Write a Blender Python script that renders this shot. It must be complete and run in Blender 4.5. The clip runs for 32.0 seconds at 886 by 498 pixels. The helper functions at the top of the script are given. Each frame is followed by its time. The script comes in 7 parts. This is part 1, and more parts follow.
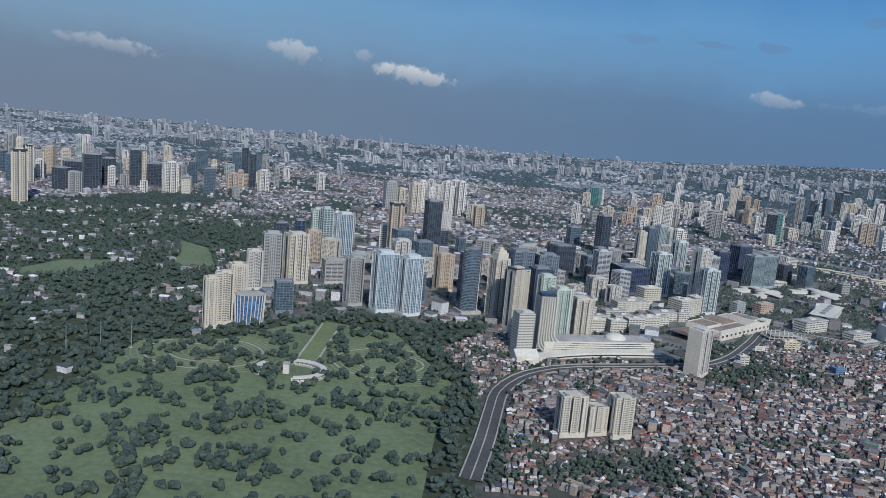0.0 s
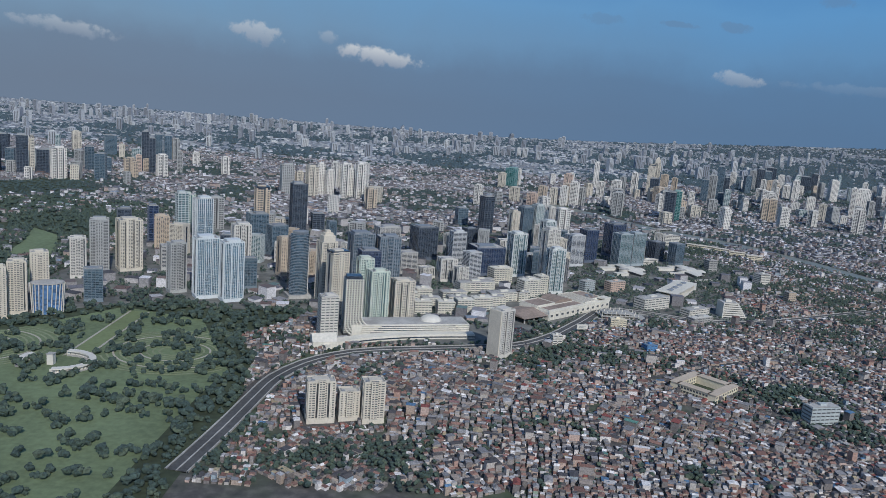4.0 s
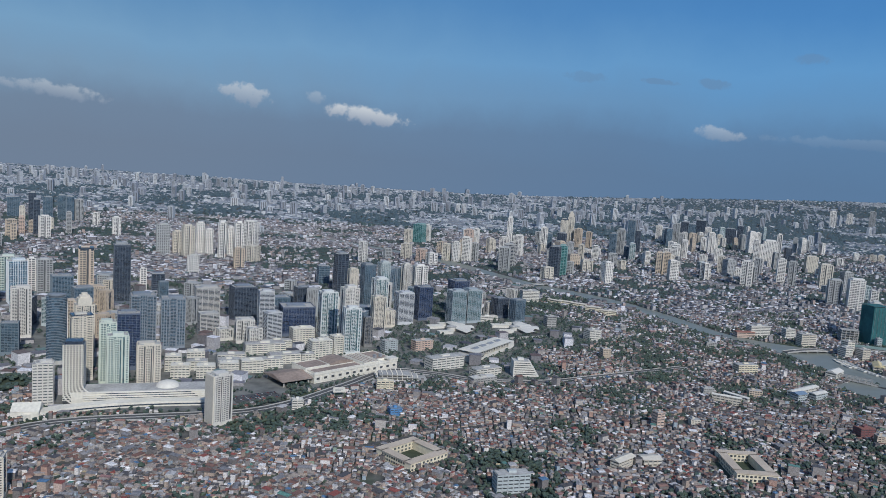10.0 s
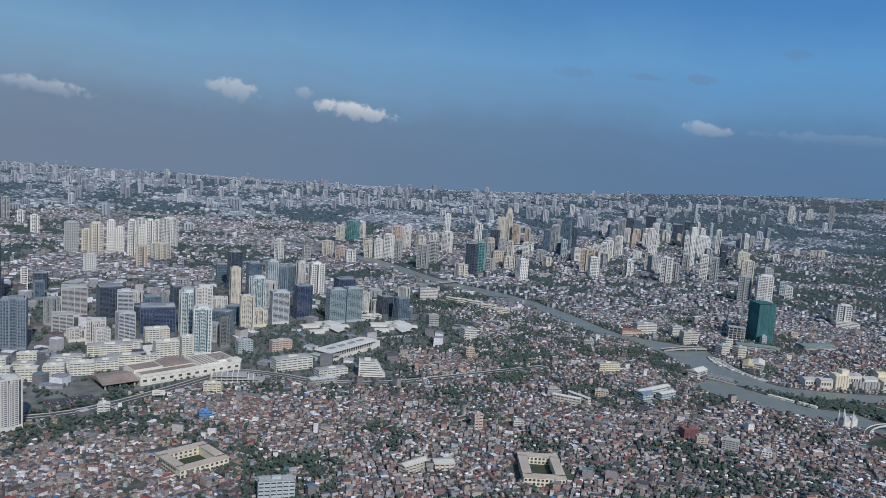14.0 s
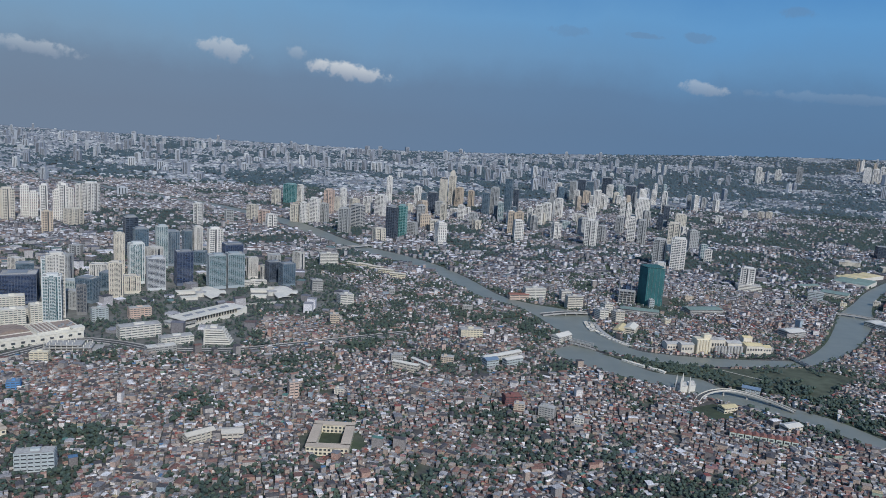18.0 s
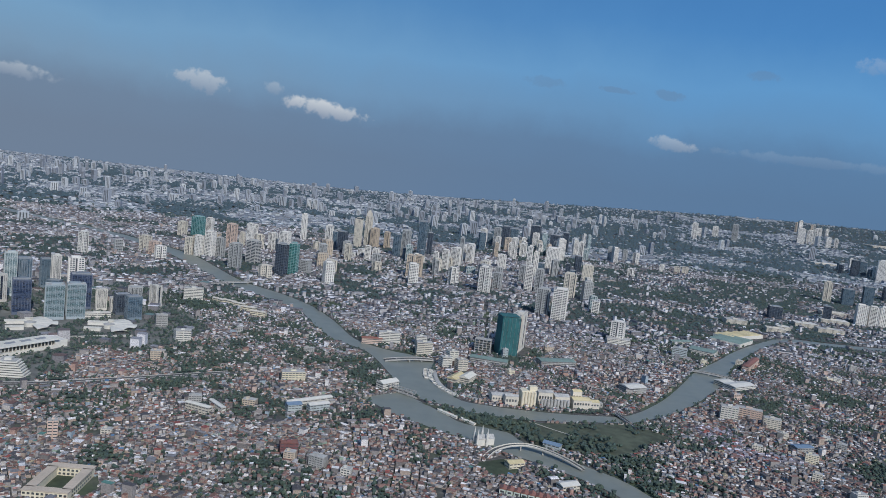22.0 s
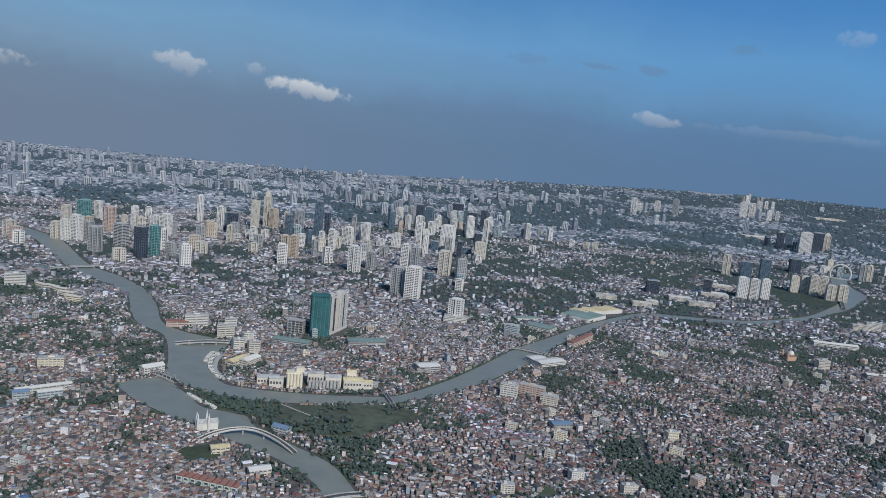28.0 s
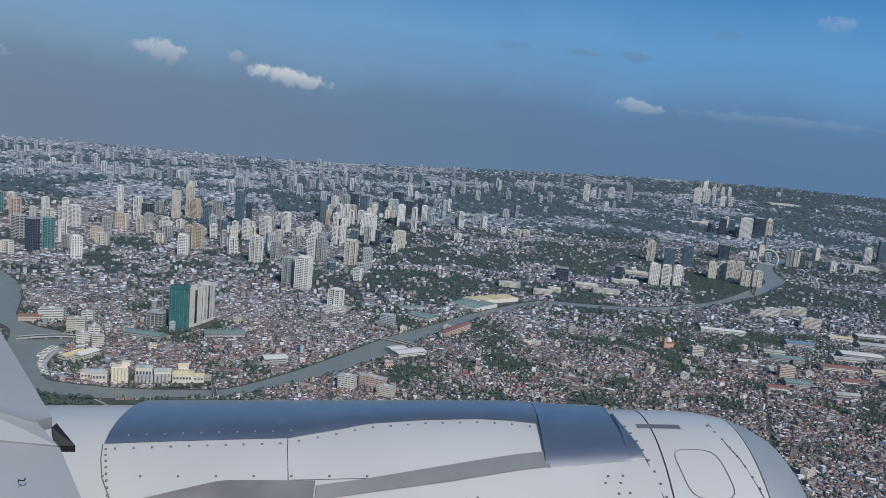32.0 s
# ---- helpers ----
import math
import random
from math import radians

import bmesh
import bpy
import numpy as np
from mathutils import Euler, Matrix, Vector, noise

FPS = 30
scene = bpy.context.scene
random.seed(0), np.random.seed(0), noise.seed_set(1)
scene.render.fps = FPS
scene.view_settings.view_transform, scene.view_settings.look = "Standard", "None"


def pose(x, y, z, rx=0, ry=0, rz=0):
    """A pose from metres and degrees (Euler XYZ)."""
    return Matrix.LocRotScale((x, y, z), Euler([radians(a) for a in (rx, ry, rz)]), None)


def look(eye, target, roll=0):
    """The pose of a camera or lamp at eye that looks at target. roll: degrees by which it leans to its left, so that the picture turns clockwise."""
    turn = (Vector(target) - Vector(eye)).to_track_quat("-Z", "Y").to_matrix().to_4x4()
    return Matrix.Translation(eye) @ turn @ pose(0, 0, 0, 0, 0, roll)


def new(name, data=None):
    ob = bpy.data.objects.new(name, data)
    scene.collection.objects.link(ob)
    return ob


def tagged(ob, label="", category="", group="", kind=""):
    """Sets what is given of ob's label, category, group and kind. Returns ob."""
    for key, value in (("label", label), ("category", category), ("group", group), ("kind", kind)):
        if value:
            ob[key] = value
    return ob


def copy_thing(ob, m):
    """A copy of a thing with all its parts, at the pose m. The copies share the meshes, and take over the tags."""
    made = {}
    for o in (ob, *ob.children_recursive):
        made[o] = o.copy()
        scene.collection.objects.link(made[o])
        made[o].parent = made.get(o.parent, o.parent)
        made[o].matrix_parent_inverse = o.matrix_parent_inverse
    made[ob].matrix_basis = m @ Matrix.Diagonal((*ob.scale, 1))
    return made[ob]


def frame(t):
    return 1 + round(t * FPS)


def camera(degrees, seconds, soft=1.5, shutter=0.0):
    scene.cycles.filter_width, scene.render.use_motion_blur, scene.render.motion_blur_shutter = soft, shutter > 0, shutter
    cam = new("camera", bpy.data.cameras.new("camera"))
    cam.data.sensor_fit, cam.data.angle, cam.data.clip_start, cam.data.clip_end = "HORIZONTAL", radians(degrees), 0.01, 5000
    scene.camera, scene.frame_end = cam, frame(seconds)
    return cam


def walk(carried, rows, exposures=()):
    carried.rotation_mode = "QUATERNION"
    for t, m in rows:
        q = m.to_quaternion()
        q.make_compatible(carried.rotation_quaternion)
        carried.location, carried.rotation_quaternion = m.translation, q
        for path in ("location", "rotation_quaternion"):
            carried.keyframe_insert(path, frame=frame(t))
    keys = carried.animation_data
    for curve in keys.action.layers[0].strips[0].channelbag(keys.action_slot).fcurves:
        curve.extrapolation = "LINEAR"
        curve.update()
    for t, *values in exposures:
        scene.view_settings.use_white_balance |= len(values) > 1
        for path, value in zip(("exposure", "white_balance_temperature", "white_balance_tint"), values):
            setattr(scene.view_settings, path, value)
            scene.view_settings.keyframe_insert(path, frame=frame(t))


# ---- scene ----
cam = camera(61.12, 32.0, 0.70)
PATH = [
    (0.0, look((-538.39, -21.96, 175.89), (-537.15, 76.63, 159.19), 5.17)),
    (0.5, look((-522.27, -20.79, 176.95), (-530.15, 77.95, 163.22), 4.26)),
    (1.0, look((-506.10, -19.64, 178.03), (-514.24, 79.55, 168.25), 4.13)),
    (1.5, look((-489.89, -18.52, 179.11), (-493.95, 80.93, 169.41), 4.17)),
    (2.0, look((-473.64, -17.42, 180.21), (-474.37, 82.02, 169.66), 4.22)),
    (2.5, look((-457.35, -16.35, 181.31), (-455.43, 82.82, 168.63), 4.55)),
    (3.0, look((-441.02, -15.31, 182.42), (-437.26, 83.35, 166.59), 4.66)),
    (3.5, look((-424.64, -14.30, 183.55), (-419.73, 83.89, 165.29), 4.78)),
    (5.5, look((-358.70, -10.56, 188.14), (-352.10, 87.40, 169.18), 4.12)),
    (6.0, look((-342.11, -9.70, 189.31), (-335.75, 88.87, 173.76), 4.15)),
    (6.5, look((-325.46, -8.88, 190.49), (-319.38, 89.86, 175.89), 3.98)),
    (7.0, look((-308.78, -8.08, 191.69), (-303.21, 90.70, 177.16), 3.98)),
    (7.5, look((-292.04, -7.32, 192.89), (-286.59, 91.46, 178.36), 4.10)),
    (8.0, look((-275.26, -6.60, 194.11), (-269.63, 92.14, 179.29), 4.15)),
    (8.5, look((-258.43, -5.91, 195.34), (-252.47, 92.81, 180.54), 4.31)),
    (9.0, look((-241.55, -5.25, 196.58), (-235.31, 93.55, 182.41), 4.25)),
    (9.5, look((-224.63, -4.63, 197.82), (-218.10, 94.28, 184.61), 4.08)),
    (10.0, look((-207.65, -4.04, 199.09), (-201.08, 95.11, 187.85), 3.86)),
    (10.5, look((-190.63, -3.49, 200.36), (-183.54, 95.63, 189.15), 3.71)),
    (11.0, look((-173.56, -2.98, 201.64), (-165.70, 95.95, 189.34), 3.76)),
    (11.5, look((-156.44, -2.50, 202.94), (-147.88, 96.26, 189.77), 3.75)),
    (12.0, look((-139.26, -2.06, 204.24), (-130.55, 96.60, 190.47), 3.84)),
    (12.5, look((-122.04, -1.67, 205.56), (-113.25, 96.90, 191.15), 3.92)),
    (13.0, look((-104.76, -1.31, 206.90), (-95.96, 97.17, 191.87), 3.99)),
    (13.5, look((-87.43, -0.99, 208.24), (-79.04, 97.68, 194.28), 3.89)),
    (14.0, look((-70.05, -0.71, 209.60), (-61.98, 98.28, 197.89), 3.80)),
    (14.5, look((-52.62, -0.47, 210.96), (-44.37, 98.42, 198.56), 4.24)),
    (16.5, look((17.65, 0.07, 216.57), (26.15, 98.21, 199.34), 5.26)),
    (17.0, look((35.35, 0.10, 218.00), (43.84, 98.24, 200.77), 4.74)),
    (17.5, look((53.11, 0.08, 219.45), (61.68, 98.25, 202.43), 4.16)),
    (18.0, look((70.93, 0.02, 220.91), (79.87, 98.20, 204.18), 3.63)),
    (18.5, look((88.80, -0.09, 222.38), (98.24, 98.19, 206.50), 3.66)),
    (19.0, look((106.73, -0.24, 223.87), (116.56, 98.34, 210.21), 3.78)),
    (19.5, look((124.72, -0.44, 225.37), (134.67, 98.32, 213.20), 3.80)),
    (20.0, look((142.76, -0.68, 226.89), (152.86, 98.18, 215.76), 3.78)),
    (20.5, look((160.87, -0.97, 228.41), (171.37, 97.90, 217.76), 3.96)),
    (21.0, look((179.03, -1.31, 229.96), (190.19, 97.50, 219.42), 4.72)),
    (21.5, look((197.25, -1.70, 231.52), (209.30, 97.01, 220.95), 5.71)),
    (22.0, look((215.53, -2.14, 233.09), (228.20, 96.46, 222.19), 6.51)),
    (22.5, look((233.87, -2.62, 234.68), (246.80, 95.88, 223.30), 7.03)),
    (23.0, look((252.28, -3.16, 236.28), (265.39, 95.26, 224.40), 7.26)),
    (23.5, look((270.74, -3.75, 237.89), (283.84, 94.68, 226.01), 7.35)),
    (24.0, look((289.26, -4.38, 239.52), (302.34, 94.09, 228.01), 7.22)),
    (24.5, look((307.85, -5.07, 241.17), (320.93, 93.45, 230.11), 6.94)),
    (25.0, look((326.50, -5.81, 242.83), (339.59, 92.74, 232.02), 6.63)),
    (25.5, look((345.21, -6.61, 244.51), (358.34, 91.93, 233.62), 6.34)),
    (27.5, look((420.70, -10.32, 251.37), (435.09, 87.73, 237.99), 5.79)),
    (28.0, look((439.73, -11.38, 253.13), (454.47, 86.61, 239.71), 5.65)),
    (28.5, look((458.83, -12.51, 254.90), (473.92, 85.43, 241.47), 5.60)),
    (29.0, look((478.00, -13.68, 256.69), (493.49, 84.19, 243.25), 5.69)),
    (29.5, look((497.23, -14.92, 258.50), (513.26, 82.84, 244.82), 5.85)),
    (30.0, look((516.53, -16.21, 260.32), (532.97, 81.42, 246.24), 6.15)),
    (30.5, look((535.90, -17.56, 262.16), (552.65, 79.98, 247.80), 6.19)),
    (31.0, look((555.33, -18.97, 264.01), (572.44, 78.45, 249.27), 6.26)),
    (31.5, look((574.83, -20.43, 265.88), (591.97, 76.97, 251.08), 6.14)),
    (32.0, look((594.41, -21.96, 267.77), (611.24, 75.49, 252.96), 5.30)),
]
walk(cam, PATH, [(0.0, 0.12, 5950, 8), (0.5, 0.24, 5950, 8), (1.0, 0.20, 5950, 8), (1.5, 0.0, 5950, 8), (2.0, -0.04, 5950, 8), (3.0, -0.02, 5950, 8), (6.0, 0.12, 5950, 8), (32.0, 0.12, 5950, 8)])

# ---- world, sun and exposure ----
SUN_EL, SUN_AZ = radians(37), radians(162)      # azimuth from +y towards +x: behind the camera and to its right
SUN_DIR = Vector((math.sin(SUN_AZ) * math.cos(SUN_EL), math.cos(SUN_AZ) * math.cos(SUN_EL), math.sin(SUN_EL)))
sun_data = bpy.data.lights.new("sun", "SUN")
sun_data.energy, sun_data.angle, sun_data.color = 2.8, radians(0.6), (1.0, 0.925, 0.82)
sun = new("sun", sun_data)
sun.matrix_world = Matrix.Translation((0, 0, 900)) @ SUN_DIR.to_track_quat("Z", "Y").to_matrix().to_4x4()

world = bpy.data.worlds.new("sky")
scene.world = world
world.use_nodes = True
wn, wl = world.node_tree.nodes, world.node_tree.links
wn.clear()


def wnode(kind, **settings):
    n = wn.new(kind)
    for key, value in settings.items():
        n.inputs[key].default_value = value
    return n


def wmath(op, a, b):
    n = wn.new("ShaderNodeMath")
    n.operation = op
    for i, v in enumerate((a, b)):
        if isinstance(v, (int, float)):
            n.inputs[i].default_value = v
        else:
            wl.new(v, n.inputs[i])
    return n.outputs[0]


def wmix(fac, a, b):
    n = wn.new("ShaderNodeMix")
    n.data_type = "RGBA"
    for i, v in ((0, fac), (6, a), (7, b)):
        if isinstance(v, (int, float, tuple)):
            n.inputs[i].default_value = v
        else:
            wl.new(v, n.inputs[i])
    return n.outputs[2]


def ramp_node(tree, stops, fac, mode="LINEAR"):
    n = tree.nodes.new("ShaderNodeValToRGB")
    n.color_ramp.interpolation = mode
    e = n.color_ramp.elements
    while len(e) < len(stops):
        e.new(0.5)
    for el, (p, c) in zip(e, stops):
        el.position, el.color = p, (*c, 1)
    tree.links.new(fac, n.inputs[0])
    return n.outputs[0]


sky = wn.new("ShaderNodeTexSky")
sky.sky_type, sky.sun_disc = "NISHITA", False
sky.sun_elevation, sky.sun_rotation = SUN_EL, SUN_AZ
sky.air_density, sky.dust_density, sky.ozone_density, sky.altitude = 1.0, 0.6, 2.0, 500
coord = wn.new("ShaderNodeTexCoord")
sep = wn.new("ShaderNodeSeparateXYZ")
wl.new(coord.outputs["Generated"], sep.inputs[0])
elev = sep.outputs[2]
# the band of city haze above the horizon, uneven along its upper edge
wob = wnode("ShaderNodeTexNoise", Scale=6.0, Detail=7.0, Roughness=0.6)
wl.new(coord.outputs["Generated"], wob.inputs["Vector"])
height = wmath("ADD", elev, wmath("MULTIPLY", wmath("SUBTRACT", wob.outputs[0], 0.5), 0.07))
band = ramp_node(world.node_tree, [(0.0, (0.135, 0.185, 0.262)), (0.045, (0.138, 0.198, 0.285)), (0.085, (0.160, 0.262, 0.385)), (0.13, (0.155, 0.290, 0.450)),
                                   (0.20, (0.098, 0.222, 0.405)), (0.32, (0.055, 0.150, 0.330))], height)
scaled = wn.new("ShaderNodeVectorMath")
scaled.operation = "SCALE"
scaled.inputs[3].default_value = 0.115
wl.new(sky.outputs[0], scaled.inputs[0])
fade = wn.new("ShaderNodeMapRange")
fade.interpolation_type = "SMOOTHSTEP"
fade.inputs[1].default_value, fade.inputs[2].default_value = 0.22, 0.55
wl.new(elev, fade.inputs[0])
azim = wmath("ARCTAN2", sep.outputs[0], sep.outputs[1])
side = wn.new("ShaderNodeMapRange")
side.interpolation_type = "SMOOTHSTEP"
side.inputs[1].default_value, side.inputs[2].default_value = -0.55, 0.65
wl.new(azim, side.inputs[0])
grey = wn.new("ShaderNodeMix")
grey.data_type, grey.blend_type = "RGBA", "MULTIPLY"
grey.inputs[0].default_value = 1.0
wl.new(band, grey.inputs[6])
wl.new(ramp_node(world.node_tree, [(0.0, (1.18, 1.08, 1.0)), (1.0, (0.78, 0.97, 1.10))], side.outputs[0]), grey.inputs[7])
tone = wmix(fade.outputs[0], grey.outputs[2], scaled.outputs[0])
# a few far cumulus clouds, by bearing (degrees from +y towards +x), elevation, half width and half height
puff = wnode("ShaderNodeTexNoise", Scale=70.0, Detail=9.0, Roughness=0.62)
wl.new(coord.outputs["Generated"], puff.inputs["Vector"])
ragged = wmath("MULTIPLY", wmath("SUBTRACT", puff.outputs[0], 0.5), 4.0)


def cloud(bearing, lift, half_w, half_h, lean, strength, tops=(0.52, 0.53, 0.54, 1)):
    global tone
    da = wmath("SUBTRACT", azim, radians(bearing))
    de = wmath("ADD", wmath("SUBTRACT", elev, math.sin(radians(lift))), wmath("MULTIPLY", da, lean))
    u = wmath("DIVIDE", da, radians(half_w))
    v = wmath("DIVIDE", de, radians(half_h))
    r2 = wmath("ADD", wmath("MULTIPLY", u, u), wmath("MULTIPLY", v, v))
    body = wn.new("ShaderNodeMapRange")
    body.interpolation_type = "SMOOTHSTEP"
    body.inputs[1].default_value, body.inputs[2].default_value = 0.25, 1.25
    body.inputs[3].default_value, body.inputs[4].default_value = strength, 0.0
    wl.new(wmath("ADD", r2, ragged), body.inputs[0])
    shade = wn.new("ShaderNodeMapRange")
    shade.inputs[1].default_value, shade.inputs[2].default_value = -0.9, 0.7
    wl.new(v, shade.inputs[0])
    tone = wmix(body.outputs[0], tone, wmix(shade.outputs[0], (0.25, 0.29, 0.36, 1) if tops[0] > 0.3 else tops, tops))


cloud(-2.7, 3.2, 3.0, 0.62, 0.09, 1.00)
cloud(-11.6, 4.1, 1.9, 0.75, 0.09, 0.62)
cloud(-23.8, 3.2, 3.4, 0.50, 0.10, 0.45)
cloud(23.1, 3.4, 1.6, 0.50, 0.12, 0.42)
cloud(35.4, 9.5, 1.2, 0.55, 0.06, 0.22)
cloud(-6.4, 4.2, 0.8, 0.50, 0.10, 0.30)
cloud(32.6, 3.1, 7.0, 0.35, 0.03, 0.10)
cloud(13.4, 7.0, 1.5, 0.45, 0.06, 0.30, (0.135, 0.205, 0.305, 1))
cloud(18.8, 6.9, 1.4, 0.22, 0.08, 0.42, (0.135, 0.205, 0.305, 1))
cloud(22.6, 6.8, 1.2, 0.35, 0.14, 0.42, (0.135, 0.205, 0.305, 1))
cloud(28.6, 8.6, 1.3, 0.35, 0.05, 0.35, (0.135, 0.205, 0.305, 1))
back = wn.new("ShaderNodeBackground")
wl.new(tone, back.inputs[0])
back.inputs[1].default_value = 1.0
wout = wn.new("ShaderNodeOutputWorld")
wl.new(back.outputs[0], wout.inputs[0])

# ---- materials ----
MATS = {}


def material(name, base, rough=0.8, metal=0.0, grain=0.5, vary=0.15, patch=0.03, bump=0.0, tint=None, coat=0.0):
    """A plain surface with fine grain and larger stains."""
    if name in MATS:
        return MATS[name]
    m = bpy.data.materials.new(name)
    m.use_nodes = True
    t = m.node_tree
    p = t.nodes["Principled BSDF"]
    p.inputs["Roughness"].default_value, p.inputs["Metallic"].default_value = rough, metal
    p.inputs["Coat Weight"].default_value = coat
    tc = t.nodes.new("ShaderNodeTexCoord")
    n1, n2 = t.nodes.new("ShaderNodeTexNoise"), t.nodes.new("ShaderNodeTexNoise")
    n1.inputs["Scale"].default_value, n2.inputs["Scale"].default_value = grain, patch
    n1.inputs["Detail"].default_value, n2.inputs["Detail"].default_value = 4, 3
    for n in (n1, n2):
        t.links.new(tc.outputs["Object"], n.inputs["Vector"])
    add = t.nodes.new("ShaderNodeMath")
    t.links.new(n1.outputs[0], add.inputs[0])
    t.links.new(n2.outputs[0], add.inputs[1])
    lo = tuple(c * (1 - vary) for c in (tint or base))
    hi = tuple(min(1, c * (1 + vary)) for c in base)
    col = ramp_node(t, [(0.36, lo), (0.64, hi)], wrap_half(t, add.outputs[0]))
    t.links.new(col, p.inputs["Base Color"])
    if bump:
        b = t.nodes.new("ShaderNodeBump")
        b.inputs["Strength"].default_value = bump
        t.links.new(n1.outputs[0], b.inputs["Height"])
        t.links.new(b.outputs[0], p.inputs["Normal"])
    MATS[name] = m
    return m


def wrap_half(t, socket):
    h = t.nodes.new("ShaderNodeMath")
    h.operation = "MULTIPLY"
    h.inputs[1].default_value = 0.5
    t.links.new(socket, h.inputs[0])
    return h.outputs[0]


def island_material(name, stops, rough=0.85, grain=1.2, vary=0.25, metal=0.0):
    """Every joined piece takes its own colour out of a list of paints and roofings, the far ones hazed."""
    m = bpy.data.materials.new(name)
    m.use_nodes = True
    t = m.node_tree
    p = t.nodes["Principled BSDF"]
    p.inputs["Roughness"].default_value, p.inputs["Metallic"].default_value = rough, metal
    g = t.nodes.new("ShaderNodeNewGeometry")
    col = ramp_node(t, stops, g.outputs["Random Per Island"], "CONSTANT")
    tc, n = t.nodes.new("ShaderNodeTexCoord"), t.nodes.new("ShaderNodeTexNoise")
    n.inputs["Scale"].default_value, n.inputs["Detail"].default_value = grain, 4
    t.links.new(tc.outputs["Object"], n.inputs["Vector"])
    mr = t.nodes.new("ShaderNodeMapRange")
    mr.inputs[1].default_value, mr.inputs[2].default_value = 0.3, 0.7
    mr.inputs[3].default_value, mr.inputs[4].default_value = 1 - vary, 1 + vary
    t.links.new(n.outputs[0], mr.inputs[0])
    sc = t.nodes.new("ShaderNodeVectorMath")
    sc.operation = "SCALE"
    t.links.new(col, sc.inputs[0])
    t.links.new(mr.outputs[0], sc.inputs[3])
    t.links.new(sc.outputs[0], p.inputs["Base Color"])
    return m


def glass_material(name, base, rough=0.12, spread=0.5):
    """Window glass of a facade: every pane reflects a little differently."""
    m = bpy.data.materials.new(name)
    m.use_nodes = True
    t = m.node_tree
    p = t.nodes["Principled BSDF"]
    p.inputs["Roughness"].default_value, p.inputs["IOR"].default_value = rough, 1.9
    tc = t.nodes.new("ShaderNodeTexCoord")
    snap = t.nodes.new("ShaderNodeVectorMath")
    snap.operation = "SNAP"
    snap.inputs[1].default_value = (2.1, 2.1, 1.45)
    t.links.new(tc.outputs["Object"], snap.inputs[0])
    wh = t.nodes.new("ShaderNodeTexWhiteNoise")
    t.links.new(snap.outputs[0], wh.inputs["Vector"])
    big = t.nodes.new("ShaderNodeTexNoise")
    big.inputs["Scale"].default_value = 0.08
    t.links.new(tc.outputs["Object"], big.inputs["Vector"])
    s = t.nodes.new("ShaderNodeMath")
    t.links.new(wh.outputs[0], s.inputs[0])
    t.links.new(big.outputs[0], s.inputs[1])
    col = ramp_node(t, [(0.2, tuple(c * (1 - spread) for c in base)), (0.75, tuple(c * (1 + spread) for c in base)), (0.97, tuple(c * 0.6 + 0.2 for c in base))], wrap_half(t, s.outputs[0]))
    t.links.new(col, p.inputs["Base Color"])
    return m


GLASS = {"dark": glass_material("dark_glass", (0.042, 0.056, 0.080)), "blue": glass_material("blue_glass", (0.066, 0.106, 0.145)),
         "teal": glass_material("teal_glass", (0.090, 0.150, 0.165)), "tealg": glass_material("green_glass", (0.045, 0.150, 0.150)),
         "navy": glass_material("navy_glass", (0.030, 0.048, 0.098)), "sky": glass_material("bright_blue_glass", (0.085, 0.155, 0.215)),
         "window": glass_material("window_glass", (0.055, 0.061, 0.068), 0.30)}
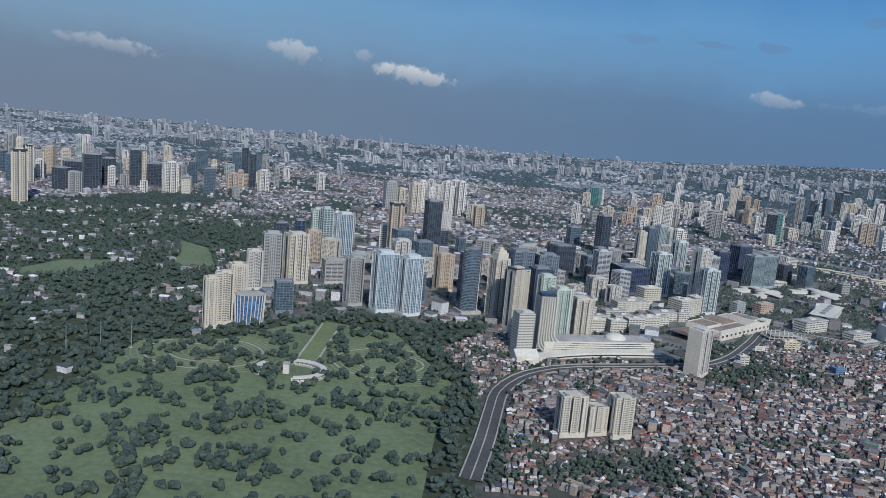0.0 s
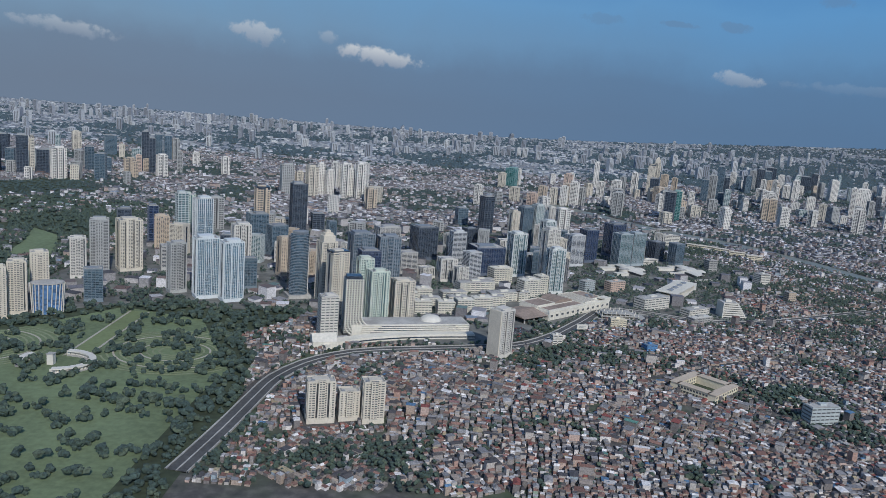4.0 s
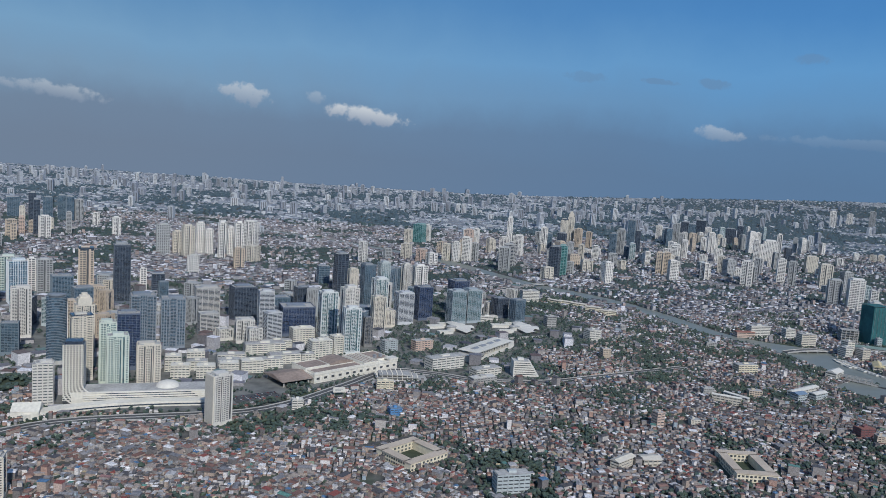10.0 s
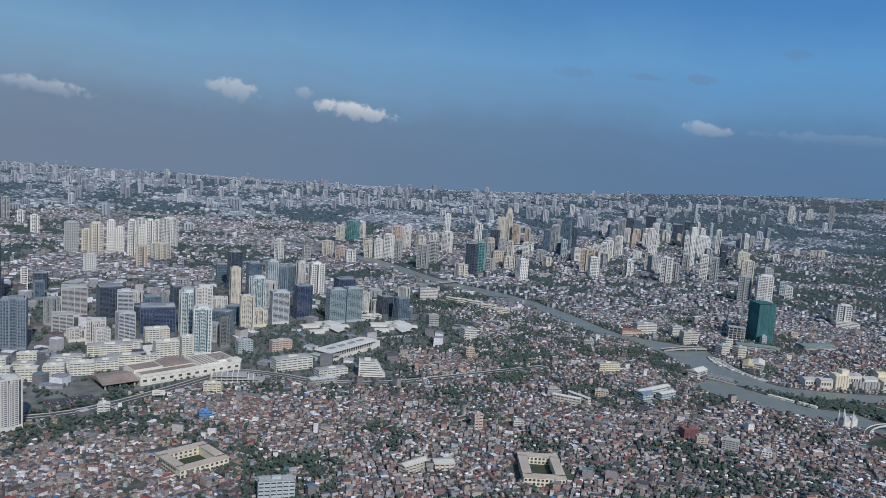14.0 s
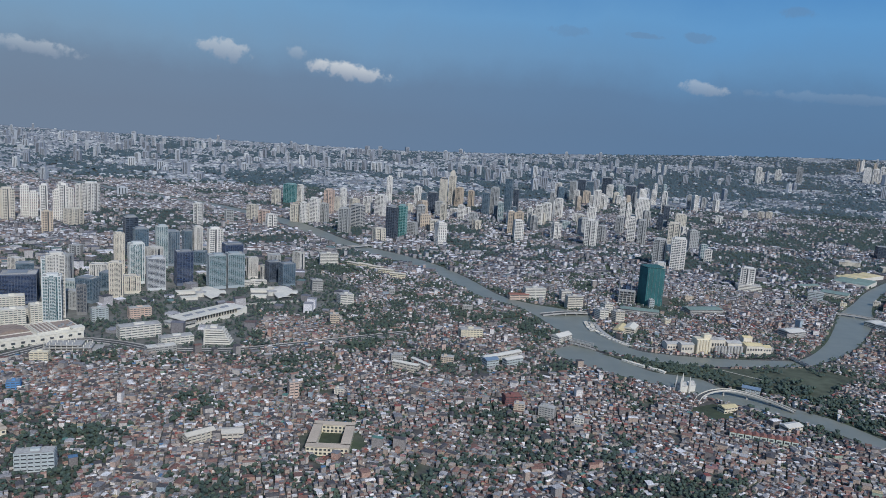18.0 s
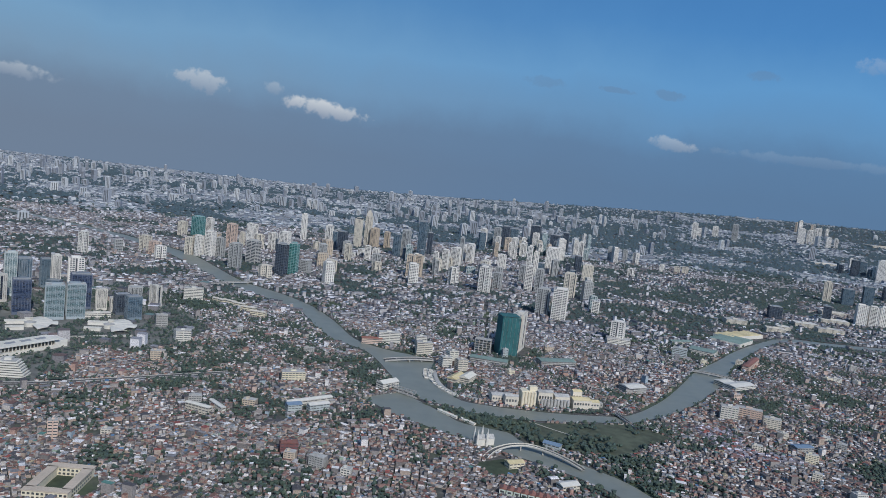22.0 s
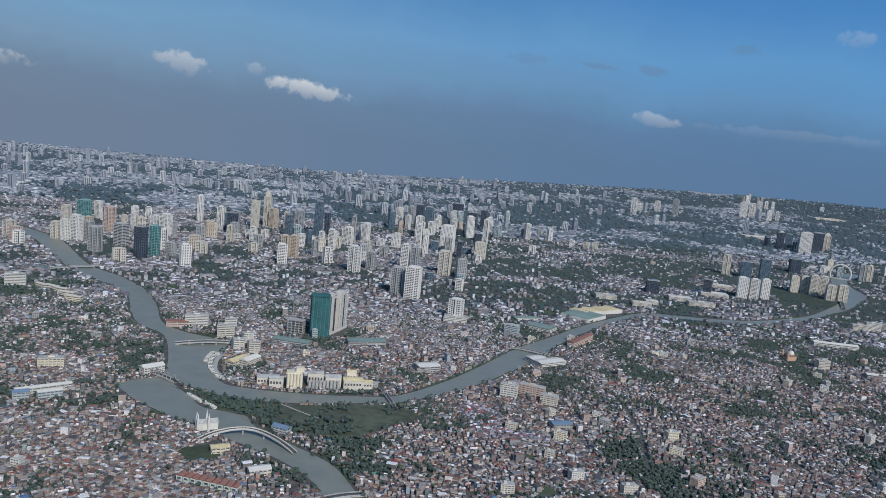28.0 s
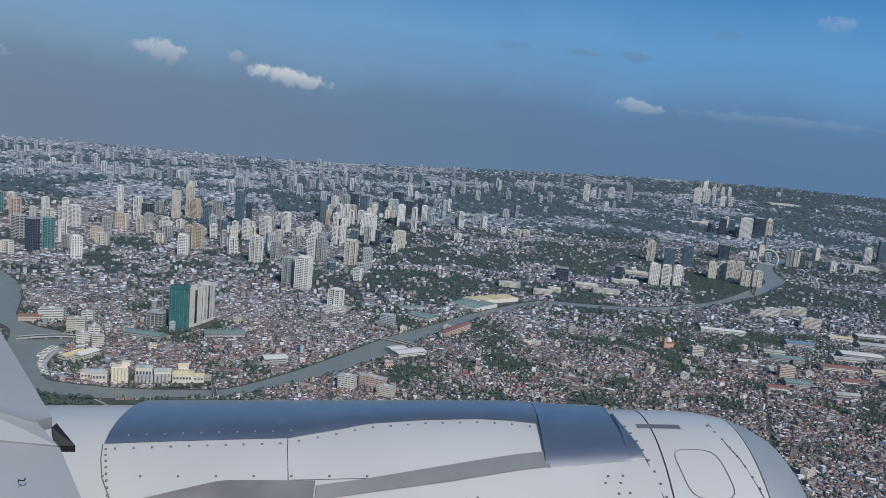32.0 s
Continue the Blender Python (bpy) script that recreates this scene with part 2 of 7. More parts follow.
# wall paint, glass, width of a bay, share of it that is wall, share of a storey that is wall
STYLES = {
    "white": ((0.60, 0.575, 0.53), "window", 2.3, 0.52, 0.46, "tall white concrete apartment tower with rows of dark windows"),
    "cream": ((0.61, 0.56, 0.475), "window", 2.2, 0.58, 0.50, "tall cream painted apartment tower with narrow balconies"),
    "tan": ((0.53, 0.44, 0.345), "window", 2.5, 0.50, 0.45, "tan and brown concrete apartment tower with window bands"),
    "pink": ((0.60, 0.46, 0.38), "window", 2.3, 0.50, 0.48, "salmon pink painted apartment tower with small windows"),
    "grey": ((0.40, 0.405, 0.40), "window", 2.2, 0.46, 0.40, "grey concrete residential tower with stacked balconies"),
    "office": ((0.44, 0.43, 0.41), "dark", 6.0, 0.10, 0.48, "broad grey office block with horizontal window bands"),
    "dark": ((0.10, 0.12, 0.15), "dark", 3.2, 0.10, 0.14, "dark glass office tower with slim mullions"),
    "darkgrey": ((0.20, 0.20, 0.20), "dark", 2.2, 0.34, 0.30, "dark grey apartment tower with glazed balconies"),
    "slate": ((0.22, 0.25, 0.285), "blue", 2.4, 0.30, 0.22, "slate grey glass apartment tower with slim balconies"),
    "banded": ((0.50, 0.51, 0.52), "dark", 6.0, 0.06, 0.42, "office tower with pale floor bands and dark glass"),
    "navy": ((0.11, 0.135, 0.19), "navy", 3.0, 0.08, 0.12, "deep blue glass office tower with slim floor lines"),
    "grid": ((0.60, 0.62, 0.61), "teal", 2.4, 0.30, 0.26, "white framed apartment tower with pale teal glass"),
    "blue": ((0.17, 0.215, 0.255), "blue", 3.0, 0.08, 0.18, "blue glass office tower with pale floor bands"),
    "teal": ((0.46, 0.50, 0.50), "teal", 2.6, 0.20, 0.30, "pale teal glass office tower with grey floor bands"),
    "steel": ((0.33, 0.375, 0.40), "teal", 2.6, 0.10, 0.24, "steel blue glass office tower with grey floor bands"),
    "tealg": ((0.22, 0.36, 0.36), "tealg", 3.0, 0.12, 0.18, "green glass tower with slim floor bands"),
    "green": ((0.53, 0.58, 0.51), "teal", 2.2, 0.52, 0.44, "pale green and white apartment tower with balconies"),
    # lighter copy of the white wall, with stronger sunlight put into the colour
    "lit_pale_white": ((0.73, 0.70, 0.655), "window", 2.3, 0.50, 0.42, "tall white apartment tower in a sunlit-bright tone with rows of windows"),
    "stripe": ((0.60, 0.64, 0.665), "sky", 1.6, 0.26, 0.10, "white apartment tower with bright blue vertical glass stripes"),
}
WALL = {k: material(k + "_wall", v[0], 0.75, grain=0.9, vary=0.14, patch=0.05, bump=0.05) for k, v in STYLES.items()}
ROOF = material("roof_concrete", (0.42, 0.41, 0.39), 0.9, grain=0.6, vary=0.3, patch=0.08)
METAL = material("roof_metal", (0.36, 0.37, 0.38), 0.5, 0.4, grain=1.0, vary=0.2)
BROWN = material("brown_roof", (0.30, 0.235, 0.195), 0.8, grain=0.4, vary=0.25, patch=0.05)
WHITEPAINT = material("white_paint", (0.66, 0.63, 0.565), 0.6, grain=0.5, vary=0.1)
PALE = material("pale_cream_wall", (0.68, 0.645, 0.56), 0.75, grain=0.5, vary=0.14, patch=0.05)
YELLOW = material("pale_yellow_wall", (0.70, 0.63, 0.48), 0.75, grain=0.5, vary=0.15)
ASPHALT = material("asphalt", (0.085, 0.085, 0.085), 0.9, grain=0.5, vary=0.3, patch=0.03)
CONCRETE = material("concrete", (0.40, 0.39, 0.37), 0.85, grain=0.6, vary=0.25)
GREENROOF = material("green_roof", (0.20, 0.27, 0.24), 0.6, grain=0.3, vary=0.2)
YELLOWROOF = material("ochre_roof", (0.62, 0.52, 0.30), 0.7, grain=0.3, vary=0.2)
BLUEROOF = material("blue_roof", (0.17, 0.24, 0.33), 0.6, grain=0.4, vary=0.2)
REDROOF = material("red_roof", (0.27, 0.125, 0.095), 0.7, grain=0.5, vary=0.25)
NET = material("green_scaffold_net", (0.034, 0.125, 0.132), 0.9, grain=0.8, vary=0.3, patch=0.12, bump=0.3)
BARK = material("bark", (0.10, 0.075, 0.05), 0.95, grain=2, vary=0.3)
LAWN = material("lawn", (0.150, 0.195, 0.105), 0.95, grain=0.25, vary=0.25, patch=0.02)
PATH_GRAVEL = material("pale_path", (0.40, 0.38, 0.32), 0.95, grain=0.5, vary=0.15)
LEAF = island_material("leaves", [(0, (0.046, 0.070, 0.060)), (0.3, (0.060, 0.086, 0.064)), (0.6, (0.052, 0.079, 0.068)), (0.85, (0.076, 0.100, 0.070))], 0.9, 0.7, 0.45)
HOUSE_ROOF = island_material("house_roofs", [(0, (0.0871, 0.0821, 0.0879)), (0.14, (0.206, 0.201, 0.211)), (0.27, (0.183, 0.102, 0.0824)), (0.41, (0.0871, 0.0793, 0.0805)), (0.52, (0.284, 0.272, 0.274)), (0.61, (0.256, 0.151, 0.121)), (0.71, (0.348, 0.287, 0.244)),
                                             (0.78, (0.421, 0.406, 0.407)), (0.845, (0.706, 0.679, 0.669)), (0.925, (0.247, 0.0774, 0.0636)), (0.95, (0.312, 0.173, 0.159)), (0.965, (0.0917, 0.173, 0.29)), (0.98, (0.385, 0.319, 0.205)), (0.99, (0.11, 0.228, 0.197))], 0.75, 1.0, 0.35)
HOUSE_WALL = island_material("house_walls", [(0, (0.287, 0.262, 0.25)), (0.24, (0.185, 0.168, 0.163)), (0.50, (0.435, 0.401, 0.375)), (0.64, (0.37, 0.296, 0.246)), (0.77, (0.667, 0.628, 0.607)), (0.86, (0.389, 0.255, 0.208)), (0.91, (0.482, 0.364, 0.314)), (0.96, (0.315, 0.373, 0.417)), (0.985, (0.278, 0.347, 0.277))], 0.9, 1.2, 0.3)
# distance haze is mixed into these far roof colours as pale blue
HAZED_FAR_ROOF = island_material("hazed_far_roofs", [(0, (0.15, 0.175, 0.21)), (0.25, (0.24, 0.27, 0.31)), (0.42, (0.16, 0.175, 0.20)), (0.60, (0.36, 0.385, 0.42)), (0.76, (0.70, 0.71, 0.72)), (0.93, (0.22, 0.215, 0.22))], 0.8, 0.3, 0.2)
# greys cooled a little: thinner haze of the middle distance in the colour
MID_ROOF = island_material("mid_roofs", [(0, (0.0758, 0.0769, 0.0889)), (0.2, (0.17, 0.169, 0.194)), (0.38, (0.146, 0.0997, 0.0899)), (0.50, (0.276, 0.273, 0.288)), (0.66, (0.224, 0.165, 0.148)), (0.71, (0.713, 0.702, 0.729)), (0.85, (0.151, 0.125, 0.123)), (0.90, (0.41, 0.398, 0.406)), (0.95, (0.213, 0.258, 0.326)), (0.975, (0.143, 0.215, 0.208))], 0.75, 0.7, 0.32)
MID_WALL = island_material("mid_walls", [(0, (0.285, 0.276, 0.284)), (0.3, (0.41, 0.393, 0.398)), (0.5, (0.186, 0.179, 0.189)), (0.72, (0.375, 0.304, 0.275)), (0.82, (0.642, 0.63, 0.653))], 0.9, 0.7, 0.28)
# leaf greens shifted towards blue to stand in for haze
HAZED_MID_LEAF = island_material("hazed_mid_leaves", [(0, (0.044, 0.070, 0.068)), (0.4, (0.058, 0.085, 0.078)), (0.75, (0.050, 0.078, 0.082))], 0.95, 0.4, 0.35)
# far leaves and walls: base colours turned blue in place of haze
HAZED_FAR_LEAF = island_material("hazed_far_leaves", [(0, (0.056, 0.088, 0.106)), (0.4, (0.070, 0.101, 0.116)), (0.75, (0.063, 0.095, 0.118))], 0.95, 0.2, 0.3)
HAZED_FAR_WALL = island_material("hazed_far_walls", [(0, (0.34, 0.36, 0.40)), (0.35, (0.42, 0.44, 0.47)), (0.6, (0.28, 0.30, 0.34)), (0.85, (0.54, 0.55, 0.56))], 0.9, 0.3, 0.2)

# ---- plan: ground, river, roads, parks ----


def ground_z(x, y):
    """Level by the river, rising gently to the far hills."""
    s = np.clip((np.asarray(y, float) - 2500) / 2400, 0, None)
    k = np.clip((np.asarray(x, float) + 200) / 4200, 0, 1)
    return (4 + 160 * k * k * (3 - 2 * k)) * s ** 1.5


RIVER_FAR = [(-900, 2240), (-600, 2000), (-330, 1790), (-160, 1625), (-78, 1525), (20, 1338), (60, 1275), (118, 1215), (173, 1133), (210, 1040), (237, 952), (275, 910), (330, 876), (326, 816), (340, 737), (369, 718), (426, 709), (486, 710), (522, 720), (578, 775),
             (636, 850), (690, 925), (762, 1002), (824, 1072), (917, 1159), (992, 1214), (1082, 1205), (1189, 1208), (1336, 1277), (1447, 1368), (1574, 1490), (1637, 1558), (1698, 1690), (1797, 1850), (1960, 2000)]
RIVER_NEAR = [(-910, 2210), (-612, 1970), (-345, 1758), (-178, 1592), (-100, 1478), (-4, 1306), (42, 1240), (104, 1166), (157, 1094), (184, 1006), (212, 938), (252, 892), (277, 800), (286, 742), (311, 718), (360, 688), (415, 682), (477, 690), (517, 697), (587, 745),
              (650, 810), (715, 890), (760, 960), (819, 1035), (910, 1128), (984, 1187), (1072, 1178), (1177, 1180), (1316, 1241), (1416, 1315), (1523, 1397), (1700, 1576), (1751, 1696), (1834, 1830), (1990, 1960)]
CHANNEL_UP = [(284, 742), (307, 708), (324, 681), (339, 659), (374, 647), (388, 619), (423, 582), (454, 548), (472, 502), (490, 460), (520, 360), (560, 240)]
CHANNEL_LOW = [(245, 715), (272, 676), (294, 654), (320, 631), (343, 618), (364, 596), (407, 560), (436, 525), (455, 483), (470, 448), (498, 350), (535, 240)]
PARK = [(-2400, 300), (-2400, 1130), (-1211, 1130), (-1019, 1400), (-849, 1142), (-767, 990), (-735, 700), (-722, 559), (-659, 600), (-600, 628), (-547, 622), (-475, 620), (-502, 582), (-526, 544), (-505, 495), (-500, 431), (-520, 150)]
CEMETERY = [(-753, 401), (-746, 508), (-689, 525), (-635, 600), (-564, 579), (-518, 469), (-525, 426), (-545, 150), (-760, 150)]
GOLF_A = [(-938, 689), (-921, 742), (-878, 763), (-866, 735), (-876, 708), (-916, 658)]
GOLF_B = [(-857, 911), (-809, 872), (-774, 779), (-786, 758), (-814, 761), (-830, 830)]
ISLAND = [(300, 712), (345, 694), (415, 676), (477, 684), (515, 690), (540, 660), (470, 600), (400, 612), (385, 640), (350, 656), (325, 690)]
WOODS = [[(1182, 3428), (1758, 3417), (1574, 2787), (1067, 2596)], [(414, 2884), (652, 2852), (645, 2324), (476, 2260)], [(760, 2860), (1009, 2926), (860, 2420), (700, 2400)]]
FOREST_EAST = [(1475, 1645), (1560, 1520), (1523, 1430), (1440, 1375), (1380, 1400), (1400, 1500)]
DISTRICT = [(-735, 700), (-722, 545), (-640, 610), (-475, 620), (-452, 540), (-340, 560), (-200, 690), (-125, 668), (-50, 690), (-46, 800), (-66, 842), (0, 806), (38, 850), (60, 935), (20, 1010), (-120, 1200), (-700, 1120)]
HIGHWAY = [(-510, 330), (-500, 380), (-491, 433), (-485, 462), (-470, 492), (-450, 513), (-422, 529), (-361, 546), (-311, 562), (-276, 593), (-240, 643), (-203, 694), (-160, 690), (-122, 676), (-60, 680), (10, 712), (110, 762)]


def inside(poly, x, y):
    x, y = np.asarray(x, float), np.asarray(y, float)
    hit = np.zeros(x.shape, bool)
    for (ax, ay), (bx, by) in zip(poly, poly[1:] + poly[:1]):
        if ay != by:
            hit ^= ((ay > y) != (by > y)) & (x < (bx - ax) * (y - ay) / (by - ay) + ax)
    return hit


def near_line(line, x, y, r):
    x, y = np.asarray(x, float), np.asarray(y, float)
    hit = np.zeros(x.shape, bool)
    for (ax, ay), (bx, by) in zip(line, line[1:]):
        dx, dy = bx - ax, by - ay
        k = np.clip(((x - ax) * dx + (y - ay) * dy) / (dx * dx + dy * dy), 0, 1)
        hit |= (x - ax - k * dx) ** 2 + (y - ay - k * dy) ** 2 < r * r
    return hit


WATER = RIVER_FAR + RIVER_NEAR[::-1]
CHANNEL = CHANNEL_UP + CHANNEL_LOW[::-1]
BLOCKED = []                                     # footprints of built things: x, y, radius


def value_noise(x, y, cell, seed):
    """Smooth noise from 0 to 1 over the plan."""
    rng = np.random.RandomState(seed)
    tab = rng.rand(64, 64)
    u, v = np.asarray(x) / cell, np.asarray(y) / cell
    i, j = np.floor(u).astype(int), np.floor(v).astype(int)
    a, b = u - i, v - j
    a, b = a * a * (3 - 2 * a), b * b * (3 - 2 * b)
    f = lambda p, q: tab[(i + p) % 64, (j + q) % 64]
    return (f(0, 0) * (1 - a) + f(1, 0) * a) * (1 - b) + (f(0, 1) * (1 - a) + f(1, 1) * a) * b


# ---- mesh helpers ----
def mesh_from(name, verts, faces, mats=(), index=None, smooth=False):
    me = bpy.data.meshes.new(name)
    me.from_pydata(verts, [], faces)
    for m in mats:
        me.materials.append(m)
    if index is not None:
        me.polygons.foreach_set("material_index", np.asarray(index, np.int32))
    if smooth:
        me.polygons.foreach_set("use_smooth", np.ones(len(me.polygons), bool))
    return me


class Shape:
    """Collects boxes, prisms and strips into one mesh."""

    def __init__(self):
        self.v, self.f = [], []

    def box(self, x0, x1, y0, y1, z0, z1):
        n = len(self.v)
        self.v += [(x, y, z) for z in (z0, z1) for x, y in ((x0, y0), (x1, y0), (x1, y1), (x0, y1))]
        self.f += [tuple(n + i for i in q) for q in ((0, 3, 2, 1), (4, 5, 6, 7), (0, 1, 5, 4), (1, 2, 6, 5), (2, 3, 7, 6), (3, 0, 4, 7))]
        return self

    def prism(self, ring, z0, z1):
        """ring: outline in plan, anticlockwise."""
        n, k = len(self.v), len(ring)
        self.v += [(x, y, z) for z in (z0, z1) for x, y in ring]
        self.f += [tuple(range(n + k - 1, n - 1, -1)), tuple(range(n + k, n + 2 * k))]
        self.f += [(n + i, n + (i + 1) % k, n + k + (i + 1) % k, n + k + i) for i in range(k)]
        return self

    def gable(self, x0, x1, y0, y1, z0, rise, over=0.3):
        """A pitched roof with its ridge along x."""
        n, ym = len(self.v), (y0 + y1) / 2
        self.v += [(x0 - over, y0 - over, z0), (x1 + over, y0 - over, z0), (x1 + over, y1 + over, z0), (x0 - over, y1 + over, z0), (x0 - over, ym, z0 + rise), (x1 + over, ym, z0 + rise)]
        self.f += [tuple(n + i for i in q) for q in ((0, 1, 5, 4), (2, 3, 4, 5), (0, 4, 3), (1, 2, 5), (0, 3, 2, 1))]
        return self

    def tube(self, pts, r, k=6):
        n = len(self.v)
        for i, p in enumerate(pts):
            a, b = Vector(pts[max(i - 1, 0)]), Vector(pts[min(i + 1, len(pts) - 1)])
            d = (b - a).normalized()
            s = d.cross(Vector((0.13, 0.31, 1)) if abs(d.z) < 0.9 else Vector((1, 0, 0))).normalized()
            t = d.cross(s)
            rr = r[i] if isinstance(r, (list, tuple)) else r
            self.v += [tuple(Vector(p) + (s * math.cos(6.2832 * j / k) + t * math.sin(6.2832 * j / k)) * rr) for j in range(k)]
        for i in range(len(pts) - 1):
            self.f += [(n + i * k + j, n + i * k + (j + 1) % k, n + (i + 1) * k + (j + 1) % k, n + (i + 1) * k + j) for j in range(k)]
        self.f += [tuple(n + j for j in range(k - 1, -1, -1)), tuple(n + (len(pts) - 1) * k + j for j in range(k))]
        return self

    def mesh(self, name, mat, smooth=False):
        return mesh_from(name, self.v, self.f, [mat], None, smooth)


def thing(name, m, label, category, group="", kind=""):
    ob = new(name)
    ob.empty_display_size = 1.0
    ob.matrix_basis = m
    return tagged(ob, label, category, group, kind)


def part(name, data, parent, label="", m=None):
    ob = new(name, data)
    ob.parent = parent
    if m is not None:
        ob.matrix_basis = m
    # piers, bands and mullions are too fine to tell apart one by one
    return tagged(ob, label, kind="stuff" if name in ("facade", "bay_front") else "")


def at(x, y, rot=0.0, z=None):
    return pose(x, y, float(ground_z(x, y)) if z is None else z, 0, 0, rot)


def single(name, data, label, category, kind="", group="", m=None):
    ob = new(name, data)
    if m is not None:
        ob.matrix_basis = m
    return tagged(ob, label, category, group, kind)


# ---- ground, water and roads ----
def ground_material():
    m = bpy.data.materials.new("city_ground")
    m.use_nodes = True
    t = m.node_tree
    p = t.nodes["Principled BSDF"]
    p.inputs["Roughness"].default_value = 0.95
    tc = t.nodes.new("ShaderNodeTexCoord")
    a, b = t.nodes.new("ShaderNodeTexNoise"), t.nodes.new("ShaderNodeTexNoise")
    a.inputs["Scale"].default_value, b.inputs["Scale"].default_value = 0.012, 0.15
    a.inputs["Detail"].default_value, b.inputs["Detail"].default_value = 8, 6
    for n in (a, b):
        t.links.new(tc.outputs["Object"], n.inputs["Vector"])
    soil = ramp_node(t, [(0.3, (0.050, 0.049, 0.050)), (0.5, (0.088, 0.083, 0.080)), (0.7, (0.15, 0.14, 0.13))], b.outputs[0])
    green = ramp_node(t, [(0.3, (0.050, 0.070, 0.042)), (0.7, (0.085, 0.11, 0.062))], b.outputs[0])
    k = ramp_node(t, [(0.47, (0, 0, 0)), (0.60, (1, 1, 1))], a.outputs[0])
    mx = t.nodes.new("ShaderNodeMix")
    mx.data_type = "RGBA"
    t.links.new(k, mx.inputs[0])
    t.links.new(soil, mx.inputs[6])
    t.links.new(green, mx.inputs[7])
    t.links.new(mx.outputs[2], p.inputs["Base Color"])
    return m


GX, GY = np.linspace(-9000, 10000, 77), np.concatenate([[-3000, -1000, 0], np.linspace(400, 2400, 11), np.linspace(2550, 5100, 18), [6000, 7500]])
gv = [(x, y, float(ground_z(x, min(y, 5100)))) for y in GY for x in GX]
gf = [(j * len(GX) + i, j * len(GX) + i + 1, (j + 1) * len(GX) + i + 1, (j + 1) * len(GX) + i) for j in range(len(GY) - 1) for i in range(len(GX) - 1)]
single("ground", mesh_from("ground", gv, gf, [ground_material()], None, True), "brown and green city ground between the houses", "ground", "structure")


def sheet(name, poly, z, mat, label, category):
    n = len(poly)
    me = mesh_from(name, [(x, y, z) for x, y in poly], [tuple(range(n))], [mat])
    ob = single(name, me, label, category, "structure")
    return ob


def strip_mesh(name, far, near, z, mat, depth=0.25):
    n = len(far)
    v = [(x, y, z) for x, y in far] + [(x, y, z) for x, y in near]
    f = [(n + i, n + i + 1, i + 1, i) for i in range(n - 1)]
    return mesh_from(name, v, f, [mat])


def smooth_line(line, step):
    """A Catmull-Rom curve through the points of a line."""
    out = []
    p = [line[0]] + list(line) + [line[-1]]
    for a, b, c, d in zip(p, p[1:], p[2:], p[3:]):
        n = max(1, int(math.dist(b, c) / step))
        for i in range(n):
            t = i / n
            out.append(tuple(0.5 * (2 * b[k] + (c[k] - a[k]) * t + (2 * a[k] - 5 * b[k] + 4 * c[k] - d[k]) * t * t + (3 * b[k] - a[k] - 3 * c[k] + d[k]) * t ** 3) for k in (0, 1)))
    return out + [tuple(line[-1])]


def water_material():
    m = bpy.data.materials.new("river_water")
    m.use_nodes = True
    t = m.node_tree
    p = t.nodes["Principled BSDF"]
    p.inputs["Roughness"].default_value, p.inputs["IOR"].default_value = 0.38, 1.33
    tc, n = t.nodes.new("ShaderNodeTexCoord"), t.nodes.new("ShaderNodeTexNoise")
    n.inputs["Scale"].default_value, n.inputs["Detail"].default_value = 0.05, 6
    t.links.new(tc.outputs["Object"], n.inputs["Vector"])
    t.links.new(ramp_node(t, [(0.3, (0.185, 0.20, 0.175)), (0.7, (0.235, 0.245, 0.21))], n.outputs[0]), p.inputs["Base Color"])
    w = t.nodes.new("ShaderNodeTexNoise")
    w.inputs["Scale"].default_value, w.inputs["Detail"].default_value = 0.6, 4
    t.links.new(tc.outputs["Object"], w.inputs["Vector"])
    b = t.nodes.new("ShaderNodeBump")
    b.inputs["Strength"].default_value = 0.15
    t.links.new(w.outputs[0], b.inputs["Height"])
    t.links.new(b.outputs[0], p.inputs["Normal"])
    return m


WATERMAT = water_material()


def resample(line, n):
    pts = np.array(line, float)
    s = np.concatenate([[0], np.cumsum(np.hypot(*np.diff(pts, axis=0).T))])
    u = np.linspace(0, s[-1], n)
    return list(zip(np.interp(u, s, pts[:, 0]), np.interp(u, s, pts[:, 1])))


def river(name, far, near, z, label):
    n = len(far)
    f, g = [], []
    for i in range(n - 1):
        for k in range(4):
            t = k / 4
            f.append(tuple(catmull(far, i, t)))
            g.append(tuple(catmull(near, i, t)))
    f.append(far[-1])
    g.append(near[-1])
    single(name, strip_mesh(name, f, g, z, WATERMAT), label, "river", "structure")
    for side in (f, g):
        banks.append(side)


def catmull(line, i, t):
    a, b, c, d = line[max(i - 1, 0)], line[i], line[i + 1], line[min(i + 2, len(line) - 1)]
    return [0.5 * (2 * b[k] + (c[k] - a[k]) * t + (2 * a[k] - 5 * b[k] + 4 * c[k] - d[k]) * t * t + (3 * b[k] - a[k] - 3 * c[k] + d[k]) * t ** 3) for k in (0, 1)]


banks = []
river("river", RIVER_FAR, RIVER_NEAR, 0.35, "wide grey-green city river winding between houses")
river("river_channel", CHANNEL_UP, CHANNEL_LOW, 0.38, "narrow grey-green side channel of the river")


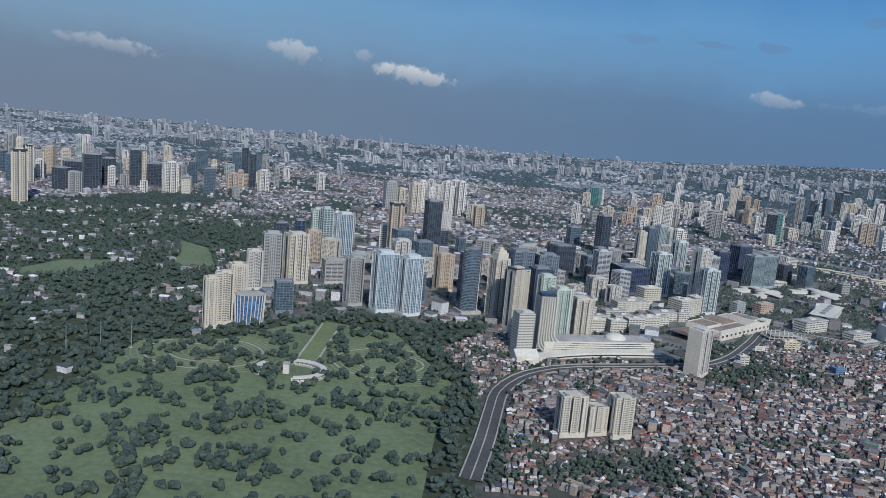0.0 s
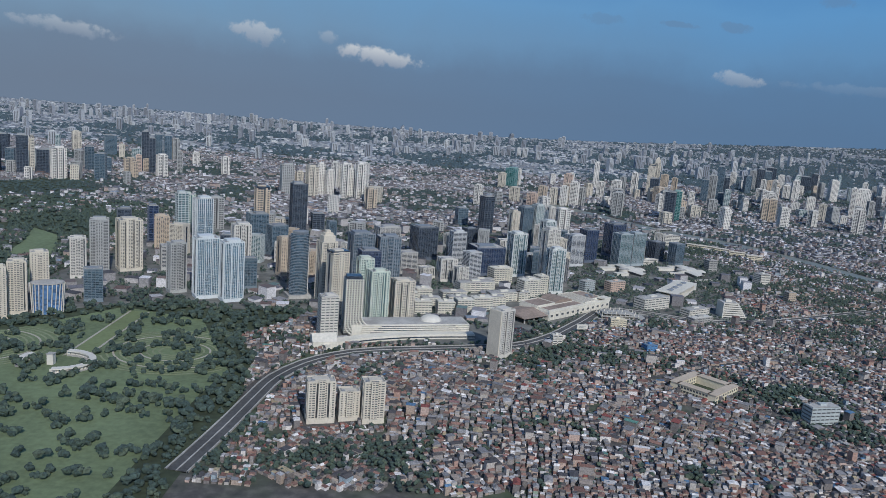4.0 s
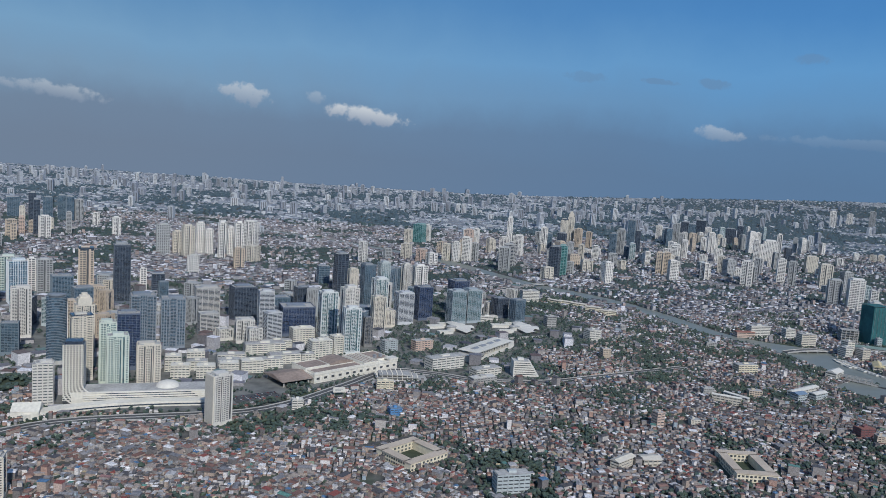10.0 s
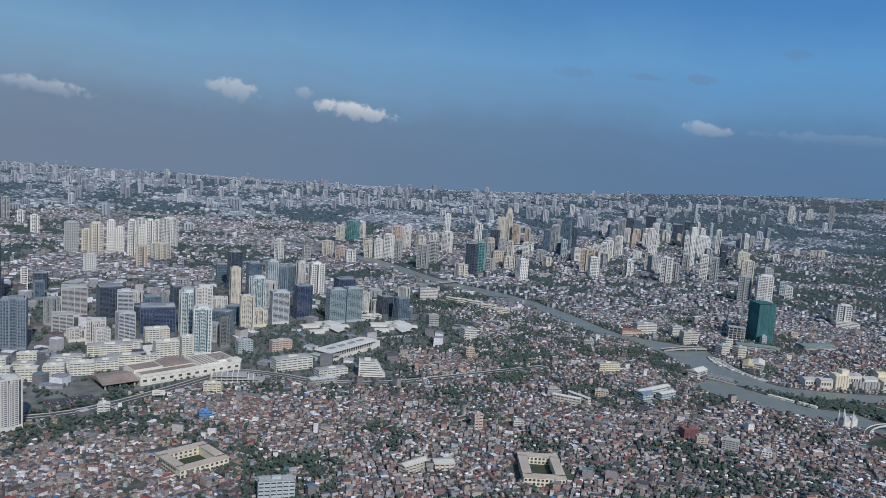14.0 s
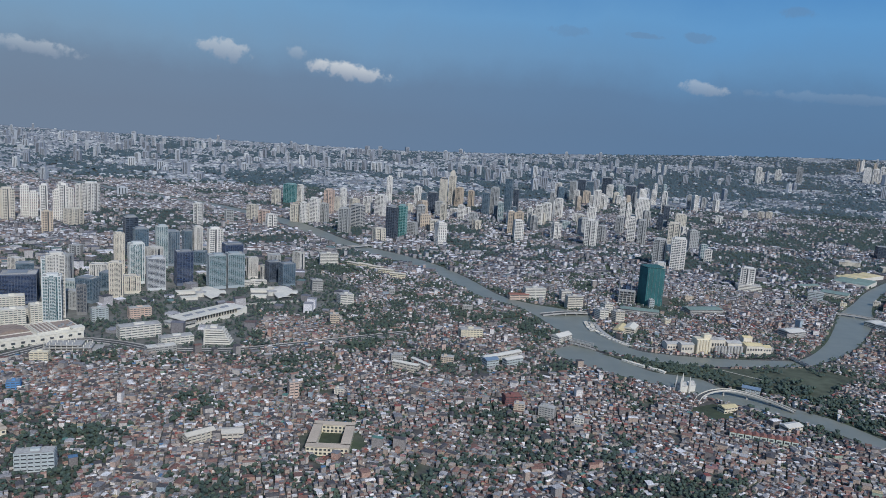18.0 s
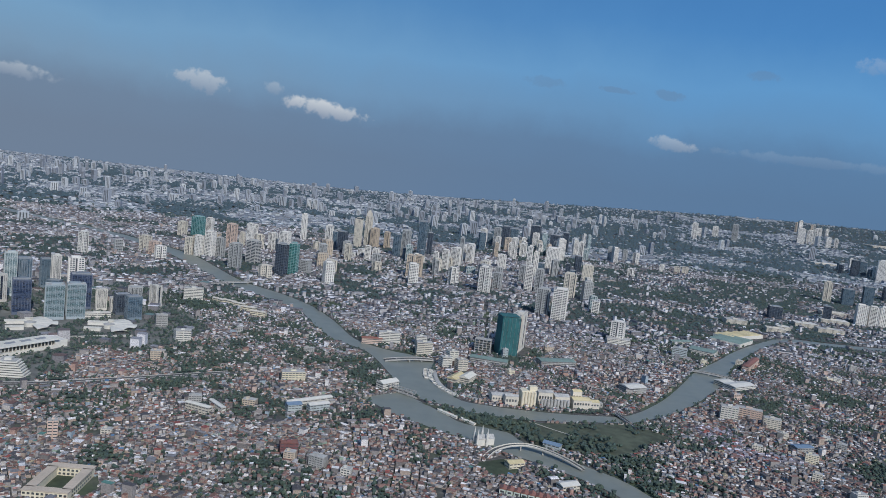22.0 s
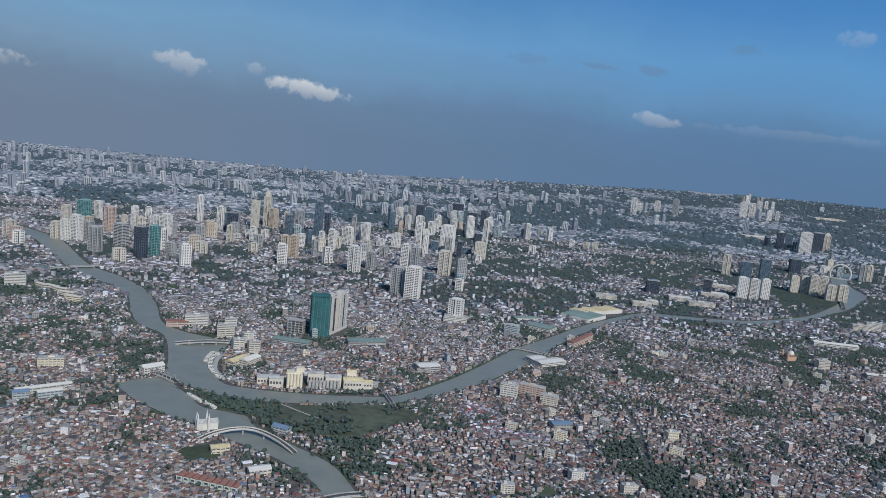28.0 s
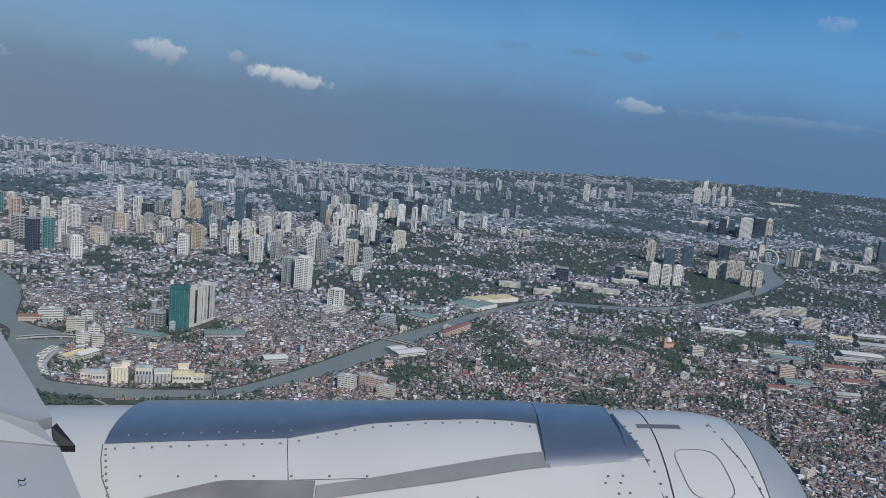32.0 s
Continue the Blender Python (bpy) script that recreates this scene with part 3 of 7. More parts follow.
def ribbon(line, width, z, thick=0.5):
    """A raised strip with sides along a line."""
    s, L = Shape(), []
    for i, p in enumerate(line):
        a, b = line[max(i - 1, 0)], line[min(i + 1, len(line) - 1)]
        d = math.hypot(b[0] - a[0], b[1] - a[1]) or 1
        nx, ny = -(b[1] - a[1]) / d, (b[0] - a[0]) / d
        zz = z(i) if callable(z) else z
        for o, dz in ((-1, -thick), (-1, 0), (1, 0), (1, -thick)):
            s.v.append((p[0] + nx * o * width / 2, p[1] + ny * o * width / 2, zz + dz))
    for i in range(len(line) - 1):
        for k in range(4):
            s.f.append((i * 4 + k, i * 4 + (k + 1) % 4, i * 4 + 4 + (k + 1) % 4, i * 4 + 4 + k))
    return s


def shifted(line, off):
    out = []
    for i, p in enumerate(line):
        a, b = line[max(i - 1, 0)], line[min(i + 1, len(line) - 1)]
        d = math.hypot(b[0] - a[0], b[1] - a[1]) or 1
        out.append((p[0] - (b[1] - a[1]) / d * off, p[1] + (b[0] - a[0]) / d * off))
    return out


hw = smooth_line(HIGHWAY, 12)
single("road", ribbon(hw, 10.5, 0.5).mesh("road", ASPHALT), "grey asphalt highway curving past the towers", "road", "structure")
for off in (-5.7, 5.7):
    single("road_kerb", ribbon(shifted(hw, off), 0.8, 1.0, 1.0).mesh("road_kerb", CONCRETE), "pale concrete parapet along the highway", "kerb", "structure")
single("road_median", ribbon(hw, 0.7, 0.85, 0.6).mesh("road_median", CONCRETE), "pale concrete median barrier of the highway", "kerb", "structure")
STREETS = [[(110, 762), (190, 815), (275, 860)], [(345, 874), (470, 905), (700, 1010)], [(-260, 480), (-120, 560), (20, 600), (180, 640), (270, 690)], [(560, 690), (700, 790), (850, 880)], [(1150, 900), (1330, 930), (1560, 900)],
           [(720, 560), (745, 640), (760, 720)], [(1010, 520), (1040, 600), (1090, 690)], [(-50, 1090), (300, 1150), (620, 1190), (900, 1330), (1200, 1560)],
           [(330, 900), (420, 1010), (470, 1300), (440, 1600), (300, 2000)], [(-900, 1240), (-500, 1180), (-100, 1230), (120, 1370), (600, 1640), (1200, 1900)], [(1300, 620), (1500, 800), (1750, 960), (2200, 1100)]]
for line in STREETS:
    single("road", ribbon(smooth_line(line, 25), 3.4, 0.3, 0.3).mesh("road", ASPHALT), "grey asphalt street between the houses", "road", "structure")

# ---- parks ----
sheet("park_lawn", CEMETERY, 0.25, LAWN, "mown green lawn of a memorial park", "lawn")
sheet("golf_lawn", GOLF_A, 0.25, LAWN, "mown green fairway among trees", "lawn")
sheet("golf_lawn", GOLF_B, 0.25, LAWN, "mown green fairway among trees", "lawn")
sheet("island_lawn", ISLAND, 0.55, material("rough_grass", (0.075, 0.087, 0.058), 0.95, grain=0.12, vary=0.35, patch=0.03), "grassy river island with low trees", "lawn")
FORESTFLOOR = material("forest_floor", (0.050, 0.066, 0.038), 0.95, grain=0.2, vary=0.35, patch=0.02)
sheet("park_ground", PARK, 0.12, FORESTFLOOR, "dark green park ground beneath trees", "ground")
sheet("park_ground", FOREST_EAST, 0.12, FORESTFLOOR, "dark green wooded river bend", "ground")
sheet("district_ground", DISTRICT, 0.14, material("paving", (0.155, 0.157, 0.145), 0.9, grain=0.1, vary=0.45, patch=0.02), "grey paved ground between the towers", "ground")
axis = smooth_line([(-622, 478), (-618, 590)], 10)
single("park_mall", ribbon(axis, 13, 0.42, 0.1).mesh("park_mall", material("mall_lawn", (0.17, 0.21, 0.10), 0.95, grain=0.3, vary=0.15)), "long straight lawn of the memorial park", "lawn", "structure")
for off in (-7.4, 7.4):
    single("park_path", ribbon(shifted(axis, off), 1.6, 0.45, 0.1).mesh("park_path", PATH_GRAVEL), "pale path along the long lawn", "path", "structure")
# rows of graves curving about the park's centre
GRAVE_STRIP = material("grave_strip", (0.215, 0.245, 0.150), 0.95, grain=0.8, vary=0.25)
for ring in range(11):
    for cx, cy, r0 in ((-694, 490, 9), (-562, 500, 9)):
        r = r0 + ring * 3.6
        run = []
        for a in range(0, 366, 6):
            p = (cx + r * 1.2 * math.cos(radians(a)), cy + r * math.sin(radians(a)))
            if bool(inside(CEMETERY, p[0], p[1])) and abs(p[0] + 620) > 12 and a < 360:
                run.append(p)
            else:
                if len(run) > 3:
                    single("lawn_terrace", ribbon(run, 1.3, 0.44, 0.14).mesh("lawn_terrace", PATH_GRAVEL if ring % 4 == 3 else GRAVE_STRIP), "curved pale terrace strip of graves across the memorial lawn", "terrace")
                run = []


def colonnade(x, y, r):
    top = thing("colonnade", at(x, y), "white stone half-ring colonnade in a memorial park", "colonnade")
    for a0, a1 in ((-78, 92), (150, 215)):
        pts = [(r * math.cos(radians(a)), r * 0.8 * math.sin(radians(a))) for a in range(a0, a1 + 1, 8)]
        part("roof", ribbon(pts, 4.2, 3.8, 0.9).mesh("roof", WHITEPAINT), top)
        for px, py in pts:
            part("pillar", Shape().box(px - 1.2, px + 1.2, py - 0.4, py + 0.4, 0, 3.0).mesh("pillar", WHITEPAINT), top)
        part("floor", ribbon(pts, 5.6, 0.7, 0.6).mesh("floor", CONCRETE), top)


colonnade(-627, 463, 22)
chapel = thing("chapel", at(-630, 462), "small white stone memorial chapel tower", "chapel")
part("body", Shape().box(-2, 2, -2, 2, 0, 7).mesh("body", WHITEPAINT), chapel)
part("roof", Shape().box(-2.3, 2.3, -2.3, 2.3, 7, 7.6).mesh("roof", CONCRETE), chapel)
for x, y in ((-778, 462), (-762, 478), (-744, 486)):
    mast = thing("radio_mast", at(x, y), "slim pale steel mast above the trees", "mast")
    part("pole", Shape().tube([(0, 0, 0), (0, 0, 20)], [0.45, 0.2]).mesh("pole", METAL), mast)
    part("foot", Shape().box(-1, 1, -1, 1, 0, 0.8).mesh("foot", CONCRETE), mast)

# ---- towers ----
FACADES = {}
GLAZED = ("dark", "blue", "teal", "tealg", "office", "navy", "banded", "steel")


def facade(width, z0, z1, style, coarse, kind=0):
    """Piers and floor bands that stand proud of the glass, along x, facing -y: an even grid, upright strips or balconies."""
    paint, glass, bay, pier, band_share, _ = STYLES[style]
    storey = 1.45 * coarse
    bay = bay * (1.6 if coarse > 1 else 1.0)
    key = (round(width, 1), round(z0, 1), round(z1, 1), style, coarse, kind)
    if key in FACADES:
        return FACADES[key]
    s, w, out = Shape(), width / 2, 0.32
    n = max(2, round(width / bay))
    m = max(2, round((z1 - z0) / storey))
    for i in range(n + 1):
        c, h = -w + width * i / n, width / n * pier / 2
        deep = out * (1.35 if i % 3 == 0 else 1.0)
        if kind == 1:
            h, deep = (h * 1.25, out * 1.9) if i % 3 == 0 else (h * 0.45, out * 0.7)
        if kind == 3:
            h, deep = (h * 1.5, out * 2.4) if i % 4 == 0 else (h * 0.8, out)
        if kind == 2:
            h, deep = (h, out * 2.2) if i % 4 == 0 or i == n else (h * 0.4, out * 0.5)
        s.box(max(c - h, -w - 0.02), min(c + h, w + 0.02), -deep, 0.05, z0, z1)
    for lo, hi in ((z0, z0 + 0.5), (z1 - 0.5, z1)):
        s.box(-w, w, -out * 0.4, 0.03, lo, hi)
    for j in range(m + 1):
        c, h = z0 + (z1 - z0) * j / m, (z1 - z0) / m * band_share / 2
        lo, hi = max(c - h, z0), min(c + h, z1)
        if kind == 1:
            # every third bay stays open glass from foot to top
            for i in range(0, n, 3):
                s.box(-w + width * i / n, -w + width * min(i + 2, n) / n, -out * 0.6, 0.04, lo, hi)
        elif kind == 3:
            s.box(-w, w, -out * 0.3, 0.04, lo, hi)
        elif kind == 2:
            s.box(-w + 0.3, w - 0.3, -out * (2.0 if j % 2 else 1.7), 0.04, lo, hi)
        else:
            s.box(-w, w, -out * 0.8, 0.04, lo, hi)
    FACADES[key] = s.mesh("facade", WALL[style])
    return FACADES[key]


def tower(x, y, width, high, style, rot=24.0, deep=0.8, crown="", group="city towers", podium=0):
    # white towers far off take the brightened, sunlit copy of their wall
    if style == "white" and math.hypot(x - 100, y) > 1150:
        style = "lit_pale_white"
    th = radians(abs(rot))
    w = width / (math.cos(th) + deep * math.sin(th))
    d = w * deep
    far = math.hypot(x - 100, y) > 1150
    label = STYLES[style][5]
    kind = "office tower" if style in GLAZED else "apartment tower"
    top = thing("office_tower" if kind == "office tower" else "apartment_tower", at(x, y, rot), label, kind, group)
    BLOCKED.append((x, y, max(w, d) * 0.75))
    base = -2.0
    body_top = high * (0.955 if high > 25 else 0.97)
    part("body", Shape().box(-w / 2 + 0.05, w / 2 - 0.05, -d / 2 + 0.05, d / 2 - 0.05, base, body_top).mesh("body", GLASS[STYLES[style][1]]), top)
    z0 = 0.0 if far else 3.0
    coarse = 2 if far else 1
    make = 0 if style in GLAZED else 3 if style == "stripe" else (1, 2, 1, 0, 1)[int(abs(x) * 7 + y * 3) % 5]
    for k, (fw, fd) in enumerate(((w, d), (d, w), (w, d), (d, w))):
        part("facade", facade(fw, z0, body_top, style, coarse, make if k % 2 == 0 or make in (1, 3) else 0), top, m=pose(0, 0, 0, 0, 0, 90 * k) @ pose(0, -fd / 2, 0))
    if not far:
        part("base", Shape().box(-w / 2 - 0.5, w / 2 + 0.5, -d / 2 - 0.5, d / 2 + 0.5, base, z0).mesh("base", WALL[style]), top)
    rim = Shape() if not far else None
    for a in ((-w / 2 - 0.3, w / 2 + 0.3, -d / 2 - 0.3, -d / 2 + 0.2), (-w / 2 - 0.3, w / 2 + 0.3, d / 2 - 0.2, d / 2 + 0.3), (-w / 2 - 0.3, -w / 2 + 0.2, -d / 2 + 0.2, d / 2 - 0.2), (w / 2 - 0.2, w / 2 + 0.3, -d / 2 + 0.2, d / 2 - 0.2)):
        if rim:
            rim.box(*a, body_top - 0.4, body_top + 0.9)
    if rim:
        part("parapet", rim.mesh("parapet", WALL[style]), top)
    part("roof", Shape().box(-w / 2 + 0.2, w / 2 - 0.2, -d / 2 + 0.2, d / 2 - 0.2, body_top, body_top + 0.15).mesh("roof", ROOF), top)
    q = 0.27 + 0.1 * random.random()
    ox = (random.random() - 0.5) * 0.2 * w
    part("plant_room", Shape().box(ox - w * q, ox + w * q, -d * q, d * q, body_top + 0.15, high).mesh("plant_room", WALL[style] if style not in ("dark", "blue", "navy") else METAL), top)
    if not far and style not in GLAZED:
        bw, lift = w * (0.26 + 0.12 * random.random()), (1.2 if random.random() < 0.5 else -2.0)
        for k, (fw, fd) in enumerate(((w, d), (w, d))):
            m = pose(0, 0, 0, 0, 0, 180 * k) @ pose(0, -fd / 2 - 0.75, 0)
            part("bay_core", Shape().box(-bw / 2, bw / 2, 0.02, 0.8, z0, body_top + lift).mesh("bay_core", GLASS[STYLES[style][1]]), top, m=m)
            part("bay_front", facade(bw, z0, body_top + lift, style, coarse, (2, 1, 0, 3)[make]), top, m=m)
        for k in (0, 1):
            part("glass_strip", Shape().box(-d * 0.09, d * 0.09, -0.5, 0.05, z0 + 1, body_top - 1.5).mesh("glass_strip", GLASS["dark"]), top, m=pose(0, 0, 0, 0, 0, 90 + 180 * k) @ pose(0, -w / 2, 0))
    if not far:
        part("water_tank", Shape().tube([(w * 0.32, d * 0.25, body_top + 0.15), (w * 0.32, d * 0.25, body_top + 1.7)], 1.0, 8).mesh("water_tank", METAL), top)
        part("vent_unit", Shape().box(-w * 0.4, -w * 0.25, -d * 0.38, -d * 0.2, body_top + 0.15, body_top + 1.2).mesh("vent_unit", METAL), top)
    if crown == "steps":
        for i, (kk, z) in enumerate(((0.78, 0.06), (0.56, 0.10), (0.3, 0.14))):
            part("crown_step", Shape().box(-w * kk / 2, w * kk / 2, -d * kk / 2, d * kk / 2, body_top + 0.2, high * (1 + z)).mesh("crown_step", WALL[style]), top)
    if crown == "dark":
        part("crown", Shape().box(-w * 0.52, w * 0.52, -d * 0.52, d * 0.52, high * 0.93, high * 0.985).mesh("crown", GLASS["dark"]), top, "dark glazed crown")
    if crown == "spire":
        part("spire", Shape().tube([(0, 0, high - 0.5), (0, 0, high * 1.18)], [0.5, 0.15]).mesh("spire", METAL), top)
    if podium:
        part("podium", Shape().box(-w / 2 - podium, w / 2 + podium, -d / 2 - podium, d / 2 + podium, base, 4.5).mesh("podium", WALL[style]), top)
        BLOCKED.append((x, y, max(w, d) * 0.6 + podium * 1.2))
    return top


tower(-1274, 1329, 15.3, 70.9, "cream", 30, crown="dark")
tower(-1334, 1470, 16.8, 50.3, "grey", 32)
tower(-1380, 1584, 19.3, 36.1, "cream", 33)
tower(-1224, 1383, 37.1, 44.4, "dark", 35)
tower(-1169, 1343, 36.0, 64.6, "dark", 32)
tower(-1291, 1493, 19.4, 56.7, "cream", 35)
tower(-1159, 1390, 26.6, 55.2, "dark", 20)
tower(-1117, 1409, 23.7, 75.1, "dark", 27)
tower(-1105, 1420, 8.7, 72.5, "cream", 35, crown="dark")
tower(-1095, 1444, 31.0, 47.4, "dark", 30)
tower(-1042, 1387, 30.9, 58.3, "white", 34)
tower(-1011, 1382, 17.0, 27.6, "cream", 22)
tower(-1151, 1911, 33.4, 50.5, "blue", 28)
tower(-1135, 1403, 17.2, 24.7, "grey", 24)
tower(-1500, 2025, 23.0, 56.3, "white", 29)
tower(-965, 1525, 23.3, 34.9, "tan", 29)
tower(-959, 1599, 15.9, 87.2, "dark", 20)
tower(-931, 1558, 14.3, 76.9, "dark", 23)
tower(-951, 1538, 11.8, 41.1, "pink", 24)
tower(-900, 1523, 23.3, 46.5, "white", 35)
tower(-1169, 1108, 25.7, 80.9, "cream", 32, crown="dark")
tower(-912, 1810, 16.5, 31.6, "white", 23)
tower(-709, 550, 11.6, 42.4, "cream", 33)
tower(-703, 566, 15.5, 43.9, "cream", 22)
tower(-701, 597, 15.9, 45.1, "cream", 30)
tower(-709, 688, 15.9, 40.1, "white", 22)
tower(-698, 710, 19.7, 55.3, "grey", 20)
tower(-678, 732, 26.7, 52.8, "cream", 34)
tower(-665, 614, 17.3, 29.2, "blue", 23)
tower(-676, 825, 16.9, 42.7, "tan", 23)
tower(-671, 882, 15.9, 62.6, "teal", 36)
tower(-654, 911, 25.0, 53.8, "stripe", 34)
tower(-642, 747, 23.7, 25.3, "office", 25)
tower(-610, 660, 17.9, 47.2, "grey", 35)
tower(-581, 649, 23.9, 56.8, "stripe", 29)
tower(-557, 643, 21.7, 55.9, "stripe", 31)
tower(-604, 1053, 29.5, 18.2, "blue", 23)
tower(-552, 847, 24.7, 37.0, "blue", 35)
tower(-526, 752, 20.9, 41.1, "tan", 31)
tower(-462, 558, 14.6, 34.5, "white", 33)
tower(-462, 624, 19.6, 57.0, "cream", 32, crown="dark")
tower(-438, 617, 14.7, 54.3, "green", 23)
tower(-426, 606, 19.2, 46.4, "green", 24)
tower(-405, 618, 21.0, 36.7, "cream", 21)
tower(-437, 663, 21.9, 52.4, "navy", 20)
tower(-422, 743, 26.2, 52.1, "slate", 19)
tower(-449, 736, 27.6, 55.0, "slate", 23)
tower(-573, 753, 21.1, 52.0, "white", 28)
tower(-692, 971, 27.6, 49.1, "green", 18)
tower(-673, 987, 11.1, 44.8, "white", 29)
tower(-591, 954, 20.1, 67.3, "tan", 23, crown="dark")
tower(-543, 943, 22.8, 76.7, "dark", 23)
tower(-576, 851, 26.3, 48.8, "blue", 31)
tower(-659, 993, 22.3, 43.6, "grey", 26)
tower(-708, 800, 17, 52, "dark", 24)
tower(-700, 868, 13, 47, "navy", 28)
tower(-427, 897, 32.8, 36.1, "office", 23)
tower(-402, 804, 24.6, 23.8, "office", 26)
tower(-382, 887, 33.9, 41.3, "dark", 29)
tower(-345, 827, 19.1, 48.3, "banded", 19)
tower(-331, 785, 20.6, 33.3, "banded", 34)
tower(-358, 778, 21.5, 25.6, "white", 18)
tower(-344, 757, 15.8, 20.9, "white", 30)
tower(-380, 783, 18.6, 12.3, "white", 32)
tower(-311, 828, 42.1, 33.1, "navy", 18)
tower(-321, 948, 20.3, 33.1, "dark", 31)
tower(-277, 826, 22.3, 51.7, "grid", 24)
tower(-250, 772, 19.8, 67.5, "white", 27)
tower(-246, 754, 19.3, 49.4, "grid", 18)
tower(-221, 861, 16.7, 42.5, "cream", 19)
tower(-230, 785, 10.4, 32.2, "darkgrey", 21)
tower(-284, 1110, 22.1, 59.7, "dark", 33)
tower(-316, 1177, 20.6, 29.0, "blue", 21, crown="spire")
tower(-240, 1013, 21.0, 58.8, "blue", 30)
tower(-202, 1106, 17.0, 42.8, "blue", 33)
tower(-187, 1102, 13.6, 50.3, "white", 33)
tower(-166, 1119, 24.1, 46.8, "white", 24)
tower(-191, 910, 24.7, 40.6, "banded", 24, crown="spire")
tower(-222, 936, 20.5, 52.5, "grid", 28)
tower(-211, 1056, 21.5, 50.0, "slate", 26)
tower(-219, 1034, 17.5, 60.0, "teal", 28)
tower(-259, 986, 14.3, 55.0, "cream", 26)
tower(-91, 996, 15.0, 28.5, "white", 24)
tower(-117, 996, 28.5, 46.5, "navy", 26)
tower(-166, 941, 24.0, 44.1, "navy", 26)
tower(-124, 930, 24.6, 43.6, "steel", 24)
tower(-103.5, 941, 24.6, 44.2, "steel", 24)
tower(-73, 994, 14.7, 18.0, "white", 30)
tower(-61, 983, 22.9, 27.0, "dark", 31, crown="spire")
tower(-41, 960, 21.0, 30.2, "blue", 32)
tower(-529, 1042, 19.7, 23.9, "dark", 19)
tower(-547, 1035, 9.4, 31.6, "white", 19)
tower(-629, 1390, 27.1, 58.4, "grey", 23)
tower(-608, 1402, 15.8, 45.3, "cream", 28)
tower(-582, 1382, 23.9, 59.3, "cream", 33)
tower(-571, 1422, 16.0, 62.0, "white", 23)
tower(-553, 1414, 17.0, 51.1, "white", 33)
tower(-523, 1388, 13.6, 68.0, "white", 27)
tower(-513, 1419, 16.0, 55.7, "white", 23)
tower(-495, 1403, 18.0, 68.8, "white", 23)
tower(-466, 1266, 19.1, 38.5, "tan", 21)
tower(-1052, 1877, 24.9, 58.0, "blue", 19)
tower(-1029, 1899, 21.0, 62.9, "blue", 20, crown="spire")
tower(-998, 1872, 20.7, 63.4, "blue", 29)
tower(-983, 1886, 20.9, 55.6, "grey", 34)
tower(-949, 1581, 17.5, 29.3, "tan", 21)
tower(-894, 1621, 12.0, 48.1, "grey", 19)
tower(-798, 1626, 18.1, 42.4, "white", 34)
tower(-935, 1473, 10.9, 32.8, "tan", 27)
tower(-555, 1543, 15.7, 56.2, "white", -26)
tower(-542, 1549, 13.5, 45.2, "white", -28)
tower(-526, 1556, 13.6, 53.4, "white", -22)
tower(-500, 1549, 29.3, 58.9, "white", -19)
tower(-467, 1375, 32.0, 29.3, "cream", -25)
tower(-181, 1540, 22.9, 32.3, "cream", -25)
tower(-151, 1494, 22.3, 28.0, "pink", -31)
tower(-173, 1827, 20.4, 36.8, "cream", -17)
tower(-145, 1865, 32.0, 48.7, "tealg", -31)
tower(-124, 1901, 18.4, 44.1, "white", -24)
tower(-97, 1547, 18.5, 36.1, "cream", -19)
tower(-77, 1538, 18.4, 42.8, "white", -30)
tower(-56, 1538, 20.8, 53.3, "white", -20)
tower(-38, 1553, 18.6, 41.0, "grey", -17)
tower(-38, 1691, 22.8, 57.2, "pink", -22)
tower(9, 1437, 23.8, 47.9, "grey", -19)
tower(32, 1521, 28.7, 46.1, "office", -30)
tower(-11, 1787, 16.1, 52.4, "white", -25)
tower(99, 1397, 23.3, 60.7, "dark", -30, crown="spire")
tower(119, 1417, 18.3, 61.6, "tealg", -18)
tower(48, 1727, 20.8, 41.8, "white", -27)
tower(77, 1699, 25.6, 50.2, "white", -25)
tower(100, 1986, 15.0, 71.8, "white", -16)
tower(170, 1868, 19.8, 59.5, "white", -18)
tower(181, 1874, 25.6, 45.5, "blue", -16)
tower(204, 1815, 24.8, 52.5, "dark", -25)
tower(241, 1962, 20.9, 77.4, "cream", -24, crown="dark")
tower(268, 2001, 19.8, 83.5, "cream", -20, crown="steps")
tower(286, 1983, 24.1, 52.8, "tan", -24)
tower(320, 1999, 16.8, 44.2, "tan", -27)
tower(336, 1827, 19.6, 58.7, "blue", -26)
tower(359, 1837, 22.5, 70.2, "grey", -30)
tower(404, 1901, 21.9, 91.6, "blue", -26)
tower(426, 1911, 14.7, 63.0, "dark", -16, crown="spire")
tower(348, 1521, 16.4, 48.2, "tan", -17)
tower(366, 1528, 16.5, 48.4, "tan", -22)
tower(478, 1780, 28.8, 44.0, "white", -24)
tower(522, 1839, 22.7, 51.1, "white", -27)
tower(486, 1416, 25.4, 52.0, "white", -31)
tower(520, 1460, 19.3, 36.5, "grey", -28)
tower(707, 2317, 26.8, 71.3, "dark", -19)
tower(738, 2333, 27.0, 64.7, "blue", -18)
tower(869, 2578, 39.9, 65.5, "dark", -26)
tower(687, 2101, 27.6, 39.0, "white", -19)
tower(721, 2116, 23.0, 39.3, "white", -20)
tower(638, 1695, 13.2, 75.2, "white", -21)
tower(656, 1702, 13.3, 62.3, "white", -21)
tower(589, 1481, 18.5, 54.5, "white", -20)
tower(608, 1472, 18.5, 50.8, "grey", -26)
tower(720, 1791, 39.2, 67.0, "white", -21)
tower(608, 1616, 18.9, 37.9, "grey", -28)
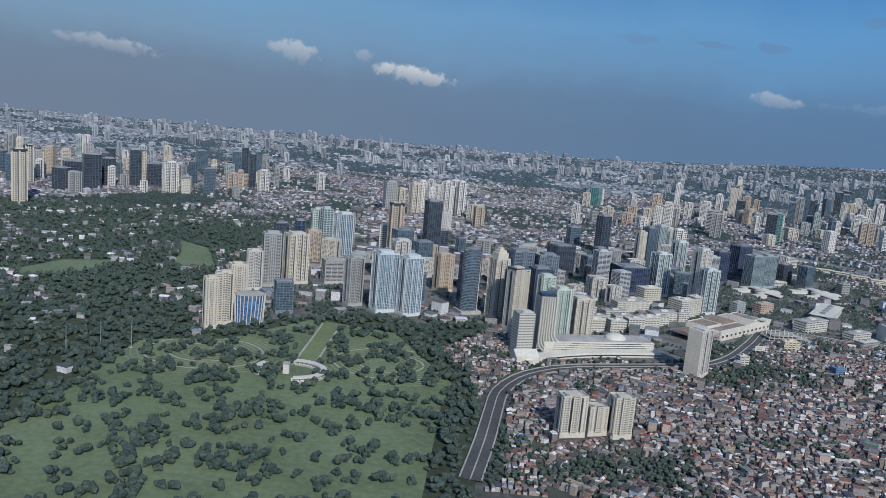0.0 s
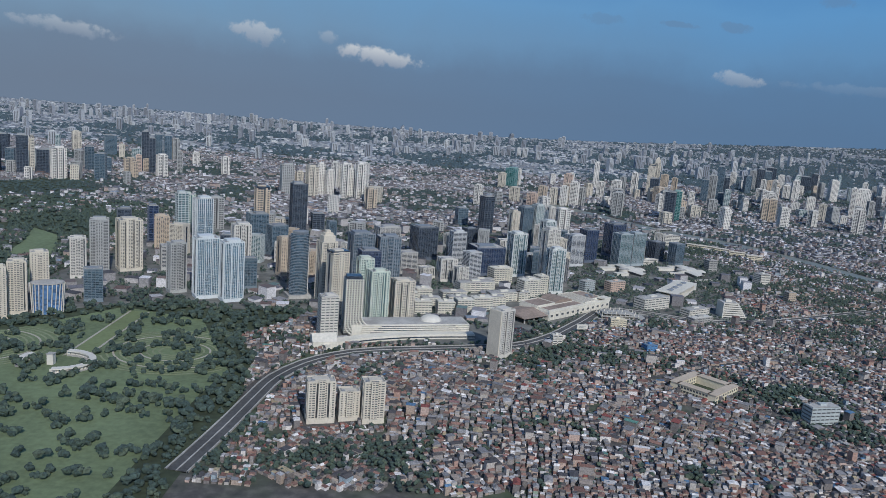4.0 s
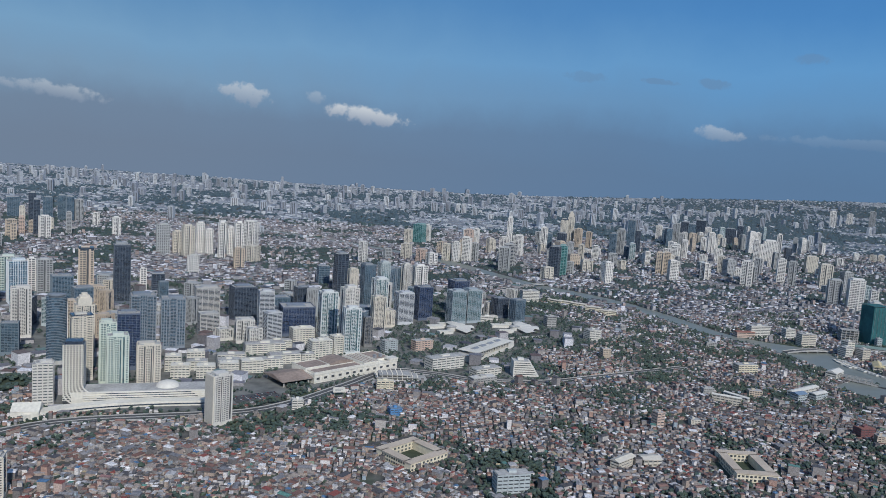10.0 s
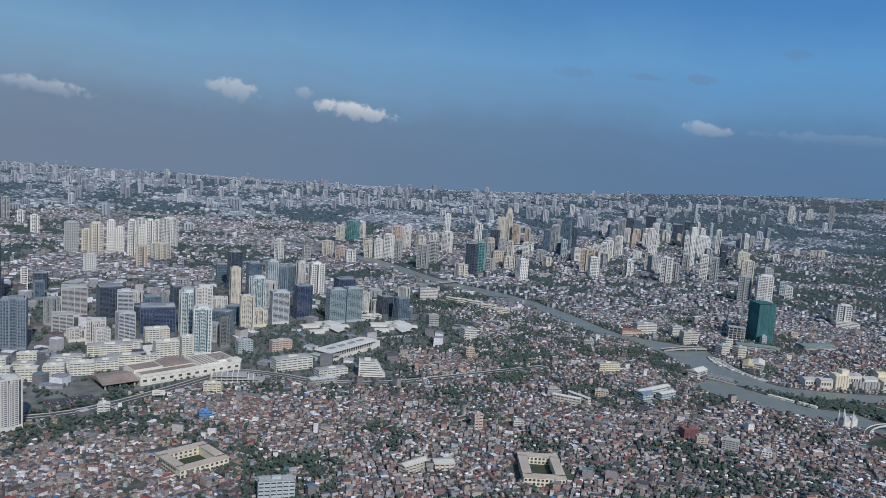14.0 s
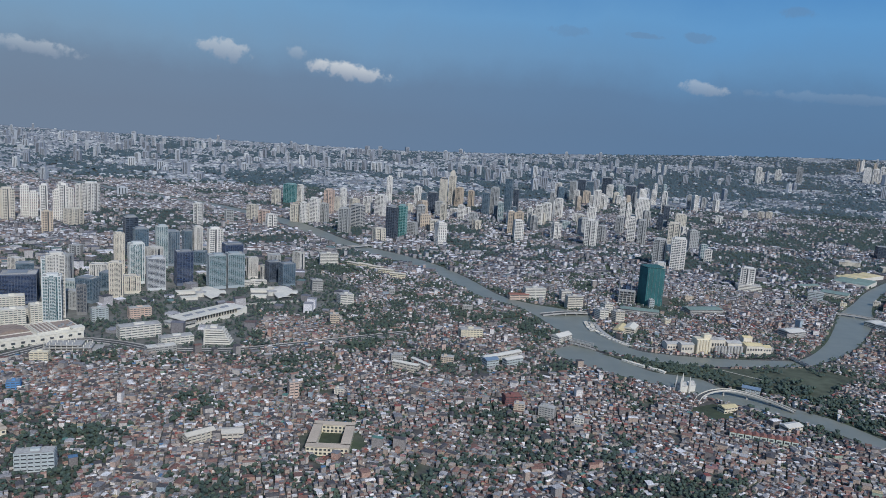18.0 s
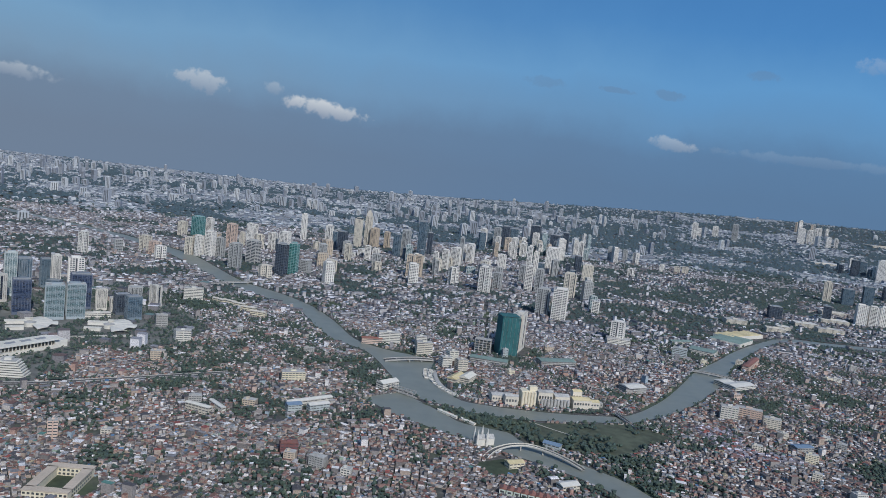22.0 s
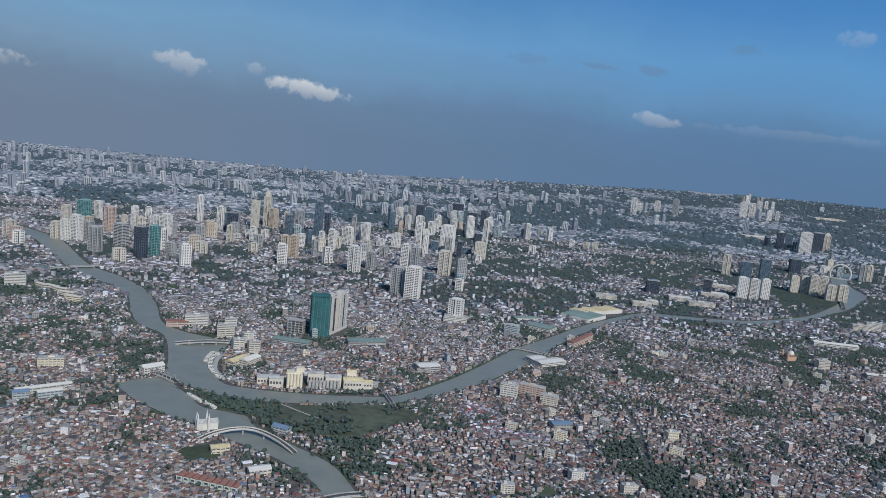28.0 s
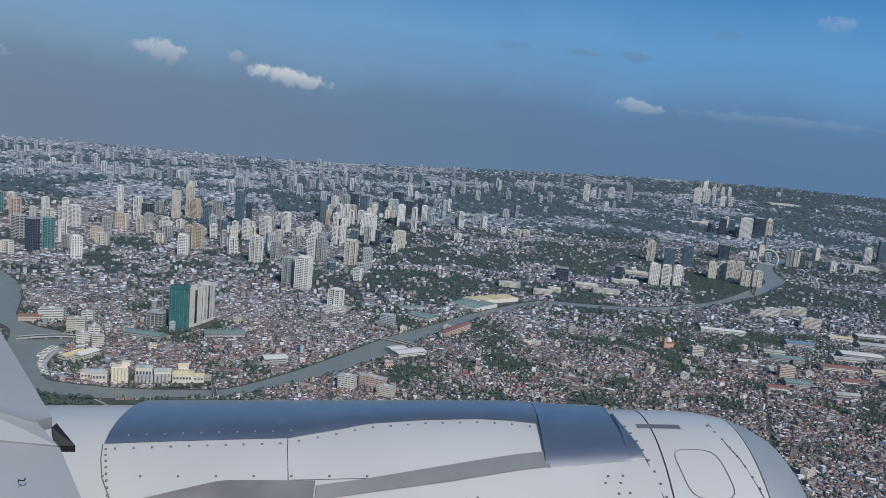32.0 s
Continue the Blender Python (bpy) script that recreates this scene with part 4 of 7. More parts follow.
tower(556, 1235, 25.3, 47.9, "grey", -24)
tower(579, 1211, 28.7, 53.8, "white", -20)
tower(666, 1449, 27.4, 51.4, "cream", -21)
tower(858, 2008, 15.7, 70.4, "white", -27)
tower(790, 1721, 29.7, 40.5, "cream", -17)
tower(885, 2373, 36.9, 55.1, "dark", -22)
tower(926, 2394, 22.3, 64.9, "dark", -23)
tower(630, 1065, 23.9, 34.3, "white", -32)
tower(673, 1300, 15.5, 22.8, "white", -23)
tower(1168, 2060, 19.6, 22.8, "cream", -28)
tower(1198, 2072, 19.7, 22.9, "cream", -21)
tower(1131, 2082, 16.4, 23.0, "white", -25)
tower(1092, 1417, 29.8, 28.7, "dark", -19, crown="spire")
tower(959, 1879, 19.3, 23.7, "white", -22)
tower(418, 1680, 12.9, 41.5, "white", -19)
tower(441, 1688, 16.9, 46.9, "white", -26)
tower(491, 1785, 11.0, 71.5, "grey", -22)
tower(255, 1762, 26.9, 20.2, "white", -20)
tower(285, 1774, 16.2, 23.1, "white", -19)
tower(2078, 3652, 34.5, 57.1, "white", -26)
tower(1967, 3609, 34.1, 42.3, "white", -19)
tower(1304, 1445, 25.1, 45.5, "white", -22)
tower(1329, 1441, 21.5, 44.3, "white", -25)
tower(1358, 1449, 20.5, 44.6, "white", -20)
tower(1506, 1572, 21.0, 39.4, "cream", -21)
tower(1528, 1565, 21.0, 41.9, "cream", -28)
tower(1534, 1541, 20.7, 49.1, "cream", -28)
tower(1552, 1534, 20.7, 49.0, "cream", -33)
tower(1544, 1494, 22.7, 35.3, "cream", -23)
tower(1569, 1489, 22.7, 37.8, "cream", -21)
tower(1446, 1774, 23.3, 53.7, "cream", -28)
tower(1485, 1747, 33.2, 43.1, "blue", -25)
tower(1520, 1720, 28.5, 56.8, "blue", -24, crown="spire")
tower(1727, 1911, 35.0, 41.2, "dark", -24)
tower(2119, 2455, 51.0, 78.9, "white", -33)
tower(2240, 2566, 47.0, 74.2, "dark", -24)
tower(2297, 2591, 28.1, 64.3, "cream", -27, crown="steps")
tower(2105, 2589, 29.9, 61.5, "dark", -25, crown="spire")
tower(2155, 2612, 30.3, 55.7, "blue", -29)
tower(1884, 1842, 18.7, 49.7, "grey", -26)
tower(1914, 1853, 17.3, 46.9, "cream", -24)
tower(2289, 2046, 26.4, 47.2, "white", -26)
tower(2360, 2071, 28.6, 70.9, "blue", -24, crown="spire")
tower(1223, 1440, 20.1, 35.6, "dark", -36)
tower(2569, 3680, 44.9, 82.9, "white", -33)
tower(2636, 3710, 39.3, 74.8, "white", -29)
tower(2687, 3731, 27.4, 84.3, "white", -26)
tower(2125, 3540, 34.0, 84.2, "grey", -32)
tower(1872, 3455, 32.9, 81.5, "white", -25)
tower(2655, 3576, 29.3, 58.0, "white", -26)
tower(2718, 3603, 23.7, 52.7, "white", -35)


def fill(cx, cy, sx, sy, count, low, high, styles, seed):
    """More towers of a quarter, spread about its middle with gaps between them."""
    dice = random.Random(seed)
    made = 0
    for _ in range(count * 8):
        x, y = dice.gauss(cx, sx), dice.gauss(cy, sy)
        if made == count:
            break
        if any((x - bx) ** 2 + (y - by) ** 2 < (br + 11) ** 2 for bx, by, br in BLOCKED) or bool(inside(WATER, x, y)) or bool(inside(PARK, x, y)) or (y < 790 and x > -420) or (-200 < x < 40 and y < 1000):
            continue
        tower(x, y, dice.uniform(13, 24), dice.uniform(low, high), dice.choice(styles), dice.uniform(-35, 35), dice.uniform(0.6, 1.0), "spire" if dice.random() < 0.06 else "")
        made += 1


LIVING, WORKING = ("white", "white", "cream", "grey", "white", "tan"), ("dark", "blue", "grey", "teal", "blue", "white")
fill(-1180, 1430, 130, 70, 16, 22, 60, LIVING + WORKING, 1)
fill(-1420, 1800, 200, 200, 22, 25, 60, LIVING + WORKING, 2)
fill(-560, 900, 90, 110, 20, 12, 36, WORKING + LIVING, 3)
fill(-260, 930, 100, 90, 18, 12, 38, WORKING + LIVING, 4)
fill(60, 1600, 190, 110, 26, 16, 44, LIVING, 5)
fill(520, 1720, 170, 150, 30, 16, 46, LIVING + WORKING, 6)
fill(800, 2240, 150, 140, 30, 28, 66, WORKING + LIVING, 7)


def far_towers(name, cx, cy, sx, sy, count, low, high, seed, label):
    """Distant towers, joined: plain shafts with strips of glass and a roof block."""
    dice, s, idx = random.Random(seed), Shape(), []

    def add(x, y, w, d, z0, z1, turn, k):
        n = len(s.v)
        Shape.box(s, -w / 2, w / 2, -d / 2, d / 2, z0, z1)
        ca, sa = math.cos(turn), math.sin(turn)
        for i in range(n, len(s.v)):
            px, py, pz = s.v[i]
            s.v[i] = (x + px * ca - py * sa, y + px * sa + py * ca, pz)
        idx.extend([k] * 6)

    for _ in range(count):
        x, y = dice.gauss(cx, sx), min(dice.gauss(cy, sy), 4880)
        w, d, h, turn, z = dice.uniform(12, 24), dice.uniform(10, 18), dice.uniform(low, high), dice.uniform(-0.6, 0.6), float(ground_z(x, y))
        add(x, y, w, d, z - 2, z + h, turn, 0)
        add(x, y, w * 0.5, d * 0.5, z + h, z + h + 3, turn, 0)
        for o in (-0.28, 0.0, 0.28):
            add(x + o * w * math.cos(turn), y + o * w * math.sin(turn), w * 0.11, d + 0.5, z + 3, z + h - 2, turn, 1)
    single(name, mesh_from(name, s.v, s.f, [HAZED_FAR_WALL, GLASS["window"]], idx), label, "towers", "stuff")


far_towers("far_towers", 350, 2900, 500, 260, 60, 18, 50, 8, "distant pale apartment towers beyond the green quarter")
far_towers("far_towers", 1000, 3550, 650, 380, 70, 18, 55, 9, "distant pale apartment towers near the horizon")
far_towers("far_towers", -1100, 3100, 800, 500, 90, 16, 50, 10, "distant pale towers in the western city")
far_towers("far_towers", -300, 4150, 1100, 300, 80, 18, 55, 11, "distant pale towers along the horizon")
far_towers("far_towers", -2000, 4000, 800, 400, 70, 18, 55, 15, "distant pale towers along the western horizon")
fill(2200, 2600, 90, 70, 7, 30, 66, WORKING, 12)
fill(2950, 4150, 130, 90, 8, 30, 70, LIVING, 13)
fill(1950, 1900, 110, 110, 8, 15, 40, LIVING, 14)

# ---- low buildings ----
PAINTS = {"white": WHITEPAINT, "cream": WALL["cream"], "yellow": YELLOW, "pink": WALL["pink"], "grey": CONCRETE, "brick": REDROOF, "tan": WALL["tan"], "pale": PALE, "blue": WALL["teal"], "brightblue": material("bright_blue_wall", (0.12, 0.27, 0.50), 0.7, vary=0.15)}


def lowrise(x, y, w, d, h, rot, paint, roof, name, label, category, pitched=0.0, group=""):
    """A building of a few storeys: walls with recessed window bands, a roof with its rim and units."""
    top = thing(name, at(x, y, rot), label, category, group)
    BLOCKED.append((x, y, max(w, d) * 0.52))
    if max(w, d) > 1.6 * min(w, d):
        for k in (-0.33, 0.33):
            a = radians(rot) + (0 if w > d else 1.5708)
            BLOCKED.append((x + math.cos(a) * max(w, d) * k, y + math.sin(a) * max(w, d) * k, min(w, d) * 0.6))
        BLOCKED[-3] = (x, y, min(w, d) * 0.7)
    storeys = max(1, round(h / 2.2))
    s = h / storeys
    part("body", Shape().box(-w / 2 + 0.25, w / 2 - 0.25, -d / 2 + 0.25, d / 2 - 0.25, -1, h).mesh("body", GLASS["window"]), top)
    for i in range(storeys + 1):
        z0 = -1 if i == 0 else i * s - s * 0.32
        z1 = s * 0.3 if i == 0 else (h if i == storeys else i * s + s * 0.3)
        part("floor_band", Shape().box(-w / 2, w / 2, -d / 2, d / 2, z0, z1).mesh("floor_band", PAINTS[paint]), top)
    n = max(2, min(7, int(w / 3.2))) if y < 800 else 2
    for i in range(n + 1):
        c = -w / 2 + w * i / n
        for sy in (-1, 1):
            pier = Shape().box(max(c - 0.4, -w / 2), min(c + 0.4, w / 2), min(sy * d / 2, sy * (d / 2 - 0.3)), max(sy * d / 2, sy * (d / 2 - 0.3)), s * 0.3, h - s * 0.32)
            part("pier", pier.mesh("pier", PAINTS[paint]), top)
    if pitched:
        part("roof", Shape().gable(-w / 2, w / 2, -d / 2, d / 2, h + 0.01, pitched, 0.5).mesh("roof", roof), top)
    else:
        part("roof", Shape().box(-w / 2 + 0.5, w / 2 - 0.5, -d / 2 + 0.5, d / 2 - 0.5, h, h + 0.25).mesh("roof", roof), top)
        part("roof_unit", Shape().box(-w * 0.12, w * 0.12, -d * 0.16, d * 0.16, h + 0.25, h + 1.6).mesh("roof_unit", PAINTS[paint]), top)
        for k in range(3):
            ux = -w * 0.36 + k * w * 0.22
            part("vent_unit", Shape().box(ux, ux + 1.3, d * 0.22, d * 0.22 + 1.1, h + 0.25, h + 1.0).mesh("vent_unit", METAL), top)
    return top


# slim white tower at the bend of the highway
slim = tower(-328, 536, 18.5, 38.5, "white", 42, 0.85, group="towers by the highway")
part("blank_wall", Shape().box(-8.2, -6.9, -5.9, 5.9, 0, 37.2).mesh("blank_wall", WALL["cream"]), slim, "plain cream end wall")
tower(-449, 399, 17, 26, "cream", 14, 0.6)
tower(-433, 404, 13, 18, "cream", 14, 0.7)
tower(-419, 403, 14, 26, "cream", 14, 0.8)
sail = thing("office_tower", at(-502, 670, 24), "tall blue glass office tower with a curved sail-shaped front", "office tower", "city towers")
BLOCKED.append((-502, 670, 15))
bow = [(9.6 * math.sin(radians(a)), 1.5 - 9.0 * math.cos(radians(a))) for a in range(-62, 63, 6)]
part("curved_front", Shape().prism(bow + [(8.2, 1.6), (-8.2, 1.6)], -2, 60).mesh("curved_front", GLASS["blue"]), sail)
part("core", Shape().box(-8.2, 8.2, 1.6, 8.5, -2, 57).mesh("core", GLASS["dark"]), sail)
for k in range(40):
    z = 2.2 + k * 1.45
    part("floor_line", Shape().prism([(x * 1.012, y - 0.12) for x, y in bow] + [(8.35, 1.5), (-8.35, 1.5)], z, z + 0.34).mesh("floor_line", WALL["slate"]), sail)
for k, z in ((0, 63.0), (1, 61.8), (2, 60.8)):
    part("crown_fin", Shape().prism([(x * 0.9, y * 0.96) for x, y in bow[k * 2:len(bow) - k * 2]] + [(4, 1.2), (-4, 1.2)], 60, z).mesh("crown_fin", WALL["slate"]), sail)
part("edge_fin", Shape().tube([(8.4, -2.8, 0), (8.5, -2.8, 40), (8.0, -2.4, 56), (6.0, -3.4, 62)], 0.45, 6).mesh("edge_fin", WALL["lit_pale_white"]), sail, "pale curved edge fin")
part("lobby", Shape().box(-10.5, 10.5, -9, 9.5, -1, 3.2).mesh("lobby", CONCRETE), sail)
part("roof", Shape().box(-7.6, 7.6, 2.0, 8.0, 57, 57.4).mesh("roof", ROOF), sail)
tower(-476, 664, 19, 58, "cream", 30, 0.9, "steps")
tower(-466, 634, 13, 54, "darkgrey", 28, 0.9)
TERRACE = "cream painted terrace block with stepped flat roofs"
for x, y, w, d, h, r in ((-386, 644, 16, 11, 11.5, 12), (-365, 647, 16, 11, 11.5, 12), (-347, 655, 17, 11, 12.5, 16), (-330, 671, 20, 12, 11.5, 20), (-304, 708, 34, 13, 9, 24), (-330, 738, 40, 13, 10.5, 22), (-299, 784, 24, 14, 17.5, 26), (-275, 734, 22, 13, 17.5, 30), (-259, 750, 14, 12, 19, 32), (-355, 700, 26, 12, 8, 20), (-378, 668, 18, 10, 9, 14), (-352, 678, 20, 10, 9, 16), (-316, 688, 22, 11, 9, 22), (-385, 690, 16, 12, 12, 16), (-398, 664, 14, 12, 14, 14), (-285, 712, 14, 10, 9, 28), (-322, 762, 30, 10, 8, 22), (-270, 770, 18, 11, 11, 30)):
    lowrise(x, y, w, d, h, r, "pale", PALE if h > 11 else ROOF, "terrace_block", TERRACE, "apartment block", group="terrace blocks")
lowrise(-206, 767, 16, 9, 13, 34, "blue", ROOF, "office_block", "small office block with blue window bands", "office block")
lowrise(-171, 783, 22, 10, 11, 30, "pink", ROOF, "office_block", "salmon pink low office block among trees", "office block")
lowrise(-151, 716, 38, 14, 12, 32, "white", ROOF, "campus_building", "white campus building with window bands", "campus building", group="campus buildings")
hall = thing("columned_hall", at(-102, 781, 54), "long white hall with a flat roof on slim columns", "hall")
for k in range(-2, 3):
    BLOCKED.append((-102 + k * 9.4, 781 + k * 12.9, 13))
part("lower_wing", Shape().box(-46, -24, -11, 9, -1, 6.2).mesh("lower_wing", WHITEPAINT), hall)
part("window_band", Shape().box(-45, -25, -11.06, -10.9, 3.2, 4.8).mesh("window_band", GLASS["window"]), hall)
part("wing_roof", Shape().box(-47, -23, -12, 10, 6.2, 6.7).mesh("wing_roof", ROOF), hall)
part("glazed_wall", Shape().box(-24, 34, -6, 9, -1, 9.2).mesh("glazed_wall", GLASS["window"]), hall)
part("plinth", Shape().box(-24, 34, -10, -5.9, -1, 3.4).mesh("plinth", WHITEPAINT), hall)
part("roof_slab", Shape().box(-40, 37, -12, 11, 9.2, 10.0).mesh("roof_slab", WHITEPAINT), hall, "wide flat pale roof")
part("roof_deck", Shape().box(-38.5, 35.5, -10.5, 9.5, 10.0, 10.2).mesh("roof_deck", PALE), hall)
part("end_block", Shape().box(34, 48, -9, 9, -1, 7.6).mesh("end_block", WHITEPAINT), hall)
for k in range(16):
    part("column", Shape().box(-23 + k * 3.75, -22.2 + k * 3.75, -9.6, -8.8, 3.4, 9.2).mesh("column", WHITEPAINT), hall)
for k in range(4):
    part("roof_light", Shape().gable(-30 + k * 16, -20 + k * 16, -3, 3, 10.2, 1.1, 0).mesh("roof_light", METAL), hall)
lowrise(-112, 700, 30, 12, 7, 30, "white", ROOF, "campus_building", "low white campus wing with flat roof", "campus building", group="campus buildings")
lowrise(-118, 671, 26, 10, 6, 28, "grey", WHITEPAINT, "campus_building", "low white campus wing with flat roof", "campus building", group="campus buildings")
office = thing("stepped_office", at(-73, 703, 2), "white office building stepped back floor by floor", "office building")
BLOCKED.append((-73, 703, 15))
for k in range(7):
    step = 1.35 * k
    part("glazing", Shape().box(-11.6, 11.6 - step, -6.6 + step * 0.3, 6.8, -1 if k == 0 else k * 2.1, k * 2.1 + 2.1).mesh("glazing", GLASS["window"]), office)
    part("floor_band", Shape().box(-12, 12.4 - step, -7.4 + step * 0.3, 7.2, k * 2.1 + 0.9, k * 2.1 + 2.12).mesh("floor_band", WHITEPAINT), office)
part("end_wall", Shape().box(-13, -12, -7.6, 7.4, -1, 15.6).mesh("end_wall", WHITEPAINT), office)
part("roof", Shape().box(-11.5, 2.5, -4.4, 6.8, 14.8, 15.1).mesh("roof", ROOF), office)
part("plant_room", Shape().box(-8, -2, -1, 4, 15.1, 17.2).mesh("plant_room", WHITEPAINT), office)


def pavilion(x, y, rot, spread, label):
    """Overlapping shallow vaults that fan out from one court, on low white walls."""
    top = thing("fan_pavilion", at(x, y, rot), label, "pavilion", "fan-roofed pavilions")
    BLOCKED.append((x, y, 27))
    for k in range(5):
        turn = -60 + k * 30
        reach = spread * (1.0, 0.86, 1.06, 0.9, 1.0)[k]
        verts, faces = [], []
        for i in range(7):
            rr = 5 + (reach - 5) * i / 6
            for j in range(7):
                u = -1 + j / 3
                half = radians(17)
                z = 3.0 + 0.35 * k + 1.3 * (1 - u * u) * (0.55 + 0.45 * i / 6) + 0.9 * math.cos(math.pi * i / 12)
                verts.append((rr * math.cos(half * u), rr * math.sin(half * u) * 1.05, z))
        faces = [(i * 7 + j, (i + 1) * 7 + j, (i + 1) * 7 + j + 1, i * 7 + j + 1) for i in range(6) for j in range(6)]
        n = len(verts)
        verts += [(a, b, c - 0.45) for a, b, c in verts]
        faces += [tuple(n + q for q in f[::-1]) for f in faces]
        rim = [j for j in range(7)] + [i * 7 + 6 for i in range(1, 7)] + [42 + j for j in range(5, -1, -1)] + [i * 7 for i in range(5, 0, -1)]
        faces += [(rim[q], rim[(q + 1) % len(rim)], n + rim[(q + 1) % len(rim)], n + rim[q]) for q in range(len(rim))]
        part("roof_shell", mesh_from("roof_shell", verts, faces, (WHITEPAINT,)), top, m=pose(0, 0, 0, 0, 0, 180 + turn))
        part("glass_wall", Shape().prism([(7, -1.6), (reach - 3, -reach * 0.24), (reach - 3, reach * 0.24), (7, 1.6)], -1, 3.0).mesh("glass_wall", GLASS["window"]), top, m=pose(0, 0, 0, 0, 0, 180 + turn))
    part("hub", Shape().tube([(0, 0, -1), (0, 0, 5.2)], 6.0, 20).mesh("hub", WHITEPAINT), top)
    part("hub_roof", Shape().tube([(0, 0, 5.2), (0, 0, 6.4)], [6.6, 1.0], 20).mesh("hub_roof", ROOF), top)
    for sx, sy, w, d in ((14, -16, 22, 8), (16, 14, 18, 7), (-6, -26, 20, 6)):
        wing = part("low_wing", Shape().box(sx - w / 2, sx + w / 2, sy - d / 2, sy + d / 2, -1, 3.4).mesh("low_wing", WHITEPAINT), top)
        part("roof", Shape().box(sx - w / 2 - 0.4, sx + w / 2 + 0.4, sy - d / 2 - 0.4, sy + d / 2 + 0.4, 3.4, 3.8).mesh("roof", PALE), wing)


pavilion(-132, 884, 205, 27, "white pavilion with overlapping fan-shaped vaulted roofs")
pavilion(-52, 904, 190, 29, "white pavilion with low vaulted roofs round a court")
single("boundary_wall", ribbon([(-76, 846), (-56, 857), (-36, 866), (-17, 874)], 1.2, 2.4, 3.0).mesh("boundary_wall", CONCRETE), "long pale concrete wall along the trees", "wall", "structure")
lowrise(-82, 952, 32, 9, 6.5, 28, "white", WHITEPAINT, "podium_hall", "low white podium hall beside the glass towers", "hall")
lowrise(30, 787, 10, 8, 11, 15, "tan", ROOF, "flats", "brown brick block of flats", "flats")
lowrise(12, 567, 7.5, 7, 14, 20, "pink", ROOF, "flats", "slim pink and white block of flats", "flats")
lowrise(174, 757, 24, 11, 9, 12, "yellow", ROOF, "school_block", "pale yellow school block with flat roof", "school")
lowrise(103, 643, 25, 5.5, 7, -28, "cream", PALE, "school_block", "long narrow cream school slab", "school", 0.8)
lowrise(117, 653, 24, 4, 5.5, -54, "white", WHITEPAINT, "school_block", "narrow white school wing", "school", 0.8)
lowrise(195, 679, 46, 7, 7, 33, "white", WHITEPAINT, "school_block", "long white school wing with a pale metal roof", "school", 1.2)
lowrise(204, 668, 20, 7, 7, 30, "blue", WHITEPAINT, "school_block", "pale blue school wing with a white roof", "school", 1.2)
lowrise(182, 663, 13, 9, 7, 24, "blue", BLUEROOF, "school_block", "short school wing with a blue roof", "school", 1.6)
lowrise(280, 945, 28, 12, 15, 8, "white", ROOF, "warehouse_block", "white and pink block by the river", "block")
lowrise(258, 938, 26, 10, 7, 8, "pink", REDROOF, "warehouse_block", "low block with a red metal roof", "block", 1.5)
lowrise(322, 945, 14, 10, 13, 5, "white", ROOF, "flats", "white block of flats", "flats")
lowrise(322, 902, 20, 12, 16, 5, "cream", ROOF, "flats", "cream block of flats near the bridge", "flats")
lowrise(343, 851, 13, 11, 13, 20, "white", ROOF, "mill_building", "white mill building on the river bank", "mill")
lowrise(352, 862, 12, 10, 18, 20, "pale", ROOF, "mill_building", "tall pale mill building on the river bank", "mill")
lowrise(402, 886, 46, 15, 6, -18, "grey", GREENROOF, "market_hall", "long grey-green roofed market hall", "hall", 1.6)
lowrise(361, 845, 13, 10, 13, 20, "cream", ROOF, "mill_building", "cream mill building on the river bank", "mill")
lowrise(349, 797, 27, 11, 5.5, 60, "cream", YELLOWROOF, "mill_building", "cream mill shed with a gabled roof", "mill", 2.6)
lowrise(362, 799, 24, 12, 6.5, 60, "cream", PALE, "mill_building", "cream mill shed with a pale gabled roof", "mill", 2.8)
lowrise(271, 753, 22, 11, 7, 40, "white", WHITEPAINT, "warehouse", "white riverside warehouse with a pale vaulted roof", "warehouse", 2.6)
lowrise(2, 1108, 27, 12, 18, 12, "white", ROOF, "flats", "white block of flats near the upper bridge", "flats")
for k in range(5):
    lowrise(40 + k * 16, 1100 - k * 14 + 10 * math.sin(k), 22, 7, 7, -38 + k * 6, "yellow", WALL["cream"], "stadium_stand", "pale yellow stand curving round a field", "stand", 1.0, "stadium stands")
lowrise(-1, 938, 14, 10, 14, 20, "grey", ROOF, "flats", "grey block of flats", "flats")
lowrise(38, 874, 17, 12, 13, 25, "white", ROOF, "flats", "white block of flats beside trees", "flats")
tower(433.5, 938, 21.9, 51.5, "cream", 5.7, 1.0)
tower(444.1, 948.3, 24.2, 51.0, "cream", -24, 2.0)
tower(456.6, 974.8, 23.4, 51.5, "white", -24, 1.86)
lowrise(629, 1057, 34, 20, 9, -12, "white", ROOF, "hospital_base", "wide white base of a hospital", "hospital")
lowrise(745, 1097, 40, 12, 5, 16, "white", GREENROOF, "warehouse", "low shed with a dark green roof by the river", "warehouse", 1.4)
lowrise(758, 1043, 36, 26, 6, -40, "white", GREENROOF, "warehouse", "warehouse with a grey-green metal roof", "warehouse", 2.0)
lowrise(702, 1003, 20, 11, 14, -30, "blue", ROOF, "office_block", "pale blue office block", "office block")
lowrise(794, 972, 74, 9, 9, 50, "pink", REDROOF, "school_block", "salmon school block beside a brown field", "school", 1.2)
sheet("school_field", [(775, 935), (800, 922), (842, 962), (826, 990), (812, 976)], 0.32, material("brown_field", (0.20, 0.165, 0.12), 0.95, grain=0.3, vary=0.25, patch=0.05), "bare brown school field", "field")
